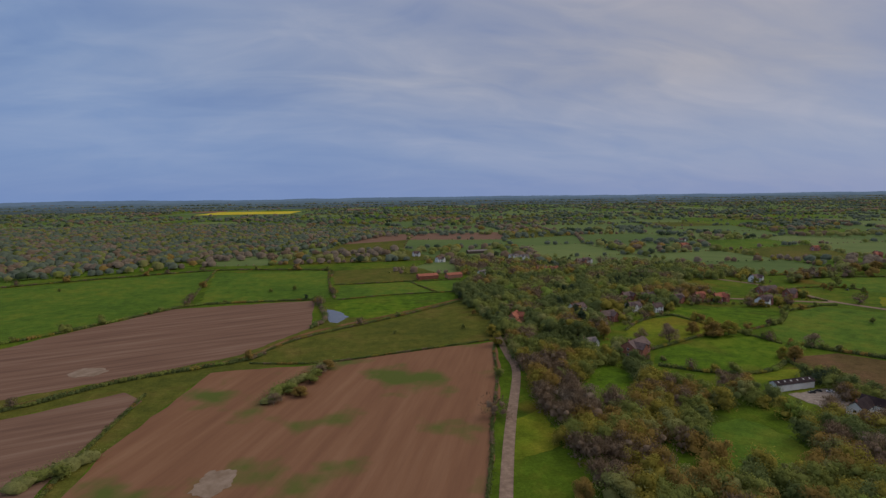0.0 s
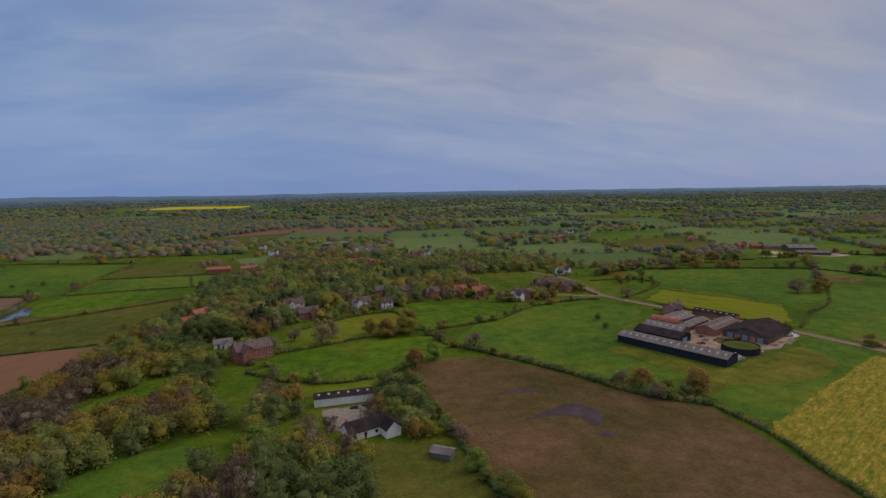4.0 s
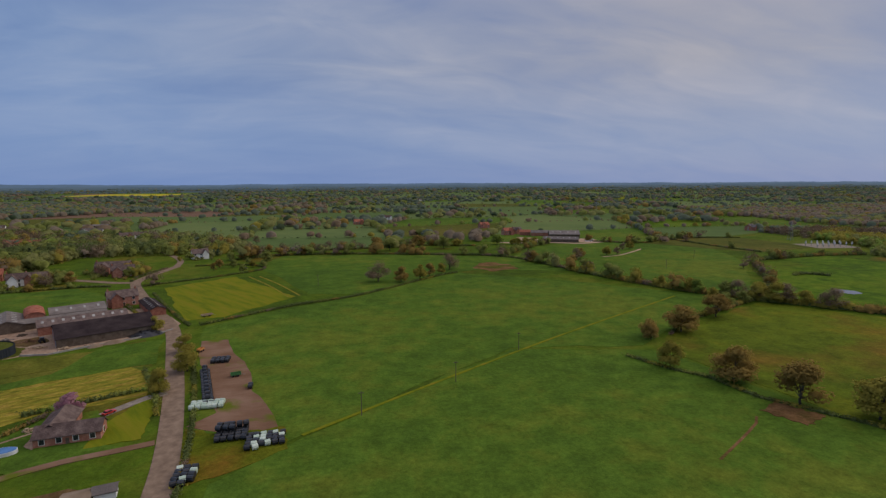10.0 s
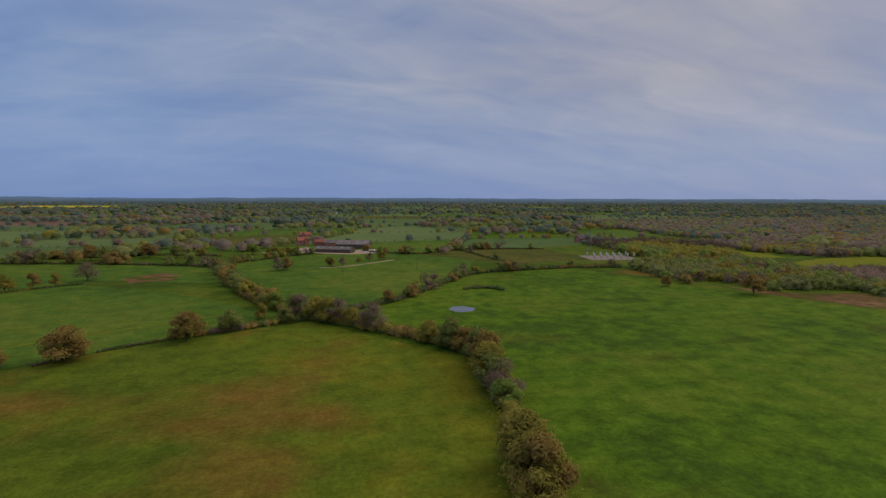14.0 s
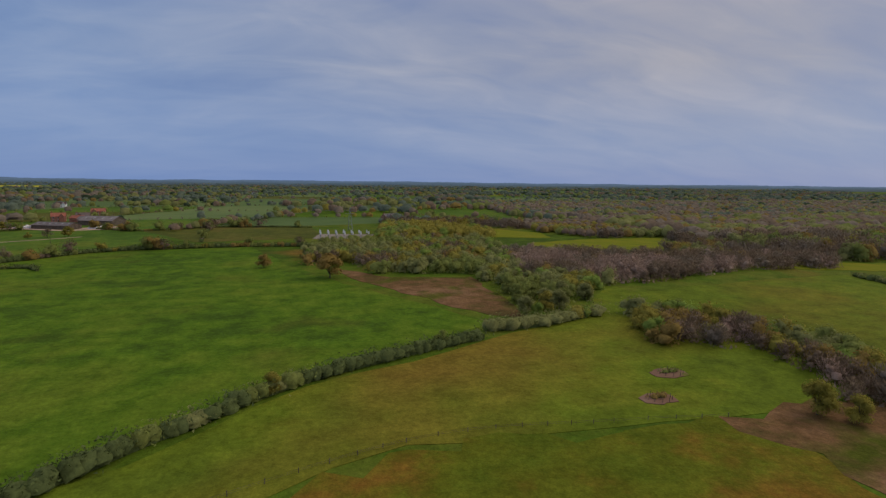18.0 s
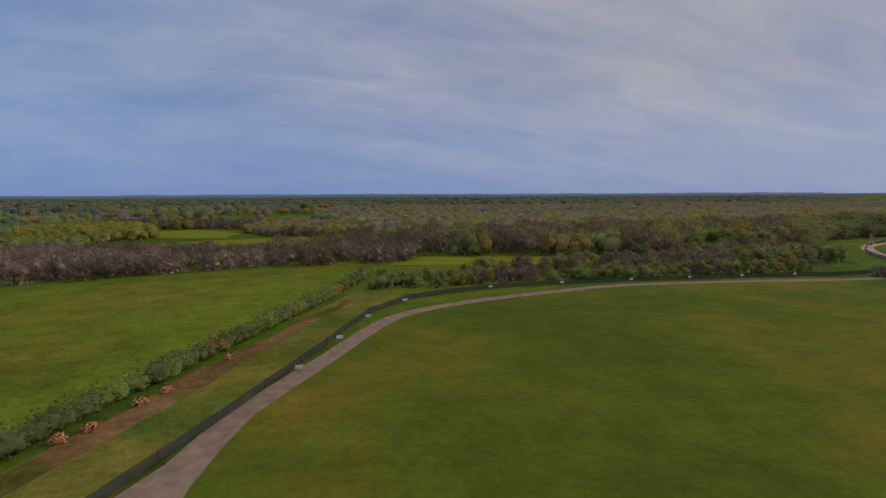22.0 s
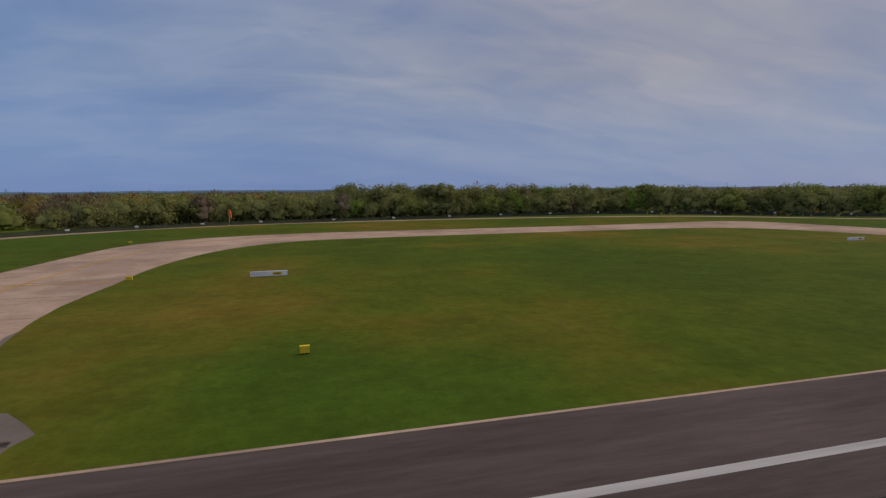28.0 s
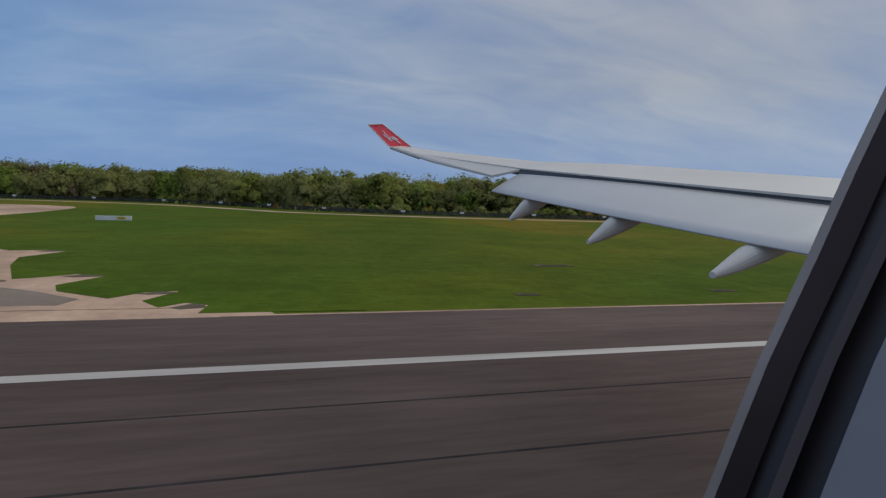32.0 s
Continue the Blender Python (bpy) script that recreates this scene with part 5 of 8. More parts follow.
hedge([(996, 293), (1021, 265), (1042, 240), (1061, 208), (1057, 172), (1050, 136), (1042, 108), (1036, 60)], 4.8, 8, (1.4, 3.6, 5.2, 1.2, 1.2, 0, 0, 0), trees=0.62, tall=(9, 15))
hedge([(930, 440), (954, 367), (975, 322), (996, 293)], 4, 6, (2, 3, 3.6, 2.4, 0.6, 0, 0, 1), trees=0.58, tall=(9, 14))
hedge([(998, 296), (1045, 330), (1085, 378), (1123, 426), (1147, 441), (1183, 447), (1238, 452), (1286, 444)], 3.6, 5, (3, 2, 1, 4, 0, 0), trees=0.32, tall=(7, 12))
hedge([(620, 580), (671, 605), (742, 596), (828, 569), (902, 533), (932, 440)], 2.4, 3, (3, 2, 1, 3, 0, 0, 1, 1), trees=0.34, tall=(10, 16))
hedge([(640, 640), (760, 640), (830, 655), (900, 630)], 2.4, 4, thorn, trees=0.4, tall=(7, 12))
hedge([(900, 535), (960, 600), (1000, 632)], 2.2, 3, leafyw, trees=0.3, tall=(6, 10))
hedge([(1062, 640), (1120, 605), (1190, 640), (1290, 625)], 2.2, 3, thorn, trees=0.3)
hedge([(1180, 660), (1186, 560), (1195, 490)], 2, 3, thorn, trees=0.2)
hedge([(1224, 90), (1250, 116), (1279, 141), (1313, 158), (1340, 169)], 4.0, 6.0, (1.4, 0.8, 0.6, 4, 0.4, 0.2, 0, 1.5, 0, 2), per=8, trees=0.05, tall=(5, 7))
hedge([(1344, 178), (1356, 178), (1376, 182), (1400, 192)], 4.6, 7, (1, 0.6, 0.8, 3, 0.4, 0, 0, 4), per=8)
hedge([(309, 271), (316, 272), (323, 271)], 8.5, 7.5, (0, 0, 0, 0, 0, 1), label="tall clipped block of dark evergreen hedge")
hedge([(1104, 362), (1118, 366), (1130, 352)], 2.5, 5, (2, 2, 0, 4, 0, 0))
hedge([(1604, 240), (1597, 215), (1562, 144), (1542, 107), (1527, 78), (1514, 55), (1500, 25)], 3.2, 5.5, (1, 1.6, 1.8, 3, 0.8, 0, 0, 1.6, 0, 3.2), per=13)

# ---- woods ----
CLEAR += [(231, 366, 17), (225, 348, 15), (212, 392, 10), (178, 300, 22), (194, 326, 16), (166, 288, 14), (174, 468, 9), (266, 464, 10), (311, 482, 11), (349, 548, 10), (352, 526, 10), (350, 695, 12), (290, 268, 24), (300, 228, 18), (328, 202, 8), (181, 483, 10), (282, 483, 12), (320, 504, 12), (342, 509, 10), (359, 518, 11), (356, 715, 13), (234, 758, 10),
          (230, 230, 20), (160, 205, 14), (270, 240, 14), (1320, 516, 36), (443, 515, 13), (466, 478, 12), (356, 700, 12), (282, 472, 12), (320, 494, 12)]
for x, y in ((181, 483), (258, 500), (271, 463), (320, 493), (342, 484), (345, 545), (366, 536), (394, 519), (424, 520), (441, 509), (334, 765), (356, 768), (236, 360), (228, 770)):
    CLEAR += [(x, y, 13), (x - 2, y - 14, 12), (x - 2, y - 27, 9)]
OPEN += [[(244, 384), (266, 422), (288, 440), (320, 458), (345, 458), (355, 430), (364, 402), (330, 392), (292, 381), (262, 371)], [(236, 336), (246, 350), (270, 366), (322, 384), (368, 388), (372, 352), (326, 314), (294, 302)],
         [(224, 290), (251, 306), (330, 296), (280, 282)], [(196, 240), (226, 240), (234, 212), (224, 182), (176, 192), (182, 220)], [(296, 222), (330, 214), (346, 172), (340, 140), (300, 150)], [(96, 270), (122, 280), (112, 236), (84, 228)],
         [(154, 284), (162, 306), (180, 330), (200, 344), (206, 322), (196, 296), (178, 274)], [(342, 470), (374, 500), (388, 478), (420, 480), (444, 470), (466, 444), (402, 405), (358, 402)]]
village = [(150, 430), (227, 392), (250, 422), (268, 462), (306, 472), (356, 494), (425, 502), (455, 560), (456, 694), (400, 760), (225, 750), (158, 640)]
copse(village, 10.5, (10, 17), (1.6, 1.2, 0.8, 5, 0.5, 0.8, 0.6, 1.6, 0, 6), "village_wood", "mixed trees round the village houses", 5, singles=12, sprays=80, size=0.65)
copse([(150, 430), (226, 345), (214, 300), (240, 250), (255, 190), (240, 120), (110, 120), (108, 228), (122, 298), (135, 352)], 8.4, (9, 14), (4.4, 2.4, 2.2, 2.4, 0.2, 0.3, 1.0, 0.8, 0, 2.6), "lane_wood", "budding trees along the narrow lane", 6, singles=16, sprays=130, size=0.58)
copse([(240, 285), (320, 290), (330, 245), (326, 150), (255, 120), (250, 200)], 8.5, (7, 12), (2.4, 2.2, 2.4, 2, 0.2, 0.4, 0.6, 1.2, 0, 3.4), "garden_trees", "spring trees round the white cottages", 8, singles=14, sprays=150, size=0.55)
wood_stuff("village_wood", "mixed wood behind the village", [(225, 750), (370, 745), (440, 640), (640, 640), (560, 800), (240, 940), (205, 800)], 11.5, (9, 14), (1.6, 1, 0.6, 3, 0.3, 1, 1, 3, 1, 3), 12)
# mostly the haze-tinted kind, so this far wood reads as blue-green distance
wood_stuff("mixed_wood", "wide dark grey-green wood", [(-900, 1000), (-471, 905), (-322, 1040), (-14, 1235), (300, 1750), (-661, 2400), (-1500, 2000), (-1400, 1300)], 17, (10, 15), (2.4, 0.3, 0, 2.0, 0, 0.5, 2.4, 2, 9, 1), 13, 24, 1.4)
copse([(1396, 158), (1397, 150), (1417, 142), (1423, 143), (1426, 121), (1415, 106), (1414, 93), (1421, 89), (1428, 76), (1438, 45), (1456, 45), (1460, 93), (1451, 118), (1452, 146), (1438, 170), (1431, 187), (1413, 191)], 6.0, (5, 8.5), (1.4, 2.0, 3.6, 2.4, 0.8, 0, 0.5, 3, 0, 0, 1), "scrub_wood", "brown and green scrub wood", 21, 1.15, singles=18)
copse([(1277, 345), (1300, 354), (1323, 305), (1373, 287), (1377, 252), (1366, 188), (1392, 198), (1440, 250), (1405, 275), (1424, 372), (1440, 466), (1345, 478), (1290, 440)], 8.0, (6, 9.5), (1.4, 0.8, 2.4, 3, 1.4, 0.1, 1.0, 5), "thicket", "grey-green thicket beside dry bracken", 22, 1.15, singles=14)
copse([(1403, 276), (1435, 253), (1469, 247), (1524, 262), (1548, 272), (1630, 266), (1644, 300), (1552, 328), (1492, 350), (1424, 374)], 7.5, (7, 9.5), (5, 1, 0, 0.1, 0, 0, 3, 0.2, 0, 0, 7), "leafless_wood", "brown leafless wood behind the pasture", 23, singles=10)
wood_stuff("willow_wood", "row of yellow-green budding willows", [(1345, 484), (1440, 470), (1467, 489), (1436, 566), (1425, 608), (1372, 583)], 9, (10, 13), (0.2, 0.4, 7, 0.6, 0.8, 0, 0, 0.6), 34, 48, 0.8)
wood_stuff("wood", "mixed brown and green wood", [(1552, 330), (1644, 302), (1644, 640), (1540, 640), (1533, 530), (1562, 466), (1634, 460), (1610, 390), (1563, 366)], 9, (7, 10), (6, 2, 1.0, 2, 0.2, 0.1, 5, 2), 24, 48, 0.9, deep=470)
wood_stuff("wood", "mixed wood behind pale pasture", [(1372, 590), (1425, 612), (1483, 602), (1540, 560), (1540, 690), (1380, 690)], 10, (7, 11), (5, 1.5, 1, 2, 0, 0.2, 4, 2), 36, 40, 1.0)
copse([(1596, 196), (1612, 190), (1650, 192), (1700, 186), (1800, 176), (1802, 190), (1700, 202), (1650, 214), (1606, 214)], 6.0, (3, 6), (2, 0.6, 1, 3, 1.2, 0, 2.4, 6, 0, 0.3), "low_scrub", "grey-green scrub behind the boundary fence", 71, 1.2, singles=8, sprays=80, size=0.6)
copse([(1640, 214), (1700, 198), (1802, 186), (1850, 198), (1880, 240), (1850, 262), (1740, 236), (1660, 226)], 9.5, (5, 9), (2, 1.0, 0.4, 3, 0.3, 0.1, 2, 5, 0, 1), "boundary_wood", "mixed low wood behind the fence", 25, 1.1, singles=14)
copse([(1805, 160), (1800, 119), (1801, 97), (1808, 79), (1816, 72), (1842, 72), (1850, 86), (1856, 114), (1856, 150), (1848, 158)], 4.2, (3.5, 6.5), (3, 0.4, 0.1, 0.15, 0, 0, 1, 0.3, 0, 0, 12), "brushwood", "grey-brown leafless brushwood", 26, 1.2, singles=12, size=0.6)
wood_stuff("wood", "broad mixed wood beyond the airfield", [(1640, 300), (1760, 250), (1890, 262), (1960, 310), (2100, 318), (2230, 306), (2300, 250), (2900, 240), (2900, 560), (2300, 640), (1640, 640)], 12, (10, 16), (5, 2, 0.6, 2.4, 0.2, 0.2, 4, 4, 0, 1), 27, 48, 1.0, deep=400)
wood_stuff("wood", "grey-brown wood towards the horizon", [(1640, 650), (2300, 650), (3200, 560), (3600, 1300), (1700, 1300), (1600, 780)], 15, (8, 13), (5, 1.2, 0.3, 1.4, 0.1, 0.3, 6, 4, 4), 28, 21, 1.4)
copse([(1890, 246), (1960, 296), (2100, 304), (2210, 292), (2262, 246), (2300, 226), (2420, 214), (2420, 240), (2300, 256), (2230, 312), (2100, 326), (1950, 316)], 7.0, (8, 15), (0.4, 0.2, 0.3, 3, 0.9, 0, 0.8, 9, 0, 0.2), "boundary_wood", "green wood behind the airfield fence", 29, 1.15, singles=18, sprays=150, size=0.6)
for x, y, h, k in ((874, 236, 10, "russet"), (856, 194, 12, "spring"), (870, 173, 15, "russet"), (876, 148, 16, "russet"), (892, 132, 15, "spring"), (938, 262, 14, "russet"), (968, 300, 9, "spring"), (872, 231, 9, "russet"), (897, 240, 15, "russet"), (754, 425, 17, "bare"), (772, 419, 13, "russet"), (789, 426, 13, "spring"),
                   (825, 468, 15, "bare"), (636, 595, 17, "bare"), (629, 722, 12, "bare"), (774, 620, 16, "russet"), (789, 615, 15, "green"), (827, 629, 16, "russet"), (856, 620, 15, "green"), (967, 493, 13, "bare"), (975, 500, 12, "russet"),
                   (1090, 404, 9, "bare"), (932, 640, 14, "lime"), (440, 252, 7, "green"), (505, 384, 6, "green"), (497, 358, 6, "green"), (306, 246, 11, "russet"), (612, 518, 7, "russet"), (628, 530, 8, "green"), (645, 528, 7, "spring"), (330, 236, 8, "green"), (335, 222, 9, "green"),
                   (352, 324, 12, "lime"), (337, 311, 13, "russet"), (281, 380, 14, "bare"), (290, 395, 13, "bare"), (318, 398, 12, "russet"), (346, 410, 11, "spring"), (645, 217, 10, "spring"), (619, 311, 9, "spring"), (575, 182, 13, "bare"), (560, 170, 12, "bare"), (545, 150, 9, "spring"), (555, 160, 9, "russet"),
                   (656, 548, 13, "green"), (615, 530, 9, "russet"), (640, 500, 8, "green"), (800, 440, 11, "russet"), (812, 446, 10, "spring"), (1398, 92, 9, "spring"), (1403, 86, 7, "spring"), (1420, 150, 8, "spring"), (1256, 340, 9, "russet"), (1294, 297, 14, "russet"), (-40, 720, 7, "green"), (-70, 715, 6, "green"), (-350, 800, 5, "green"),
                   (150, 520, 6, "russet"), (125, 470, 5, "green"), (60, 470, 4, "green"), (100, 190, 10, "russet"), (143, 440, 11, "spring"), (138, 410, 12, "spring")):
    tree(k, x, y, h, wide=1.15 if h < 14 else 1.5)
wood_stuff("tall_wood", "tall green trees standing above the boundary wood", [(2020, 308), (2120, 308), (2196, 300), (2232, 274), (2240, 288), (2200, 322), (2120, 330), (2020, 326)], 10.5, (15, 20), (0.6, 0.3, 0.2, 4, 0.4, 0.1, 0.8, 7, 0, 0.4), 61, 230, 0.6)
copse([(2190, 306), (2236, 262), (2268, 226), (2300, 212), (2420, 204), (2480, 204), (2480, 232), (2310, 236), (2250, 290), (2200, 320)], 7.0, (9, 18), (0.4, 0.2, 0.3, 3, 0.9, 0, 0.6, 9, 0, 0.2), "boundary_wood", "tall green trees behind the airfield fence", 41, 1.1, singles=32, sprays=150, size=0.6)
copse([(2196, 284), (2240, 250), (2272, 214), (2300, 198), (2420, 191), (2600, 189), (2600, 206), (2420, 208), (2300, 216), (2250, 262), (2200, 300)], 5.5, (2, 4.5), (2, 3, 0.4, 4, 0.4, 0, 1, 3), "low_scrub", "low brown and green scrub behind the fence", 43, 1.2, singles=0, sprays=90, size=0.6)
hedge([(-40, 330), (-33, 348), (-20, 366), (-8, 384), (-3, 396)], 4.6, 10, (2, 1, 0.6, 3, 0, 0, 0.4, 4), label="bushy thicket on a hump in ploughland", per=12)
hedge([(-140, 258), (-128, 270), (-117, 280)], 5, 11, (1, 1, 1, 3, 0, 0, 0, 4), label="round clump of field bushes", per=12)
for x, y, k in ((-35, 330, "bare"), (-26, 345, "green"), (-14, 360, "green"), (-6, 378, "bare"), (-2, 388, "russet"), (-20, 338, "russet"), (-10, 370, "green")):
    tree(k, x, y, 6.5, "thicket in the ploughland", wide=2.0)
for x, y, h in ((356, 601, 15), (350, 622, 17), (369, 607, 17), (362, 640, 16), (380, 618, 16), (404, 605, 12), (410, 637, 13), (230, 434, 17), (234, 446, 18), (238, 462, 17), (242, 474, 16)):
    tree("dark", x, y, h, "village conifers", wide=1.3)
for x, y in ((349, 509), (336, 500)):
    tree("russet", x, y, 9, "garden trees", "orange-leaved garden tree beside village houses", 1.2)
for x, y, h, k in ((452, 476, 11, "bare"), (462, 470, 9, "russet"), (497, 470, 12, "bare"), (510, 480, 10, "russet"), (548, 498, 10, "green"), (520, 512, 11, "bare"), (432, 500, 9, "green"), (412, 508, 10, "sage"), (382, 522, 10, "green"), (354, 526, 11, "thorn"), (330, 478, 8, "green"), (306, 482, 13, "dark"), (284, 456, 9, "bare"), (248, 372, 10, "bare"), (262, 392, 12, "bare"), (218, 352, 9, "thorn"), (575, 596, 9, "green"), (534, 545, 10, "green")):
    tree(k, x, y, h, "garden trees", wide=1.2)
for k, x, y, h in (("russet", 450, 244, 12), ("bare", 443, 250, 9), ("russet", 476, 232, 13), ("green", 464, 240, 6), ("spring", 650, 240, 10), ("spring", 643, 268, 9)):
    tree(k, x, y, h, "field corner trees", wide=1.5)
hedge([(311, 275), (318, 273), (326, 272)], 9, 9, (0, 0, 0, 0, 0, 9, 0, 0), label="tall clipped block of dark evergreen", per=16, size=0.45)
tree("pink", 620, 203, 8.5, "garden trees", wide=1.35)
for x, y, h, k in ((450.5, 231, 9, "bare"), (457, 229, 6, "green"), (466, 228, 7, "sage"), (476.6, 230, 10, "russet"), (384, 338, 12, "bare"), (347, 387, 13, "spring"), (329, 385, 14, "russet"), (392, 322, 6, "sage")):
    tree(k, x, y, h, "hedge bushes", wide=1.55)
shrubs, rng = Shape(), random.Random(52)
for x, y in ((181, 483), (258, 500), (271, 463), (320, 493), (342, 484), (345, 545), (366, 536), (394, 519), (424, 520), (441, 509), (474, 481), (484, 486), (526, 528), (540, 508), (236, 360), (583, 606), (334, 765), (234, 758)):
    for k in range(15):
        q, r = rng.uniform(0, 6.283), rng.uniform(12, 24)
        dx, dy = r * math.cos(q), r * math.sin(q)
        front = -dx * 0.45 - dy * 0.85
        far_tree(shrubs, rng, x + dx, y + dy, rng.uniform(2.0, 5.2) if front > 4 else rng.uniform(6, 11), LEAVES.index(pick(rng, (1, 0.8, 2, 4, 1, 1.0, 0, 3))), 60, 0.6)
thing("garden_shrubs", "shrubs and small trees round village houses", "shrub", kind="stuff", shape=shrubs, mats=[leaf[k] for k in LEAVES])
thing("hedgerow_trees", "trees grown out of the field hedges", "wood", kind="stuff", shape=row_trees, mats=[leaf[k] for k in LEAVES])
# ---- buildings ----


def gable(s, L, W, eave, ridge, over=0.0, mi=0):
    """Walls of a gabled building, its ridge along x."""
    a, b = L / 2, W / 2
    s.face([(-a, -b, 0), (a, -b, 0), (a, -b, eave), (-a, -b, eave)], mi)
    s.face([(a, b, 0), (-a, b, 0), (-a, b, eave), (a, b, eave)], mi)
    s.face([(a, -b, 0), (a, b, 0), (a, b, eave), (a, 0, ridge), (a, -b, eave)], mi)
    s.face([(-a, b, 0), (-a, -b, 0), (-a, -b, eave), (-a, 0, ridge), (-a, b, eave)], mi)


def roof_slope(L, W, eave, ridge, side, thick=0.22, over=0.5):
    s = Shape()
    a, b = L / 2 + over, W / 2 + over
    drop = (ridge - eave) / (W / 2) * over
    lo, hi = eave - drop, ridge
    y = -b * side
    top = [(-a, y, lo + thick), (a, y, lo + thick), (a, 0, hi + thick), (-a, 0, hi + thick)]
    low = [(x, q, z - thick) for x, q, z in top]
    if side < 0:
        top, low = top[::-1], low[::-1]
    s.face(top)
    s.face(low[::-1])
    for i in range(4):
        j = (i + 1) % 4
        s.face([low[i], low[j], top[j], top[i]])
    return s


def barn(name, label, x, y, L, W, eave, ridge, turn, wall, roof, skylights=0, doors=0, category="barn", open_side=False, group="", ridges=True):
    b = new(name)
    at(b, x, y, 0, turn)
    tagged(b, label, category, group)
    s = Shape()
    gable(s, L, W, eave, ridge)
    part("wall", s, wall, b)
    for side in (1, -1):
        r = part("roof", roof_slope(L, W, eave, ridge, side), roof, b)
        n = int(L / 4)
        slope = (ridge - eave) / (W / 2)
        for k in range(n if ridges else 0):
            q = Shape()
            xx = -L / 2 + (k + 0.5) * L / n
            q.face([(xx - 0.07, -W / 2 * side, eave + 0.3), (xx + 0.07, -W / 2 * side, eave + 0.3), (xx + 0.07, -0.1 * side, ridge + 0.28), (xx - 0.07, -0.1 * side, ridge + 0.28)][::side])
            part("rib", q, roof, r)
        for k in range(skylights):
            xx = -L / 2 + (k + 0.5) * L / skylights
            y0, y1 = W * 0.14, W * 0.30
            q = Shape()
            pts = []
            for px, py in ((xx - 0.6, y1), (xx + 0.6, y1), (xx + 0.6, y0), (xx - 0.6, y0)):
                pts.append((px, -py * side, ridge - slope * py + 0.27))
            q.face(pts[::side])
            part("skylight", q, skylight_mat, r)
    for k in range(doors):
        q = Shape()
        w = W / (doors + 1)
        yy = -W / 2 + (k + 1) * w
        q.box(-L / 2 - 0.12, -L / 2 + 0.05, yy - w * 0.36, yy + w * 0.36, 0, eave * 0.85)
        part("door", q, door_blue if k % 2 == 0 else brick, b)
    if open_side:
        # near-black panel over the closed wall, in place of a shaded interior
        q = Shape()
        q.box(-L / 2 + 0.6, L / 2 - 0.6, -W / 2 - 0.08, -W / 2 + 0.05, 0, eave * 0.8)
        part("open_front", q, seam, b, "dark open front")
        for k in range(7):
            p = Shape()
            xx = -L / 2 + k * L / 6
            p.box(xx - 0.15, xx + 0.15, -W / 2 - 0.2, -W / 2 + 0.1, 0, eave)
            part("post", p, timber, b)
    return b


def window_at(parent, x, y, z, w, h, axis, out):
    """A framed window set on a wall that faces along an axis."""
    def plate(grow, d0, d1):
        s = Shape()
        a, c = w / 2 + grow, h / 2 + grow
        lo, hi = sorted((d0 * out, d1 * out))
        if axis == "y":
            s.box(x - a, x + a, y + lo, y + hi, z - c, z + c)
        else:
            s.box(x + lo, x + hi, y - a, y + a, z - c, z + c)
        return s
    f = part("window", plate(0.16, -0.05, 0.06), render_white, parent, "white window frame")
    part("pane", plate(0.0, -0.02, 0.09), glass_dark, f)


def house(label, x, y, L, W, eave, ridge, turn, wall, roof, wing=None, chimneys=1, storeys=2, group="village houses"):
    L, W, eave, ridge = L * 1.25, W * 1.2, eave * 1.2, ridge * 1.25
    if wing:
        wing = tuple(q * 1.22 for q in wing[:6]) + wing[6:]
    b = new("house")
    at(b, x, y, 0, turn)
    tagged(b, label, "house", group)
    blocks = [(0, 0, L, W, eave, ridge, 0)]
    if not wing and L > 12:
        wing = (L * (0.24 if int(x) % 2 else -0.24), -W * 0.42, W * 1.05, L * 0.36, eave, ridge * 0.95, math.pi / 2)
    if wing:
        blocks.append(wing)
    for i, (bx, by, bl, bw, be, br, bt) in enumerate(blocks):
        s = Shape()
        gable(s, bl, bw, be, br)
        part("wall", s, wall, b, x=bx, y=by, turn=bt)
        for side in (1, -1):
            part("roof", roof_slope(bl, bw, be, br, side), roof, b, x=bx, y=by, turn=bt)
    for st in range(storeys):
        z = eave / storeys * (st + 0.55)
        n = max(2, int(L / 4.4))
        for k in range(n):
            xx = -L / 2 + (k + 0.5) * L / n
            for out in (-1, 1):
                window_at(b, xx, out * W / 2, z, 1.4, 1.6, "y", out)
        for out in (-1, 1):
            window_at(b, out * L / 2, 0, z, 1.4, 1.6, "x", out)
    q = Shape()
    q.box(-0.5, 0.5, -W / 2 - 0.1, -W / 2 + 0.05, 0, 2.1)
    part("door", q, timber, b)
    for k in range(chimneys):
        q = Shape()
        cx = -L / 2 + 0.8 if k == 0 else L / 2 - 0.8
        q.box(cx - 0.45, cx + 0.45, -0.45, 0.45, eave, ridge + 1.3)
        c = part("chimney", q, brick, b)
        q = Shape()
        q.tube((cx, 0, ridge + 1.3), (cx, 0, ridge + 1.8), 0.17, 0.14, 8, cap=True)
        part("chimney_pot", q, roof_red, c)
    return b


FT = math.atan2(0.44, 0.9)


def farm(a, b):
    """From the farm's own axes to the plan."""
    return 540 + 0.9 * a - 0.44 * b, 300 + 0.44 * a + 0.9 * b


barn("barn", "long barn with pale roof and dark cladding", *farm(-29, 9), 74, 16, 5.2, 7.6, FT + math.pi / 2, sheet_black, roof_grey, 15, group="farm sheds")
barn("barn", "broad dark-roofed cattle shed with blue doors", *farm(53, -12.5), 44, 30, 4.6, 9.0, FT, timber, roof_dark, 0, 5, group="farm sheds")
barn("barn", "shed with a row of skylights", *farm(46, 12.5), 42, 14, 4.8, 7.4, FT, brick, roof_brown, 9, group="farm sheds")
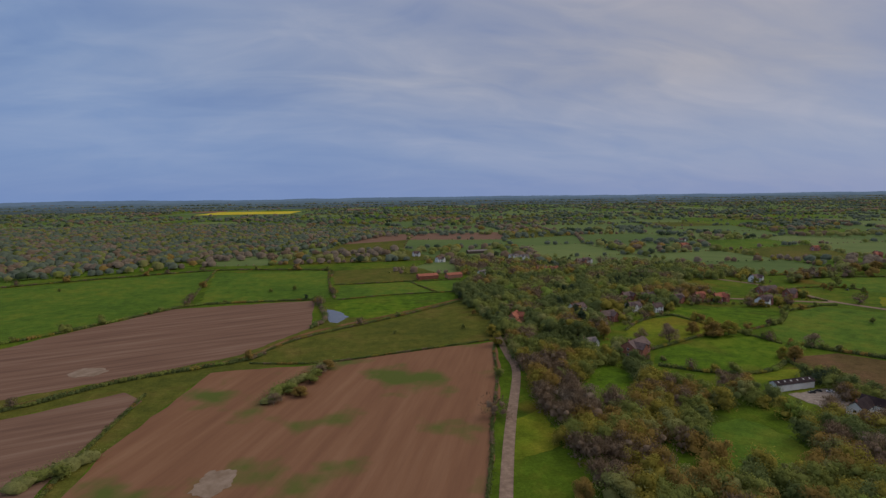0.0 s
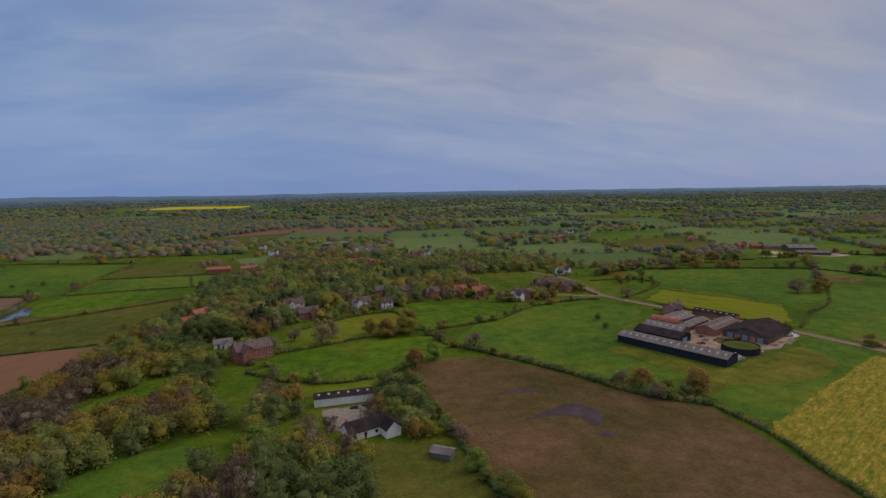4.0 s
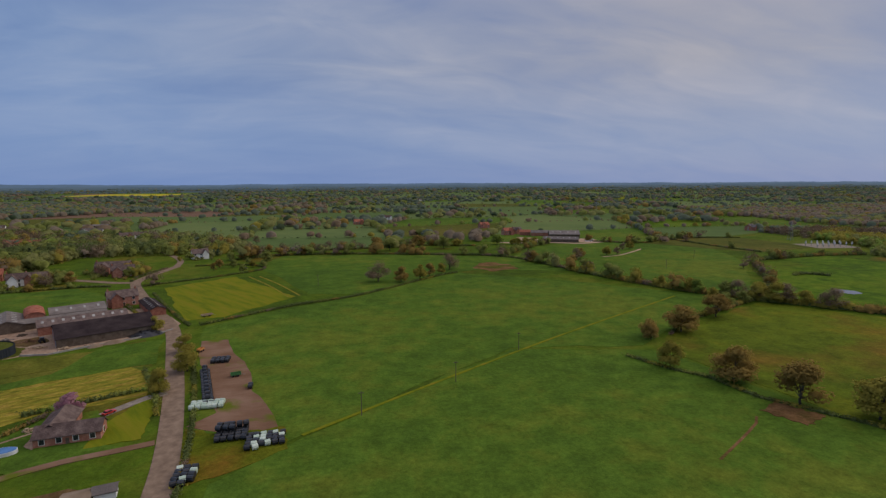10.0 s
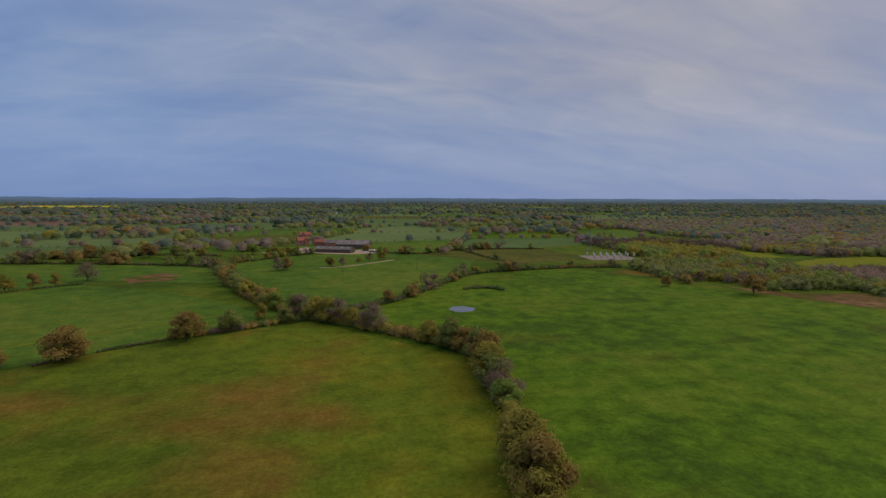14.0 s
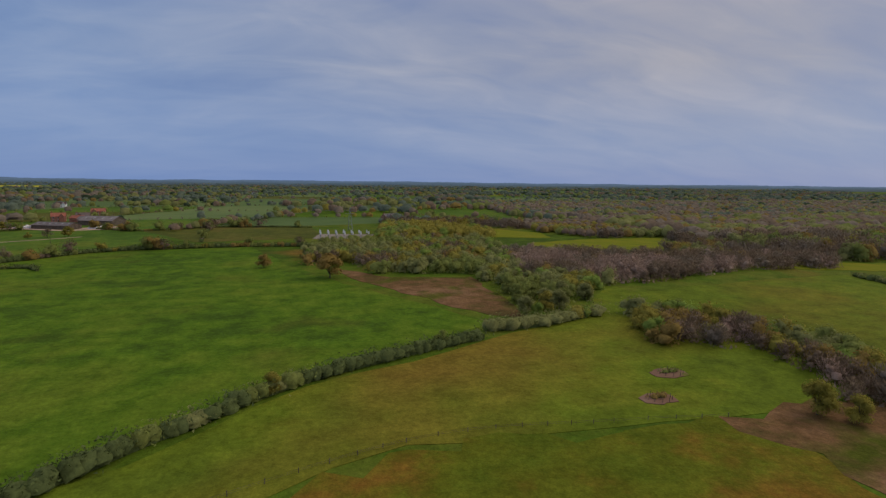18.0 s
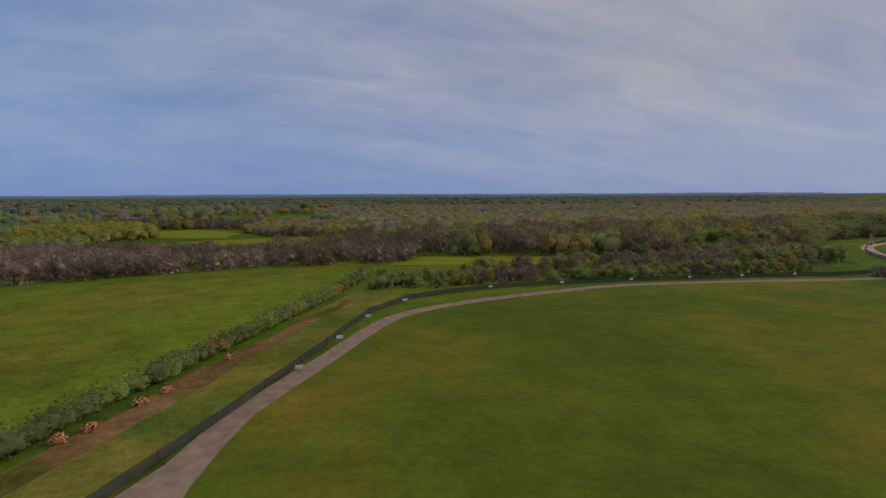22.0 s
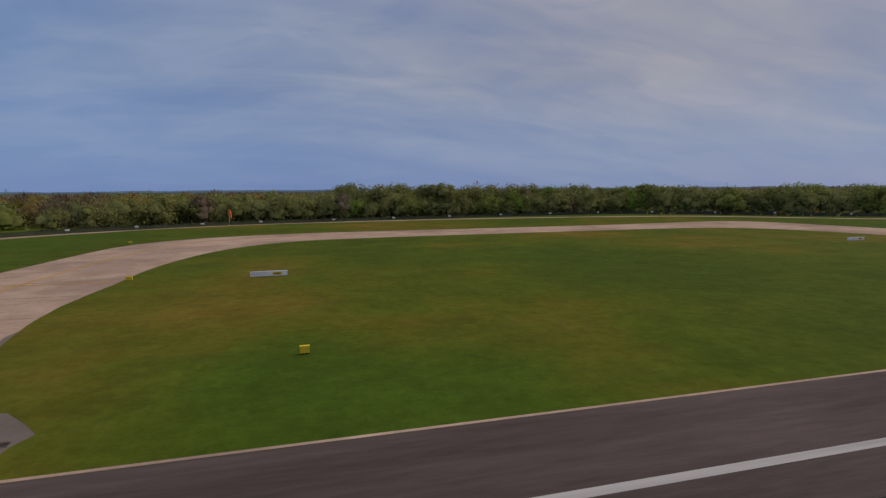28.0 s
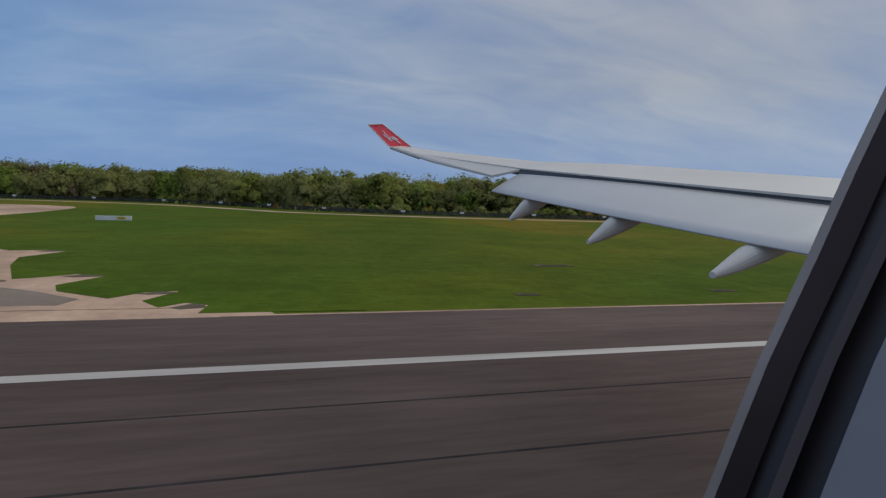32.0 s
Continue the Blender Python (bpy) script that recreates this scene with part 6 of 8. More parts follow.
barn("barn", "low shed with dark grey roof", *farm(-5, 30), 34, 18, 4.6, 7.4, FT + math.pi / 2, sheet_black, roof_dark, 0, 1, group="farm sheds")
barn("barn", "grey fibre-cement roofed shed", *farm(12.5, 36), 30, 15, 4.4, 7.0, FT + math.pi / 2, timber, roof_grey, 6, group="farm sheds")


def dutch_barn(label, x, y, L, W, eave, rise, turn, wall, roof):
    """An open-sided barn under a roof of curved sheets."""
    t = new("barn")
    at(t, x, y, 0, turn)
    tagged(t, label, "barn", "farm sheds")
    for yy in (-W / 2, W / 2):
        s = Shape()
        s.box(-L / 2, L / 2, yy - 0.1, yy + 0.1, 0, eave)
        part("wall", s, wall, t)
    for xx in (-L / 2, L / 2):
        s = Shape()
        s.prism([(-W / 2, 0), (W / 2, 0)] + [(W / 2 * math.cos(q * 0.3142), eave + rise * math.sin(q * 0.3142)) for q in range(11)], -0.1, 0.1)
        s.v = [(xx + z, py, pz) for py, pz, z in s.v]
        part("gable", s, wall, t)
    for k in range(6):
        x0, x1 = -L / 2 - 0.3 + k * (L + 0.6) / 6, -L / 2 - 0.3 + (k + 1) * (L + 0.6) / 6 - 0.03
        s = Shape()
        for q in range(10):
            w0, w1 = q * 0.31416, (q + 1) * 0.31416
            p0, p1 = (W / 2 + 0.3) * math.cos(w0), (W / 2 + 0.3) * math.cos(w1)
            z0, z1 = eave + 0.15 + rise * math.sin(w0), eave + 0.15 + rise * math.sin(w1)
            s.face([(x0, p0, z0), (x1, p0, z0), (x1, p1, z1), (x0, p1, z1)])
            s.face([(x0, p0, z0 - 0.1), (x0, p1, z1 - 0.1), (x1, p1, z1 - 0.1), (x1, p0, z0 - 0.1)])
        part("roof_sheet", s, roof, t)
    return t


dutch_barn("barn with rounded red sheet roof", *farm(25, 42), 22, 9.5, 5.2, 3.0, FT + math.pi / 2, brick, roof_red)
barn("barn", "long low grey-roofed farm shed", *farm(36, 29), 46, 9, 3.8, 5.4, FT, timber, roof_grey, 0, group="farm sheds")
barn("barn", "weathered grey shed with skylights", *farm(46, 45), 28, 17, 4.4, 7.0, FT, timber, roof_grey, 4, group="farm sheds")
barn("barn", "dark shed beside the lane with skylights", *farm(84, 30), 34, 9, 4.0, 5.8, FT + math.pi / 2, brick, roof_dark, 7, group="farm sheds")
house("red-brick farmhouse with tiled roof and chimneys", *farm(72, 60), 14, 8.5, 5.4, 8.2, FT, brick, roof_brown, chimneys=2, group="farmhouses")


def round_store(x, y, r, h):
    """A round slurry store overgrown with grass."""
    t = new("slurry_store")
    at(t, x, y)
    tagged(t, "round dark slurry store overgrown with grass", "tank")
    n = 28
    for k in range(n):
        s = Shape()
        a0, a1 = 6.2832 * k / n, 6.2832 * (k + 0.97) / n
        s.face([(r * math.cos(a0), r * math.sin(a0), 0), (r * math.cos(a1), r * math.sin(a1), 0), (r * math.cos(a1), r * math.sin(a1), h), (r * math.cos(a0), r * math.sin(a0), h)])
        s.face([(0.97 * r * math.cos(a1), 0.97 * r * math.sin(a1), 0), (0.97 * r * math.cos(a0), 0.97 * r * math.sin(a0), 0), (0.97 * r * math.cos(a0), 0.97 * r * math.sin(a0), h), (0.97 * r * math.cos(a1), 0.97 * r * math.sin(a1), h)])
        s.face([(r * math.cos(a0), r * math.sin(a0), h), (r * math.cos(a1), r * math.sin(a1), h), (0.97 * r * math.cos(a1), 0.97 * r * math.sin(a1), h), (0.97 * r * math.cos(a0), 0.97 * r * math.sin(a0), h)])
        part("panel", s, sheet_black, t)
    s = Shape()
    s.prism([(0.96 * r * math.cos(6.2832 * k / 40), 0.96 * r * math.sin(6.2832 * k / 40)) for k in range(40)], 0.0, h - 0.5)
    part("crust", s, grass_olive, t, "grassy crust")
    return t


round_store(*farm(4, -20), 11.5, 4.4)


def wall_run(pts, h, mat, label):
    return thing("yard_wall", label, "wall", shape=ribbon(pts, 0.4, -0.1, h, 8), mats=mat)


wall_run([(532, 266), (541, 270)], 2.2, pale_stone, "pale block wall beside the slurry store")
wall_run([(568, 280.6), (580, 279.4), (590, 286.4), (614, 299.4), (627, 312)], 0.8, pale_stone, "low stone edge of the farmyard")
for k, (a, b, w, d, h, m) in enumerate(((70, -28, 18, 13, 2.6, wrap_black), (54, -34, 12, 5, 1.6, dry_mud), (46, -35, 7, 5, 1.4, dry_mud), (-12, -12, 14, 9, 1.5, dry_mud), (-10, -24, 8, 5, 1.5, pale_stone))):
    s = Shape()
    rings = 5
    for i in range(rings):
        f0, f1 = 1 - i / rings, 1 - (i + 1) / rings
        z0, z1 = h * math.sin(i / rings * 1.57), h * math.sin((i + 1) / rings * 1.57)
        for j in range(14):
            t0, t1 = 6.2832 * j / 14, 6.2832 * (j + 1) / 14
            s.face([(w / 2 * f0 * math.cos(t0), d / 2 * f0 * math.sin(t0), z0), (w / 2 * f0 * math.cos(t1), d / 2 * f0 * math.sin(t1), z0), (w / 2 * f1 * math.cos(t1), d / 2 * f1 * math.sin(t1), z1), (w / 2 * f1 * math.cos(t0), d / 2 * f1 * math.sin(t0), z1)])
    x, y = farm(a, b)
    thing("silage_heap" if m is wrap_black else "feed_heap", "silage heap under black sheeting" if m is wrap_black else "pale heap of feed in the farmyard", "heap", "yard heaps", x=x, y=y, turn=FT, shape=s, mats=m)

def tractor(label, x, y, turn, paint):
    """A farm tractor: bonnet, cab, roof and four wheels."""
    t = new("tractor")
    at(t, x, y, 0.15, turn)
    tagged(t, label, "tractor", "tractors")
    s = Shape()
    s.box(0.2, 2.6, -0.5, 0.5, 0.9, 1.75)
    part("bonnet", s, paint, t)
    s = Shape()
    s.box(-1.2, 0.3, -0.8, 0.8, 1.2, 2.7)
    part("cab", s, glass_dark, t, "dark glazed cab")
    s = Shape()
    s.box(-1.3, 0.4, -0.9, 0.9, 2.7, 2.9)
    part("roof", s, paint, t)
    for xx, r, w in ((-0.8, 0.95, 0.55), (1.9, 0.62, 0.4)):
        for yy in (-0.95, 0.95):
            s = Shape()
            s.tube((xx, yy - w / 2, r), (xx, yy + w / 2, r), r, r, 14, cap=True)
            part("wheel", s, seam, t)


def pile(name, label, x, y, w, d, h, mat, seed, n=40, turn=0.0):
    """A loose pile of broken pieces."""
    r, s = random.Random(seed), Shape()
    for _ in range(n):
        u, v = r.gauss(0, 0.24), r.gauss(0, 0.24)
        top = h * max(0.15, 1 - 2.2 * math.hypot(u, v))
        e, q = r.uniform(0.25, 0.75), r.uniform(0, 3.1)
        c, z = (u * w, v * d), r.uniform(0, top)
        s.prism([(c[0] + e * math.cos(q + a) * k, c[1] + e * math.sin(q + a) * k) for a, k in ((0, 1), (1.5, r.uniform(.5, 1)), (3.1, 1), (4.6, r.uniform(.5, 1)))], z, z + r.uniform(0.2, 0.7))
    return thing(name, label, "pile", "yard piles", x=x, y=y, z=0.1, turn=turn, shape=s, mats=mat)


tractor("red tractor parked in the farmyard", *farm(-10.5, -5), 0.9, red_paint)
tractor("dark tractor parked beside the cattle shed", *farm(26, -10), 2.2, dark_paint)
for k, (a, b, w, d, h, m, lb) in enumerate(((-8, 2, 7, 5, 1.6, timber, "heap of old timber and scrap"), (2, 4, 6, 4, 1.4, dirt, "heap of brown earth and rubble"), (24, -20, 8, 4, 1.2, timber_pale, "stack of pale boards and pallets"), (34, -31, 7, 4, 1.3, timber_pale, "pile of pale timber by the yard wall"),
                                            (21, -4, 6, 5, 1.8, dirt, "heap of muck in the farmyard"), (-14, -14, 5, 4, 1.2, pale_stone, "pile of broken concrete"), (46, -33, 8, 3, 1.0, yard_earth, "low spoil heap at the yard edge"), (12, 6, 5, 3, 1.3, roof_grey, "stack of old roof sheets"), (18, 12, 4, 3, 1.2, timber, "stack of fence posts"))):
    x, y = farm(a, b)
    pile("scrap_pile", lb, x, y, w, d, h, m, 300 + k)
for k, (x, y, w, d, h, m, lb) in enumerate(((596, 168, 5, 4, 1.2, pool_blue, "blue crates and scrap in the stable yard"), (576, 163, 6, 4, 1.3, timber, "old timber beside the stables"), (571, 158, 5, 4, 1.2, steel, "scrap metal beside the machinery shed"), (600, 160, 4, 3, 1.0, timber_pale, "pale planks in the stable yard"), (612, 192, 3, 3, 1.2, timber_pale, "garden furniture on the patio"))):
    pile("scrap_pile", lb, x, y, w, d, h, m, 340 + k, 26)
wall_run([farm(-19, -22.5), farm(-8, -22)], 2.4, pale_stone, "pale concrete wall at the end of the long barn")
wall_run([farm(-19, -6), farm(-12, 6)], 1.8, pale_stone, "pale concrete yard wall")
field("grass_patch", "weedy grass round the slurry store", [farm(-8, -30), farm(4, -35), farm(17, -28), farm(19, -15), farm(15, -10), farm(6, -7), farm(-4, -10), farm(-9, -18)], grass_olive, 0.8, z=0.19)
field("mud_patch", "dark wet mud in the farmyard", [farm(14, 2), farm(26, 4), farm(29, -10), farm(20, -14), farm(10, -4)], mud, 1, z=0.188)

# bungalow, stables and cottages
house("brick bungalow with dark tiled roof", 628, 184, 14.5, 6.6, 2.5, 4.4, 0.12, brick, roof_brown, (-4.4, 6.5, 14, 7, 2.5, 4.6, math.pi / 2), 0, 1, "bungalows")
barn("shed", "open-fronted grey-roofed machinery shed", 591, 150, 28, 12, 4.0, 5.6, 0.12, timber, roof_grey, 0, open_side=True, category="shed")
barn("stable_block", "low pale stable block with grey roof", 595, 174, 17, 5, 2.6, 3.6, 0.5, render_white, roof_grey, 0, category="stable")
barn("stable_block", "low stable wing with grey roof", 587, 166, 14, 5, 2.6, 3.6, 0.5 + math.pi / 2, pale_stone, roof_grey, 0, category="stable")
barn("shed", "small pale garden shed", 651, 146, 5, 4, 2.2, 3.2, 0.2, render_white, roof_grey, category="shed", ridges=False)
barn("shed", "small tan field shelter", 645, 144, 6, 5, 2.0, 2.6, 0.2, dry_mud, dry_mud, category="shed", ridges=False)
barn("cottage_row", "long white cottage range with dark roof", 291, 270, 30, 6.5, 4.6, 6.4, 0.03, render_white, roof_dark, 6, category="cottage", ridges=False)
house("white cottage with grey slate roof", 297, 230, 13, 7, 3.4, 6.2, 0.35, render_white, roof_dark, (9, -3, 11, 6, 3.4, 6.0, math.pi / 2), 1, 1, "cottages")
barn("shed", "blue-grey tin field shed", 328, 202, 9, 6, 2.6, 3.6, -0.6, steel, roof_grey, category="shed", ridges=False)
for x, y, L, W, e, r, t, wl_, rf, lb in (
        (236, 360, 19, 10, 6.6, 9.8, 0.5, brick, roof_brown, "large red-brick Victorian house"), (213, 392, 10, 6, 3.0, 5.0, 0.2, render_white, roof_grey, "low white outbuilding house"),
        (181, 483, 13, 8, 5.0, 8.0, 0.9, brick, roof_red, "red-brick house among trees"), (258, 500, 14, 9, 5.6, 8.6, 0.3, render_white, roof_brown, "white house among trees"),
        (320, 493, 13, 8, 4.8, 7.8, 0.2, render_white, roof_brown, "white cottage with brown roof"), (345, 545, 12, 8, 4.8, 7.6, 0.3, brick, roof_brown, "brick village house among trees"),
        (366, 536, 14, 8, 4.8, 7.8, 0.1, brick, roof_brown, "brick village house with tiled roof"), (424, 520, 11, 8, 5.0, 8.0, 0.2, brick, roof_red, "brick house beside the village green"), (172, 462, 10, 7, 4.0, 6.5, 0.4, brick, roof_red, "small brick cottage among trees"), (271, 463, 14, 8, 5.0, 8.0, 0.25, brick, roof_brown, "brick house with a white garden room"), (342, 484, 9, 7, 4.6, 7.4, 0.2, render_white, roof_brown, "small white village house"), (356, 768, 12, 8, 4.6, 7.4, 0.2, brick, roof_red, "pink-red house beyond the trees"), (394, 519, 11, 8, 4.8, 7.6, 0.3, brick, roof_brown, "brick village house under dark conifers"), (441, 509, 13, 8, 5.0, 8.0, 0.2, brick, roof_red, "brick house with red roof"),
        (474, 481, 13, 8, 5.0, 8.0, 0.4, render_white, roof_brown, "white-gabled house beside the green"), (484, 486, 12, 8, 4.8, 7.6, 0.2, brick, roof_brown, "brick house beside the lane"),
        (526, 528, 22, 9, 5.4, 8.4, 0.1, brick, roof_brown, "long red-brick terrace beside the lane"), (540, 508, 14, 8, 5.0, 7.8, 0.3, brick, roof_brown, "red-brick corner house by the junction"), (583, 606, 13, 8, 5.0, 8.2, 0.4, render_white, roof_brown, "white farmhouse by the lane"),
        (334, 765, 15, 9, 5.2, 8.2, 0.2, brick, roof_red, "pink-red house above the trees"), (209, 940, 12, 8, 5.0, 8.0, 0.5, render_white, roof_brown, "white house in the distance"),
        (439, 838, 14, 8, 4.8, 7.8, 0.3, brick, roof_brown, "brick house along the far lane"), (455, 846, 12, 8, 4.8, 7.8, 0.3, render_white, roof_brown, "white house along the far lane"),
        (370, 926, 13, 8, 4.8, 7.8, 0.1, render_white, roof_grey, "white house with grey roof"), (234, 758, 12, 8, 5.0, 8.0, 0.6, render_white, roof_grey, "white house near red barns"),
        (183, 1041, 11, 8, 5.0, 8.0, 0.2, render_white, roof_brown, "white house far off"), (354, 940, 14, 8, 4.8, 7.6, 0.1, render_white, roof_grey, "white cottage row far off"),
        (783, 1013, 14, 9, 4.8, 7.8, 0.2, brick, roof_red, "brick farmhouse far off"), (853, 1113, 12, 8, 5.0, 8.0, 0.2, render_white, roof_brown, "white house far off"),
        (987, 752, 12, 8, 5.6, 8.6, 0.3, brick, roof_red, "tall red-brick farmhouse far off"), (1008, 768, 12, 8, 5.0, 8.0, 0.3, brick, roof_brown, "brick farm cottage with brown roof"),
        (990, 876, 14, 9, 5.0, 8.0, 0.2, brick, roof_red, "red-roofed house among trees"), (1832, 607, 13, 9, 7.0, 10.5, 0.2, render_white, roof_grey, "white house among woods"),
        (1108, 2078, 14, 9, 6.0, 9.0, 0.2, render_white, roof_brown, "white house far off"), (1394, 716, 14, 9, 5.0, 8.0, 0.5, brick, roof_grey, "grey-roofed house among woods")):
    house(lb, x, y, L, W, e, r, t, wl_, rf)
barn("barn", "red-painted steel barn with red roof", 150, 765, 30, 16, 5, 7.5, 0.1, roof_red, roof_red, group="red barns")
barn("barn", "red-brick barn with red roof", 190, 762, 24, 12, 5, 7.5, 0.2, brick, roof_red, group="red barns")
barn("barn", "grey sheds far off", 318, 1053, 50, 16, 5, 7, 0.05, timber, roof_grey, group="far sheds")
barn("barn", "long low cattle shed with pale grey roof", 1025, 648, 46, 17, 4, 6.8, -0.45, timber, roof_grey, 6, group="far farm sheds")
barn("barn", "wide cattle shed with pale brown-grey roof", 1053, 696, 42, 24, 5.5, 10, -0.35, timber, roof_grey, 4, group="far farm sheds")
barn("barn", "grey-roofed barn with brick walls", 1030, 728, 26, 12, 5, 8, -0.35, brick, roof_grey, group="far farm sheds")
barn("barn", "brick barn with red clay roof", 1012, 742, 16, 10, 5, 8, -0.35, brick, roof_red, group="far farm sheds")
for x, y, l, h in ((985, 662, 10, 2.2), (996, 654, 8, 2.6), (992, 668, 7, 3.0), (1062, 640, 9, 2.4), (1070, 650, 8, 2.6)):
    s = Shape()
    gable(s, l, 5, h * 0.6, h)
    clamp = thing("silage_clamp", "heap of feed under pale plastic sheet", "silage", "silage clamps", shape=s, mats=render_white)
    at(clamp, x, y, 0, -0.4)

for k in range(9):
    tree("spring", 950 + 4 * k, 634 + 4 * (k % 2), 7 + k % 3, "trees before the far farm", wide=1.2)
for x, y, h in ((1014, 514, 10), (1026, 512, 9), (1044, 542, 6), (1056, 549, 9), (1070, 556, 10)):
    tree("bare" if h % 2 else "spring", x, y, h, "trees along the pale track", wide=1.3)
# ---- loose things ----
bale_meshes = {}


def bale(x, y, z, m, label, r=0.92, l=1.6, turn=0.0):
    if m.name not in bale_meshes:
        s = Shape()
        s.tube((-l / 2, 0, r), (l / 2, 0, r), r, r, 10, cap=True)
        s.tube((-l / 2 - 0.1, 0, r), (-l / 2, 0, r), r * 0.8, r, 10)
        s.tube((l / 2, 0, r), (l / 2 + 0.1, 0, r), r, r * 0.8, 10, cap=True)
        bale_meshes[m.name] = s.mesh("bale", m)
    thing("silage_bale", label, "bale", "silage bales", x=x, y=y, z=z, turn=turn, shape=bale_meshes[m.name])


rng = random.Random(4)
for k in range(20):
    u = k / 19
    for j in range(2):
        bale(657 + 8 * u + j * 1.95, 236 - 36 * u + rng.uniform(-.3, .3), 0.1, wrap_black, "black wrapped silage bale in a row", turn=rng.uniform(-.3, .3))
    if k % 2 == 0:
        bale(658 + 8 * u, 236 - 36 * u, 1.8, wrap_black, "black wrapped silage bale on a stack", turn=rng.uniform(-.3, .3))
for k in range(18):
    bale(661 + (k % 6) * 1.95 + rng.uniform(-.2, .2), 201 - (k // 6) * 2.0, 0.1, wrap_green, "pale green wrapped silage bale", turn=rng.uniform(-.3, .3))
for k in range(28):
    z = 0.1 if k < 20 else 1.85
    bale(674 + (k % 5) * 2.0 + rng.uniform(-.2, .2), 176 - (k // 5 % 4) * 2.1, z, wrap_black, "black wrapped silage bale in a heap", turn=rng.uniform(-.3, .3))
for k in range(26):
    bale(684 + (k % 6) * 2.0 + rng.uniform(-.3, .3), 170 - (k // 6) * 2.0, 0.1, wrap_green if rng.random() < 0.35 else wrap_black, "wrapped silage bale in a mixed heap", turn=rng.uniform(-.4, .4))
for k in range(14):
    bale(667 + (k % 3) * 2.0, 154 - (k // 3) * 2.0, 0.1, wrap_black if k % 5 else wrap_green, "wrapped silage bale by the lane", turn=rng.uniform(-.4, .4))
for k in range(12):
    bale(659 + (k % 4) * 2.0, 252 - (k // 4) * 2.1, 0.1, wrap_black, "black wrapped silage bale by the hedge", turn=rng.uniform(-.4, .4))
bale(679, 213, 0.1, wrap_black, "single black silage bale")
bale(679, 215.2, 0.1, wrap_black, "single black silage bale")


def vehicle(name, label, x, y, turn, L, W, H, mat, box_body=False):
    v = new(name)
    at(v, x, y, 0.0, turn)
    tagged(v, label, "vehicle")
    s = Shape()
    prof = [(-L / 2, 0.45), (L / 2, 0.45), (L / 2, 0.9), (L * 0.30, 1.0 if not box_body else H), (-L * 0.42, 1.0 if not box_body else H), (-L / 2, 0.95)]
    if box_body:
        prof = [(-L / 2, 0.5), (L / 2, 0.5), (L / 2, 1.3), (L * 0.40, 1.9), (L * 0.46, H * 0.85), (L * 0.40, H), (-L / 2 + 0.2, H), (-L / 2, H - 0.3)]
    n = len(prof)
    for w in (-W / 2, W / 2):
        ring = [(px, w, pz) for px, pz in prof]
        s.face(ring if w < 0 else ring[::-1])
    for i in range(n):
        j = (i + 1) % n
        (ax, az), (bx, bz) = prof[i], prof[j]
        s.face([(ax, W / 2, az), (bx, W / 2, bz), (bx, -W / 2, bz), (ax, -W / 2, az)])
    part("body", s, mat, v)
    if not box_body:
        s = Shape()
        c = [(-L * 0.40, 0.98), (L * 0.22, 0.98), (L * 0.08, H), (-L * 0.30, H)]
        for w in (-W * 0.42, W * 0.42):
            ring = [(px, w, pz) for px, pz in c]
            s.face(ring if w < 0 else ring[::-1])
        for i in range(4):
            (ax, az), (bx, bz) = c[i], c[(i + 1) % 4]
            s.face([(ax, W * 0.42, az), (bx, W * 0.42, bz), (bx, -W * 0.42, bz), (ax, -W * 0.42, az)])
        part("cabin", s, glass_dark, v, "dark glazed cabin")
        s = Shape()
        s.box(-L * 0.30, L * 0.08, -W * 0.41, W * 0.41, H - 0.03, H + 0.04)
        part("roof", s, mat, v)
    else:
        for xx in (-L * 0.2, L * 0.12):
            s = Shape()
            s.box(xx - 0.5, xx + 0.5, -W / 2 - 0.04, -W / 2 + 0.02, H * 0.5, H * 0.72)
            part("window", s, glass_dark, v)
    for xx in (-L * 0.31, L * 0.31):
        for w in (-W / 2 + 0.1, W / 2 - 0.1):
            s = Shape()
            s.tube((xx, w - 0.12, 0.36), (xx, w + 0.12, 0.36), 0.36, 0.36, 12, cap=True)
            part("wheel", s, seam, v)
    return v


vehicle("motorhome", "white motorhome parked on the drive", 610, 165, 0.5, 7.2, 2.4, 3.1, white_paint, True)
vehicle("car", "red car parked beside the bungalow", 633, 201, 0.9, 4.3, 1.8, 1.5, red_paint)
for x, y, m, lb in ((296, 260, dark_paint, "dark parked car in the cottage yard"), (302, 261, dark_paint, "dark parked car by the cottages"), (308, 258, white_paint, "white parked car in the cottage yard"), (320, 262, white_paint, "white parked car by the hedge"),
                    (235, 379, white_paint, "white parked car beside the brick house"), (229, 381, dark_paint, "dark parked car beside the brick house"), (607, 157, dark_paint, "dark parked car on the drive"), (640, 520, dark_paint, "dark parked car in a paddock")):
    vehicle("car", lb, x, y, rng.uniform(0, 3), 4.3, 1.8, 1.5, m)


def pool(x, y):
    p = new("pool")
    at(p, x, y, 0, 0.15)
    tagged(p, "oval garden pool with blue cover", "pool")
    ring = [(4.2 * math.cos(6.2832 * k / 28), 2.4 * math.sin(6.2832 * k / 28)) for k in range(28)]
    s = Shape()
    s.prism(ring, 0, 1.3)
    part("wall", s, white_paint, p, "pale pool wall")
    s = Shape()
    s.prism([(a * 0.95, b * 0.93) for a, b in ring], 1.0, 1.36)
    part("cover", s, pool_blue, p, "blue cover")


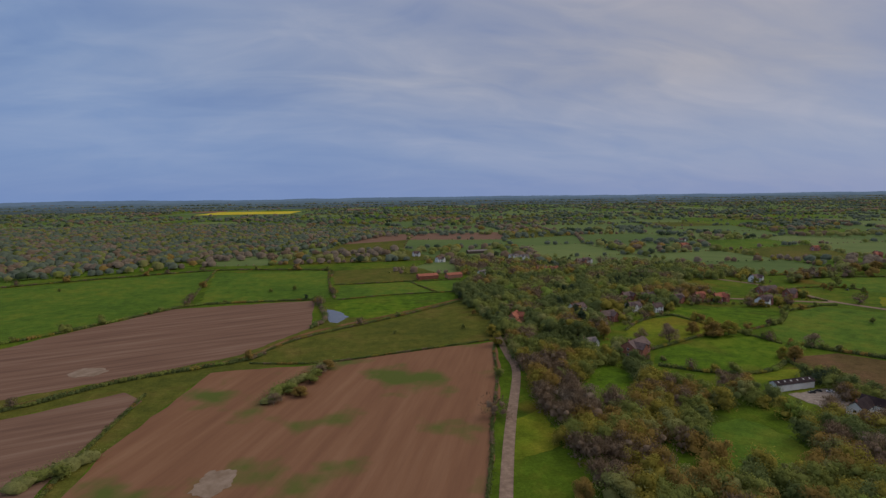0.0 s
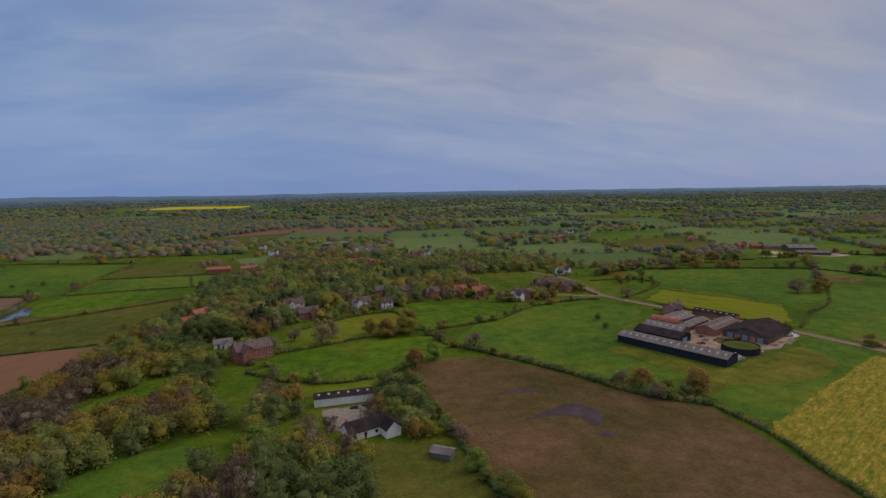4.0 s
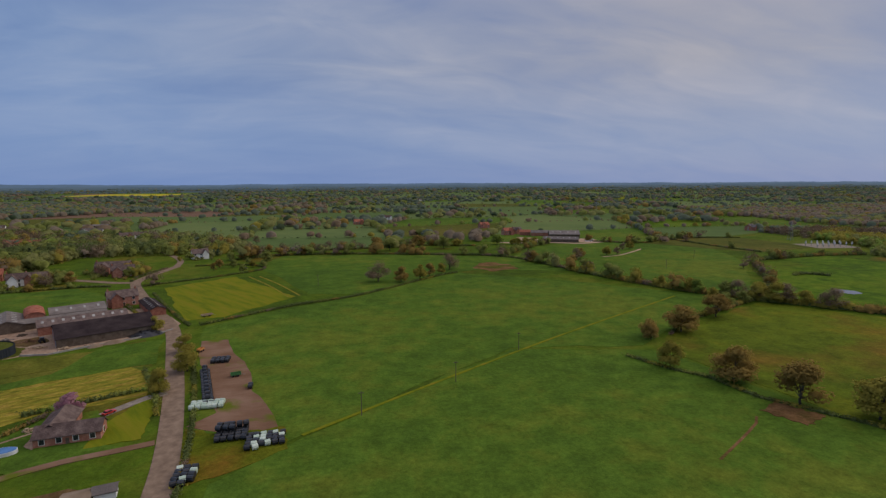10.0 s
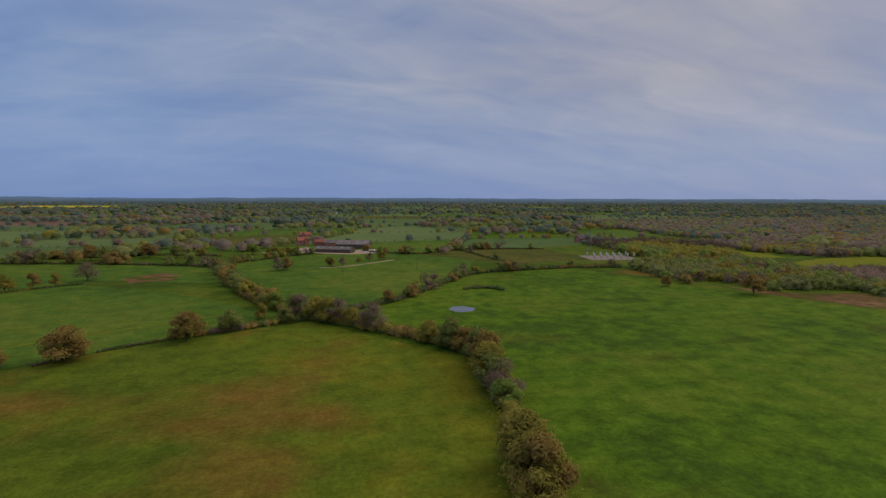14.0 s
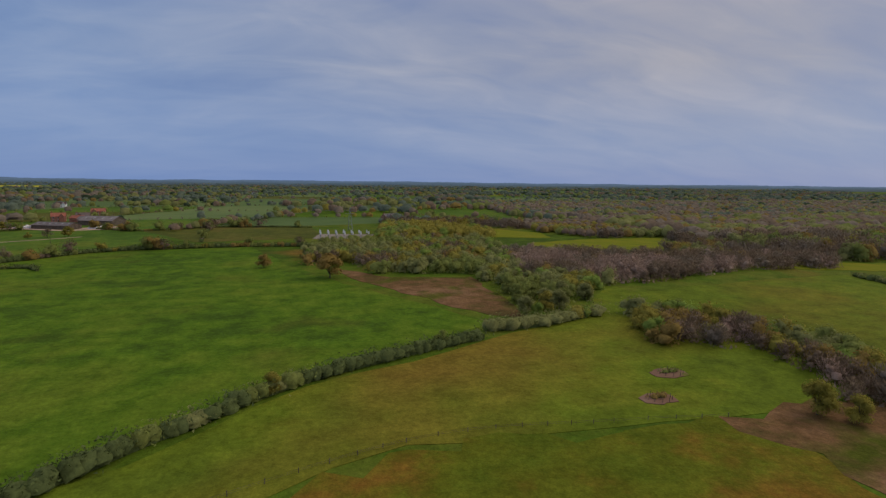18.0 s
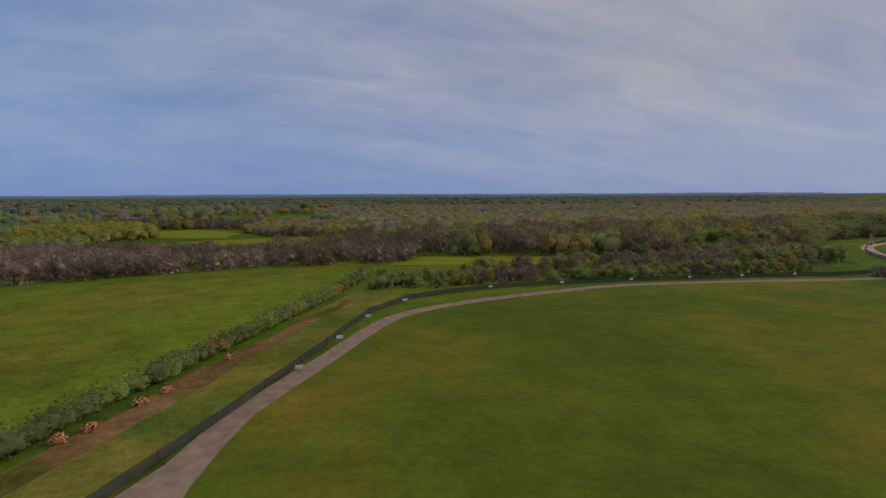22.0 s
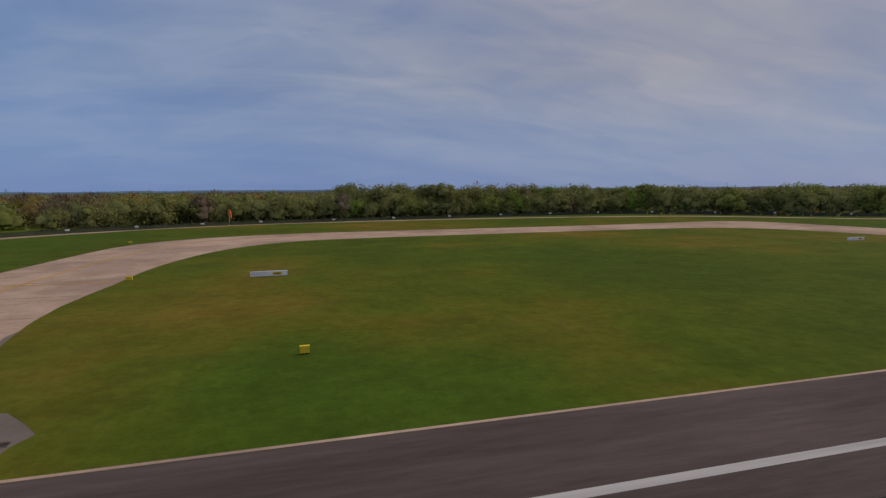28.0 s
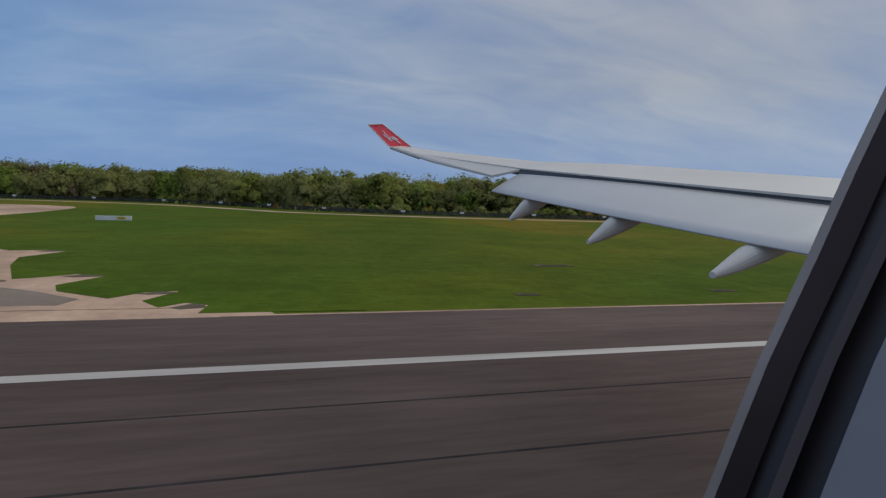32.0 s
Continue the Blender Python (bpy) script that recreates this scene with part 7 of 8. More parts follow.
pool(612, 177)
teal = material("teal_plastic", two((0.05, 0.28, 0.30), (0.08, 0.36, 0.38)), 1, 4, rough=0.5)
t = new("site_toilet")
at(t, 326, 268)
tagged(t, "small teal plastic site toilet", "cabin")
s = Shape()
s.box(-0.6, 0.6, -0.6, 0.6, 0, 2.1)
part("wall", s, teal, t)
s = Shape()
s.box(-0.66, 0.66, -0.66, 0.66, 2.1, 2.35)
part("roof", s, white_paint, t)
for x, y in ((561, 168), (539, 144)):
    s = Shape()
    for i in range(5):
        for j in range(12):
            q = [(1.5 * math.cos(u) * math.cos(w), 1.5 * math.sin(u) * math.cos(w), 1.6 * math.sin(w)) for u, w in ((6.2832 * j / 12, 1.57 * i / 5), (6.2832 * (j + 1) / 12, 1.57 * i / 5), (6.2832 * (j + 1) / 12, 1.57 * (i + 1) / 5), (6.2832 * j / 12, 1.57 * (i + 1) / 5))]
            s.face(q)
    thing("field_shelter", "small white domed animal shelter", "shelter", "white shelters", x=x, y=y, shape=s, mats=white_paint)

# pits, fences, substation and poles
for x, y, r in ((1367, 109, 3.2), (1382, 124, 3.6)):
    field("pit", "patch of trodden earth round a fenced pit", [(x + 1.5 * r * math.cos(k) * (1.2 if k % 2 else 0.9), y + r * math.sin(k) * 1.1) for k in range(7) for k in [k * 0.9]], dirt, 0.5)
    for k in range(10):
        s = Shape()
        s.tube((0, 0, 0), (0, 0, 1.2), 0.08, 0.07, 5, cap=True)
        thing("fence_post", "wooden post beside a pit", "post", "pit posts", x=x + r * math.cos(k * 0.63), y=y + r * 0.8 * math.sin(k * 0.63), z=0.1, shape=s, mats=timber)
    hedge([(x - r * 0.6, y + 0.5), (x + r * 0.7, y + 0.8)], 1.2, 2, (3, 2, 0, 2, 0, 0), label="low scrub growing in a pit")


def fence(pts, h, gap, mat, label, name="fence", post=0.08, sheet=True, rail=True):
    """A fence: one post object every gap, with a mesh sheet between."""
    f = new(name)
    tagged(f, label, "fence")
    line = smooth_line(pts, gap)
    s = Shape()
    s.tube((0, 0, -0.2), (0, 0, h), post, post, 5, cap=True)
    pm = s.mesh("post", mat)
    for q in line:
        part("post", pm, mat, f, x=q.x, y=q.y)
    if sheet:
        s = Shape()
        for a, b in zip(line, line[1:]):
            s.face([(a.x, a.y, 0.1), (b.x, b.y, 0.1), (b.x, b.y, h * 0.95), (a.x, a.y, h * 0.95)])
        part("mesh_panel", s, fence_net, f)
    else:
        for zz in (0.45, 0.75):
            for a, b in zip(line, line[1:]):
                s = Shape()
                s.tube((a.x, a.y, h * zz), (b.x, b.y, h * zz), 0.03, 0.03, 3)
                part("rail", s, mat, f)
    return f


fence([(1528, 20), (1540, 52), (1557, 84), (1577, 123), (1592, 153), (1608, 170), (1641, 180), (1671, 180), (1694, 179), (1760, 170), (1802, 162), (1842, 168), (1858, 174), (1874, 194), (1891, 214), (1908, 229), (1928, 242), (1951, 254), (1975, 262), (2009, 268), (2100, 284), (2160, 288), (2205, 278), (2245, 245), (2270, 215), (2300, 196), (2345, 190), (2420, 188), (2700, 186)], 2.0, 12, fence_dark, "dark mesh airfield security fence", "security_fence")
fence([(1230, 76), (1300, 102), (1348, 100), (1376, 96)], 1.2, 6, timber, "low wire stock fence", sheet=False)
fence([(522, 144), (528, 134), (562, 147)], 1.1, 5, white_paint, "white rail round a small paddock", sheet=False)


def notice(x, y, turn=0.0):
    t = new("fence_sign")
    at(t, x, y, 0, turn)
    tagged(t, "small white notice on the airfield fence", "sign", "fence notices")
    s = Shape()
    s.box(-0.8, 0.8, -0.3, -0.2, 1.2, 1.9)
    part("board", s, white_paint, t)
    s = Shape()
    s.tube((0, -0.12, 0), (0, -0.12, 1.85), 0.06, 0.06, 5, cap=True)
    part("post", s, steel, t)


for x, y in ((1570, 104), (1580, 124), (1590, 144), (1605, 163), (1641, 178), (1671, 178), (1701, 176), (1727, 173), (1751, 170), (1775, 166), (1861, 176), (1874, 193), (1891, 213), (1908, 228), (1928, 241), (1951, 253), (1975, 261), (2009, 267), (2040, 272), (2072, 278), (2104, 283), (2136, 285), (2168, 285), (2200, 277), (2228, 257), (2250, 237), (2272, 211), (2300, 194), (2322, 191), (2350, 188), (2380, 187)):
    notice(x, y)


def taxi_sign(x, y, turn=0.0):
    t = new("taxiway_sign")
    at(t, x, y, 0.1, turn)
    tagged(t, "long low white airfield sign seen from behind", "sign", "airfield signs")
    s = Shape()
    s.box(-3.2, 3.2, -0.2, 0.2, 0.1, 1.0)
    b = part("board", s, white_paint, t)
    s = Shape()
    s.box(0.6, 2.2, -0.23, -0.19, 0.3, 0.8)
    part("label", s, yellow_paint, b, "small yellow plate")
    s = Shape()
    s.box(0.9, 1.9, -0.25, -0.22, 0.48, 0.62)
    part("bar", s, seam, b, "black bar")
    for xx in (-3, -1, 1, 3):
        s = Shape()
        s.tube((xx, 0, -0.1), (xx, 0, 0.4), 0.07, 0.07, 6, cap=True)
        part("leg", s, steel, t)


for x, y, a in ((1911, 102, 0.0), (1988, 98, 0.05), (2147, 114, 0.05), (2227, 121, 0.1)):
    taxi_sign(x, y, a)
for x, y in ((1935, 101), (1965, 100), (2205, 124), (2171.4, 120), (1994, 49), (1944, 175)):
    t = new("marker_board")
    at(t, x, y, 0.1)
    tagged(t, "small yellow airfield marker box", "marker", "yellow markers")
    s = Shape()
    s.box(-0.45, 0.45, -0.25, 0.25, 0.2, 0.85)
    part("box", s, yellow_paint, t)
    s = Shape()
    s.tube((0, 0, -0.1), (0, 0, 0.3), 0.1, 0.1, 6, cap=True)
    part("leg", s, steel, t)


def windsock(x, y):
    t = new("windsock")
    at(t, x, y)
    tagged(t, "orange windsock drooping on a pale mast", "windsock")
    s = Shape()
    s.tube((0, 0, 0), (0, 0, 7.2), 0.14, 0.09, 8, cap=True)
    part("mast", s, white_paint, t)
    prev, r0 = Vector((0.2, 0, 7.0)), 0.7
    for k in range(5):
        cur = prev + Vector((0.25 - 0.05 * k, -0.1, -0.75))
        s = Shape()
        s.tube(prev, cur, r0, r0 * 0.86, 10)
        part("sock_band", s, orange_cloth, t)
        prev, r0 = cur, r0 * 0.86
    s = Shape()
    for k in range(12):
        a, b = 6.2832 * k / 12, 6.2832 * (k + 1) / 12
        s.tube((0.3 + 0.7 * math.cos(a), 0.7 * math.sin(a), 7.05), (0.3 + 0.7 * math.cos(b), 0.7 * math.sin(b), 7.05), 0.05, 0.05, 4)
    part("hoop", s, steel, t)


windsock(1961, 262)
t = new("antenna_mast")
at(t, 1879, 170)
tagged(t, "red and white banded antenna mast", "mast")
for k in range(7):
    s = Shape()
    s.tube((0, 0, k * 1.0), (0, 0, k * 1.0 + 1.0), 0.4, 0.4, 8, cap=True)
    part("band", s, white_paint if k % 2 else orange_cloth, t)
t = new("equipment_hut")
at(t, 1876, 159, 0, 0.1)
tagged(t, "low pale airfield equipment hut", "hut")
s = Shape()
s.box(-3, 3, -1.5, 1.5, 0, 2.2)
part("wall", s, white_paint, t)
s = Shape()
s.box(-3.2, 3.2, -1.7, 1.7, 2.2, 2.4)
part("roof", s, roof_grey, t)
s = Shape()
s.box(-2.2, -1.2, -1.56, -1.48, 0, 1.9)
part("door", s, steel, t)

field("substation_ground", "gravelled compound of an electricity substation", [(1288, 502), (1296, 545), (1350, 536), (1342, 492)], gravel, 0.5)
for k in range(14):
    t = new("insulator_stand")
    at(t, 1296 + (k % 7) * 7.5, 510 + (k // 7) * 16 - (k % 7) * 1.0)
    tagged(t, "white substation insulator on a steel stand", "insulator", "substation insulators")
    s = Shape()
    s.tube((0, 0, 0), (0, 0, 3.4), 0.35, 0.3, 6, cap=True)
    part("stand", s, steel, t)
    s = Shape()
    s.tube((0, 0, 3.4), (0, 0, 6.2), 0.7, 0.6, 8, cap=True)
    part("insulator", s, white_paint, t)


def pylon(x, y, h=26.0):
    t = new("pylon")
    at(t, x, y)
    tagged(t, "grey steel lattice electricity pylon", "pylon", "pylons")
    for sx in (-1, 1):
        for sy in (-1, 1):
            s = Shape()
            s.tube((2.4 * sx, 2.4 * sy, 0), (0.4 * sx, 0.4 * sy, h), 0.16, 0.1, 4)
            part("leg", s, steel, t)
    for k in range(6):
        z0, z1 = h * k / 6, h * (k + 1) / 6
        w0, w1 = 2.4 - 2.0 * k / 6, 2.4 - 2.0 * (k + 1) / 6
        s = Shape()
        for sx, sy, ex, ey in ((-1, -1, 1, -1), (1, -1, 1, 1), (1, 1, -1, 1), (-1, 1, -1, -1)):
            s.tube((sx * w0, sy * w0, z0), (ex * w1, ey * w1, z1), 0.08, 0.08, 3)
        part("brace", s, steel, t)
    for z in (0.72, 0.84, 0.95):
        s = Shape()
        s.tube((-5, 0, h * z), (5, 0, h * z), 0.12, 0.12, 4)
        part("crossarm", s, steel, t)


for x, y in ((1330, 580), (1420, 1250), (900, 1500)):
    pylon(x, y)
for x, y in ((760, 200), (720, 178), (706, 420), (1020, 420), (800, 232), (1090, 470)):
    t = new("utility_pole")
    at(t, x, y)
    tagged(t, "thin wooden utility pole with crossarm", "pole", "utility poles")
    s = Shape()
    s.tube((0, 0, -0.2), (0, 0, 9), 0.16, 0.11, 6, cap=True)
    part("pole", s, timber, t)
    s = Shape()
    s.box(-1, 1, -0.08, 0.08, 8.2, 8.4)
    part("crossarm", s, timber, t)

for k, (x, y) in enumerate(((1558, 117), (1549, 100), (1546, 95), (1541, 86), (1538, 83), (1532, 72), (1528, 66))):
    s = Shape()
    rr = random.Random(k)
    leafy(s, rr, (0, 0, 0.6), 1.3, 90, 0.32, 0, 0.7, 0.3)
    thing("dead_bush", "orange-brown dead bush beside the boundary hedge", "bush", "dead bushes", x=x - 2.5, y=y + 1.0, shape=s, mats=orange_twigs)


def trailer(label, x, y, turn, L, W, mat):
    """A low farm trailer: bed, sides, drawbar and wheels."""
    t = new("farm_trailer")
    at(t, x, y, 0.15, turn)
    tagged(t, label, "trailer", "farm trailers")
    s = Shape()
    s.box(-L / 2, L / 2, -W / 2, W / 2, 0.7, 0.85)
    part("bed", s, mat, t)
    for y0 in (-W / 2, W / 2 - 0.08):
        s = Shape()
        s.box(-L / 2, L / 2, y0, y0 + 0.08, 0.85, 1.6)
        part("side_board", s, mat, t)
    for x0 in (-L / 2, L / 2 - 0.08):
        s = Shape()
        s.box(x0, x0 + 0.08, -W / 2 + 0.08, W / 2 - 0.08, 0.85, 1.5)
        part("end_board", s, mat, t)
    s = Shape()
    s.tube((L / 2, 0, 0.7), (L / 2 + 1.6, 0, 0.4), 0.08, 0.06, 6, cap=True)
    part("drawbar", s, steel, t)
    for xx in (-L * 0.25, L * 0.2):
        for yy in (-W / 2 - 0.1, W / 2 + 0.1):
            s = Shape()
            s.tube((xx, yy - 0.14, 0.42), (xx, yy + 0.14, 0.42), 0.42, 0.42, 12, cap=True)
            part("wheel", s, seam, t)


trailer("green farm trailer standing on trodden earth", 671.5, 228.5, 0.2, 4.2, 2.1, trailer_green)
trailer("orange farm trailer beside the lane", 650, 267.5, 1.2, 3.6, 1.9, trailer_orange)
trailer("pale wooden feed trailer at the field gate", 639.5, 339, 0.5, 6.5, 2.0, timber_pale)
s = Shape()
for q in range(14):
    w0, w1 = 6.2832 * q / 14, 6.2832 * (q + 1) / 14
    for r0, z0, r1, z1 in ((0.52, 0.0, 0.56, 0.2), (0.56, 0.2, 0.3, 0.22), (0.3, 0.22, 0.3, 0.0)):
        s.face([(r0 * math.cos(w0), r0 * math.sin(w0), z0), (r0 * math.cos(w1), r0 * math.sin(w1), z0), (r1 * math.cos(w1), r1 * math.sin(w1), z1), (r1 * math.cos(w0), r1 * math.sin(w0), z1)])
tyre_mesh = s.mesh("tyre", seam)
rng = random.Random(15)
hx, hy = farm(70, -28)
for k in range(26):
    u, v = rng.uniform(-0.62, 0.62), rng.uniform(-0.62, 0.62)
    q = min(1.0, math.hypot(u, v))
    px_, py_ = u * 9, v * 6.5
    thing("tyre", "old tyre weighing down silage sheeting", "tyre", "silage tyres", x=hx + px_ * math.cos(FT) - py_ * math.sin(FT), y=hy + px_ * math.sin(FT) + py_ * math.cos(FT), z=2.6 * math.sin((1 - q) * 1.57) + 0.02, shape=tyre_mesh)
# ---- the airliner's wing, standing where it is at the end of the landing ----
eye = Vector((2264.33, 0.71, 6.96))
wing_paint = material("grey_aircraft_paint", two((0.560, 0.525, 0.469), (0.634, 0.593, 0.530)), 0.8, 7, rough=0.42, coarse=0.3)
# near-black base colour that paints the shade inside the flap slot
slot_shade = material("painted_slot_shade", two((0.014, 0.019, 0.021), (0.026, 0.032, 0.036)), 0.8, 4, rough=0.5)
winglet_red = material("red_winglet_paint", two((0.84, 0.055, 0.085), (0.90, 0.07, 0.11)), 0.8, 4, rough=0.35)
gasket = material("dark_window_gasket", two((0.018, 0.014, 0.014), (0.045, 0.034, 0.032)), 3, 4, rough=0.5)
flap_paint = material("stained_flap_paint", two((0.528, 0.515, 0.484), (0.598, 0.581, 0.546)), 0.8, 7, rough=0.45, coarse=0.3, spots=(3.2, 0.73, 0.78, (0.405, 0.334, 0.255)))
edge_pale = material("pale_pane_edge", two((0.224, 0.188, 0.161), (0.320, 0.270, 0.231)), 6, 5, rough=0.5)
rib_brown = material("brown_rubber_rib", two((0.040, 0.028, 0.026), (0.070, 0.050, 0.046)), 4, 5, rough=0.5)
reveal_paint = material("dark_brown_reveal", two((0.030, 0.023, 0.022), (0.062, 0.046, 0.044)), 3, 4, rough=0.6)
liner = material("grey_cabin_liner", two((0.22, 0.22, 0.23), (0.28, 0.28, 0.29)), 3, 4, rough=0.6)


def slab(pts, drop, lift=0.0):
    """A thick panel: its upper face by corners, its lower face below by drop."""
    s = Shape()
    top = [(x, y, z + lift) for x, y, z in pts]
    low = [(x, y, z - drop) for x, y, z in top]
    s.face(top)
    s.face(low[::-1])
    for i in range(len(pts)):
        j = (i + 1) % len(pts)
        s.face([low[i], low[j], top[j], top[i]])
    return s


craft = new("aircraft_wing")
at(craft, *eye)
tagged(craft, "light grey airliner wing with lowered flaps and red winglet", "aircraft")
main, shroud = Shape(), Shape()
# chord stations from root to tip: rear edge, crest and front edge of the upper skin
st = [((8.5, 5.0, 0.05), (10.9, 5.2, 0.42), (14.5, 5.4, -0.4)), ((8.3, 6.5, 0.20), (10.25, 8.0, 0.63), (13.2, 8.4, 0.0)), ((7.7, 13.5, 0.80), (9.4, 14.5, 1.22), (10.8, 14.8, 0.9)),
      ((7.4, 17.5, 1.14), (8.4, 18.2, 1.46), (9.4, 18.5, 1.2)), ((5.2, 24.5, 2.02), (6.3, 24.8, 2.22), (7.0, 25.0, 2.1)), ((4.25, 27.2, 2.53), (4.9, 27.3, 2.60), (5.45, 27.4, 2.55))]
for (a0, b0, c0), (a1, b1, c1) in zip(st, st[1:]):
    main.face([a0, a1, b1, b0][::-1])
    main.face([b0, b1, c1, c0][::-1])
    main.face([(a0[0], a0[1], a0[2] - .25), (a1[0], a1[1], a1[2] - .12), c1, c0])
    low0, low1 = (a0[0], a0[1], a0[2] - .05), (a1[0], a1[1], a1[2] - .04)
    main.face([a0, a1, low1, low0])
    # rear wall kept apart from the skin, to be coloured as if shaded
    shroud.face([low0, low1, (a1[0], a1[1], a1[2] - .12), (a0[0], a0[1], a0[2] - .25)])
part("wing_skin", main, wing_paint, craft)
part("shroud", shroud, slot_shade, craft, "dark rear wall above the flap")
part("aileron", slab([(7.4, 17.5, 1.10), (6.55, 18.0, 0.86), (5.3, 22.5, 1.60), (4.22, 27.0, 2.50), (5.2, 24.5, 1.98)], 0.08), wing_paint, craft)


def lofted(lead, trail, thick, camber, spans=14, chords=6):
    """A smooth panel between a leading and a trailing line, slightly curved along its chord."""
    def along(line, u):
        k = min(int(u * (len(line) - 1)), len(line) - 2)
        return Vector(line[k]).lerp(Vector(line[k + 1]), u * (len(line) - 1) - k)
    s, n = Shape(), chords + 1
    for side in (0, 1):
        for i in range(spans + 1):
            a, b = along(lead, i / spans), along(trail, i / spans)
            for j in range(n):
                p = a.lerp(b, j / chords)
                p.z += camber * math.sin(math.pi * j / chords) - side * thick * (1 - 0.8 * j / chords)
                s.v.append(tuple(p))
    m = (spans + 1) * n
    for i in range(spans):
        for j in range(chords):
            q = i * n + j
            s.f.append((q, q + 1, q + n + 1, q + n))
            s.f.append((m + q, m + q + n, m + q + n + 1, m + q + 1))
        for j in (0, chords):
            q = i * n + j
            s.f.append((q, q + n, m + q + n, m + q) if j == 0 else (q + n, q, m + q, m + q + n))
    for i in (0, spans):
        for j in range(chords):
            q = i * n + j
            s.f.append((q, q + 1, m + q + 1, m + q) if i else (q + 1, q, m + q, m + q + 1))
    s.m = [0] * len(s.f)
    return s


flap = part("flap", lofted([(7.55, 17.3, 1.05), (7.95, 11.0, 0.50), (8.35, 5.6, 0.0)], [(6.35, 17.5, 0.30), (6.5, 11.0, -0.20), (6.55, 5.5, -0.58)], 0.16, 0.05).mesh("flap", flap_paint, True), flap_paint, craft, "lowered slotted flap")
part("flap", lofted([(8.4, 5.4, -0.15), (8.6, 2.6, -0.45)], [(6.5, 5.3, -0.62), (6.6, 2.6, -0.95)], 0.16, 0.05).mesh("flap", wing_paint, True), wing_paint, craft, "lowered inner flap")
# dark slab laid in the gap to stand for its shade
part("slot", slab([(7.38, 17.5, 1.06), (7.7, 13.5, 0.74), (8.3, 6.5, 0.12), (8.5, 5.0, -0.05), (8.2, 5.0, -0.4), (8.0, 6.5, -0.15), (7.5, 13.5, 0.45), (7.3, 17.5, 0.95)], 0.05), slot_shade, craft, "dark gap between wing and flap")
tip = part("winglet", slab([(4.2, 27.3, 2.55), (5.45, 27.4, 2.56), (3.92, 27.75, 3.70), (3.18, 27.75, 3.62)], 0.0), winglet_red, craft, "raked red winglet")
band = Shape()
for a, b in (((4.2, 27.25, 2.55), (3.18, 27.70, 3.62)), ((3.18, 27.70, 3.62), (3.92, 27.70, 3.70)), ((3.92, 27.70, 3.70), (5.45, 27.35, 2.56))):
    band.tube(a, b, 0.025, 0.025, 4)
part("edge_strip", band, wing_paint, tip, "pale metal edge")
swash = Shape()
for u0, w0, u1, w1 in ((0.30, 0.55, 0.38, 0.25), (0.38, 0.25, 0.50, 0.72), (0.52, 0.45, 0.52, 0.32), (0.58, 0.46, 0.58, 0.32), (0.66, 0.46, 0.66, 0.14), (0.74, 0.44, 0.74, 0.32), (0.50, 0.30, 0.82, 0.38)):
    pts = []
    for u, w in ((u0, w0), (u1, w1)):
        lo, hi = Vector((4.2, 27.26, 2.55)).lerp(Vector((5.45, 27.36, 2.56)), u), Vector((3.18, 27.71, 3.62)).lerp(Vector((3.92, 27.71, 3.70)), u)
        pts.append(lo.lerp(hi, w))
    swash.tube(pts[0], pts[1], 0.022, 0.022, 4)
part("emblem", swash, white_paint, tip, "white emblem strokes")
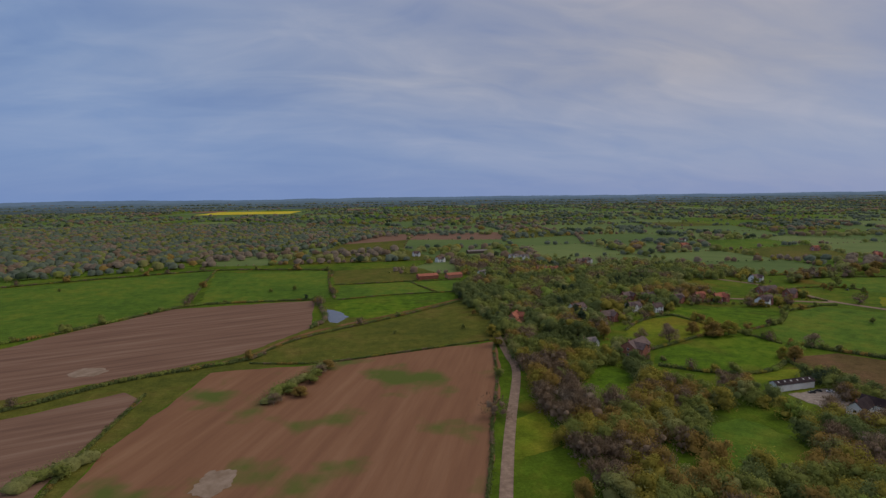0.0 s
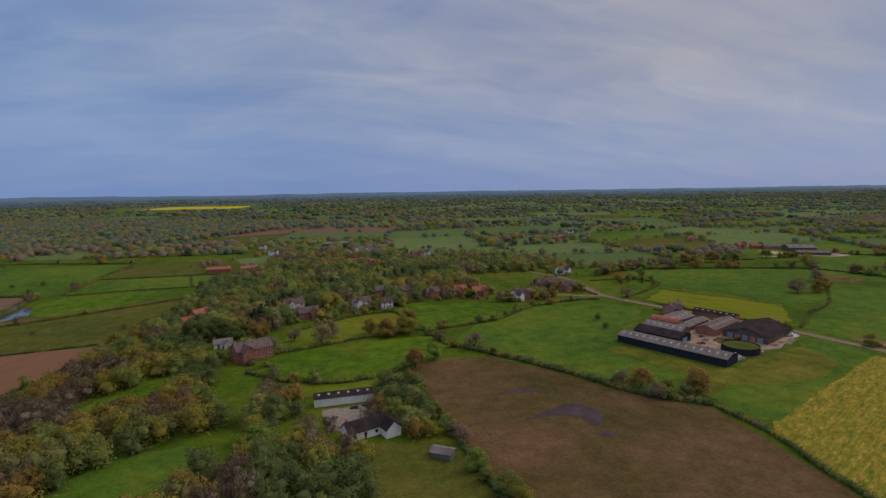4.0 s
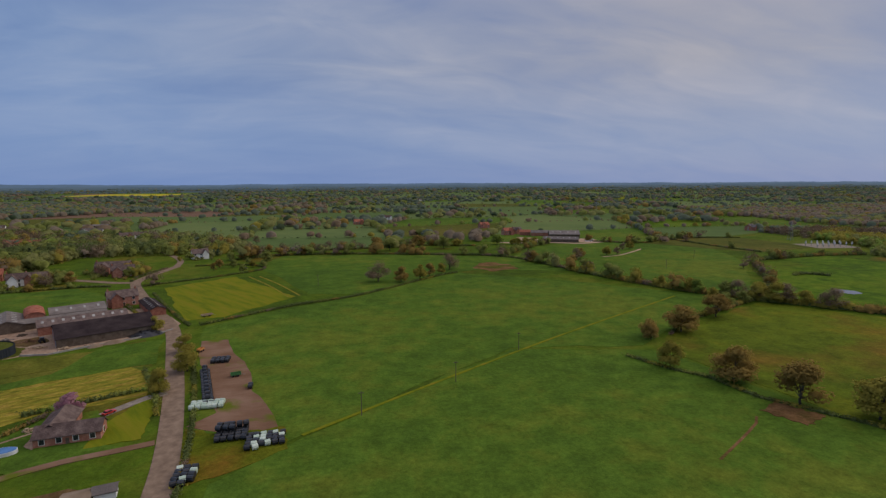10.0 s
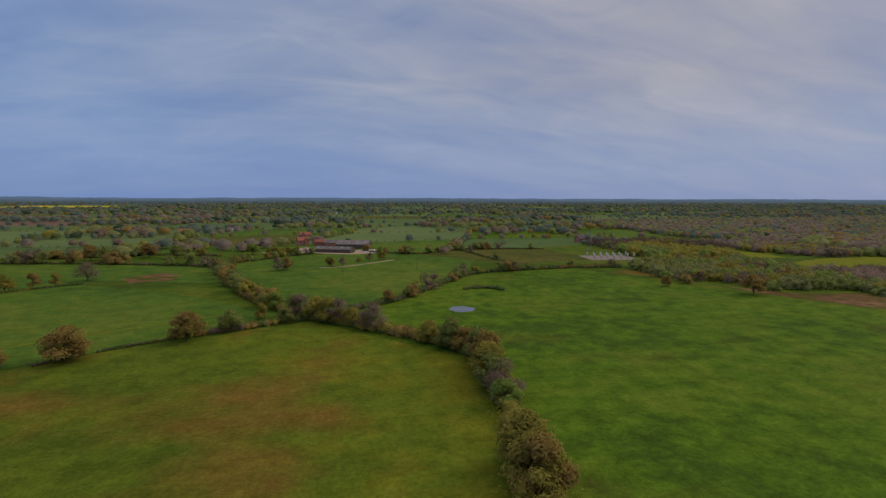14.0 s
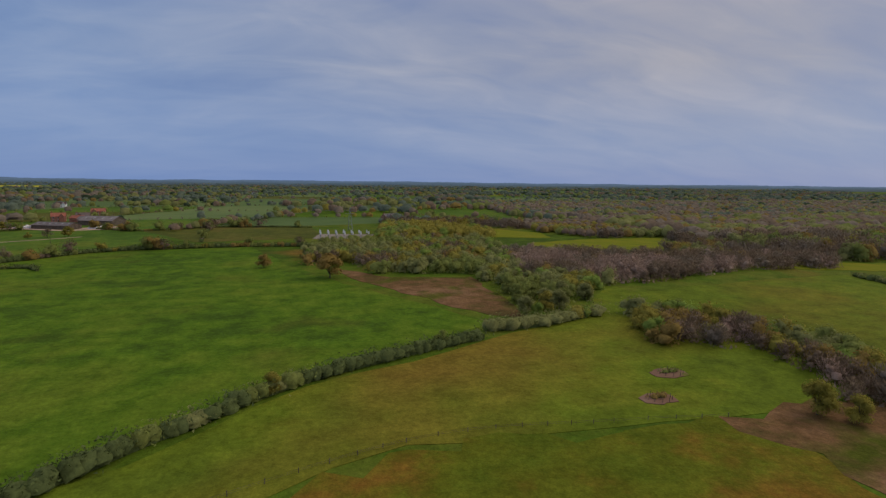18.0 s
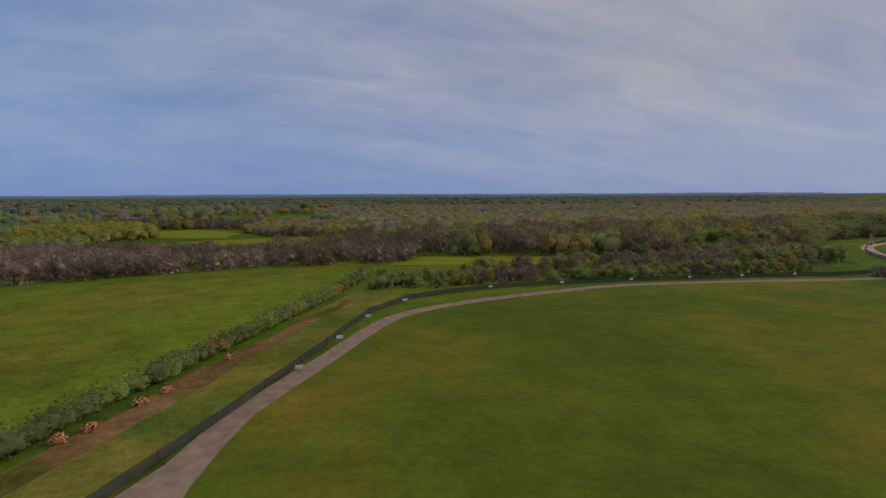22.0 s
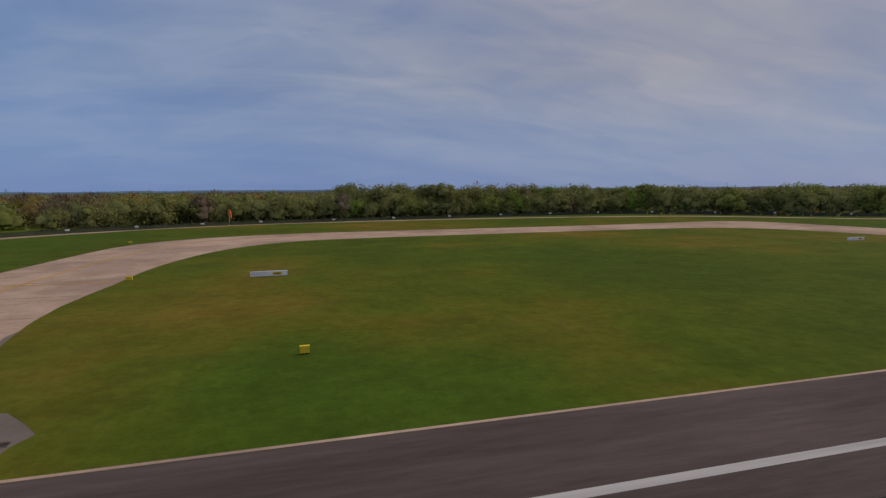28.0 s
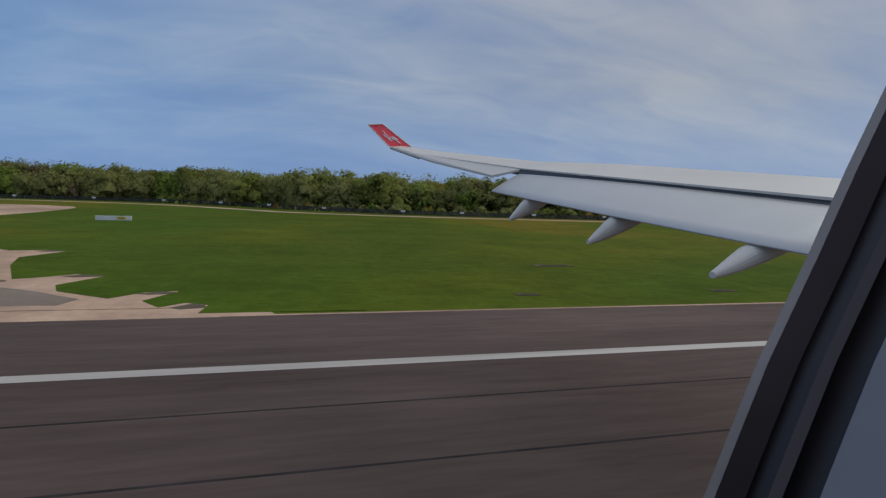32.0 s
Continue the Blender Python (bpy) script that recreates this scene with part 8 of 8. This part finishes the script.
for x, y, z, d0, zf, D in ((5.96, 14.72, -0.57, 0.46, 0.06, 1.75), (6.0, 10.23, -0.856, 0.51, -0.29, 1.85), (5.92, 6.5, -1.02, 0.62, -0.55, 1.9)):
    s = Shape()
    rings = []
    for k in range(11):
        d = D * k / 10
        top = z + 0.05 + (zf - z - 0.05) * min(1, d / d0) + 0.28 * max(0, d - d0)
        low = z - 0.05 + (zf + 0.28 * (D - d0) - 0.06 - z) * (d / D) ** 1.4
        half = 0.07 + 0.20 * math.sin(math.pi * min(0.62, 0.75 * d / D))
        zc, hh = (top + low) / 2, max(0.02, (top - low) / 2)
        rings.append([(x + d, y + half * math.cos(a), zc + hh * math.copysign(abs(math.sin(a)) ** 0.8, math.sin(a))) for a in [6.2832 * j / 20 for j in range(20)]])
    for r0, r1 in zip(rings, rings[1:]):
        for j in range(20):
            s.face([r0[j], r0[(j + 1) % 20], r1[(j + 1) % 20], r1[j]])
    s.face(rings[0][::-1])
    s.face(rings[-1])
    part("flap_fairing", s.mesh("flap_fairing", wing_paint, True), wing_paint, craft, "pointed flap track fairing")
cabin = new("cabin_window")
at(cabin, *eye)
tagged(cabin, "dark rubber surround of a cabin window", "window")
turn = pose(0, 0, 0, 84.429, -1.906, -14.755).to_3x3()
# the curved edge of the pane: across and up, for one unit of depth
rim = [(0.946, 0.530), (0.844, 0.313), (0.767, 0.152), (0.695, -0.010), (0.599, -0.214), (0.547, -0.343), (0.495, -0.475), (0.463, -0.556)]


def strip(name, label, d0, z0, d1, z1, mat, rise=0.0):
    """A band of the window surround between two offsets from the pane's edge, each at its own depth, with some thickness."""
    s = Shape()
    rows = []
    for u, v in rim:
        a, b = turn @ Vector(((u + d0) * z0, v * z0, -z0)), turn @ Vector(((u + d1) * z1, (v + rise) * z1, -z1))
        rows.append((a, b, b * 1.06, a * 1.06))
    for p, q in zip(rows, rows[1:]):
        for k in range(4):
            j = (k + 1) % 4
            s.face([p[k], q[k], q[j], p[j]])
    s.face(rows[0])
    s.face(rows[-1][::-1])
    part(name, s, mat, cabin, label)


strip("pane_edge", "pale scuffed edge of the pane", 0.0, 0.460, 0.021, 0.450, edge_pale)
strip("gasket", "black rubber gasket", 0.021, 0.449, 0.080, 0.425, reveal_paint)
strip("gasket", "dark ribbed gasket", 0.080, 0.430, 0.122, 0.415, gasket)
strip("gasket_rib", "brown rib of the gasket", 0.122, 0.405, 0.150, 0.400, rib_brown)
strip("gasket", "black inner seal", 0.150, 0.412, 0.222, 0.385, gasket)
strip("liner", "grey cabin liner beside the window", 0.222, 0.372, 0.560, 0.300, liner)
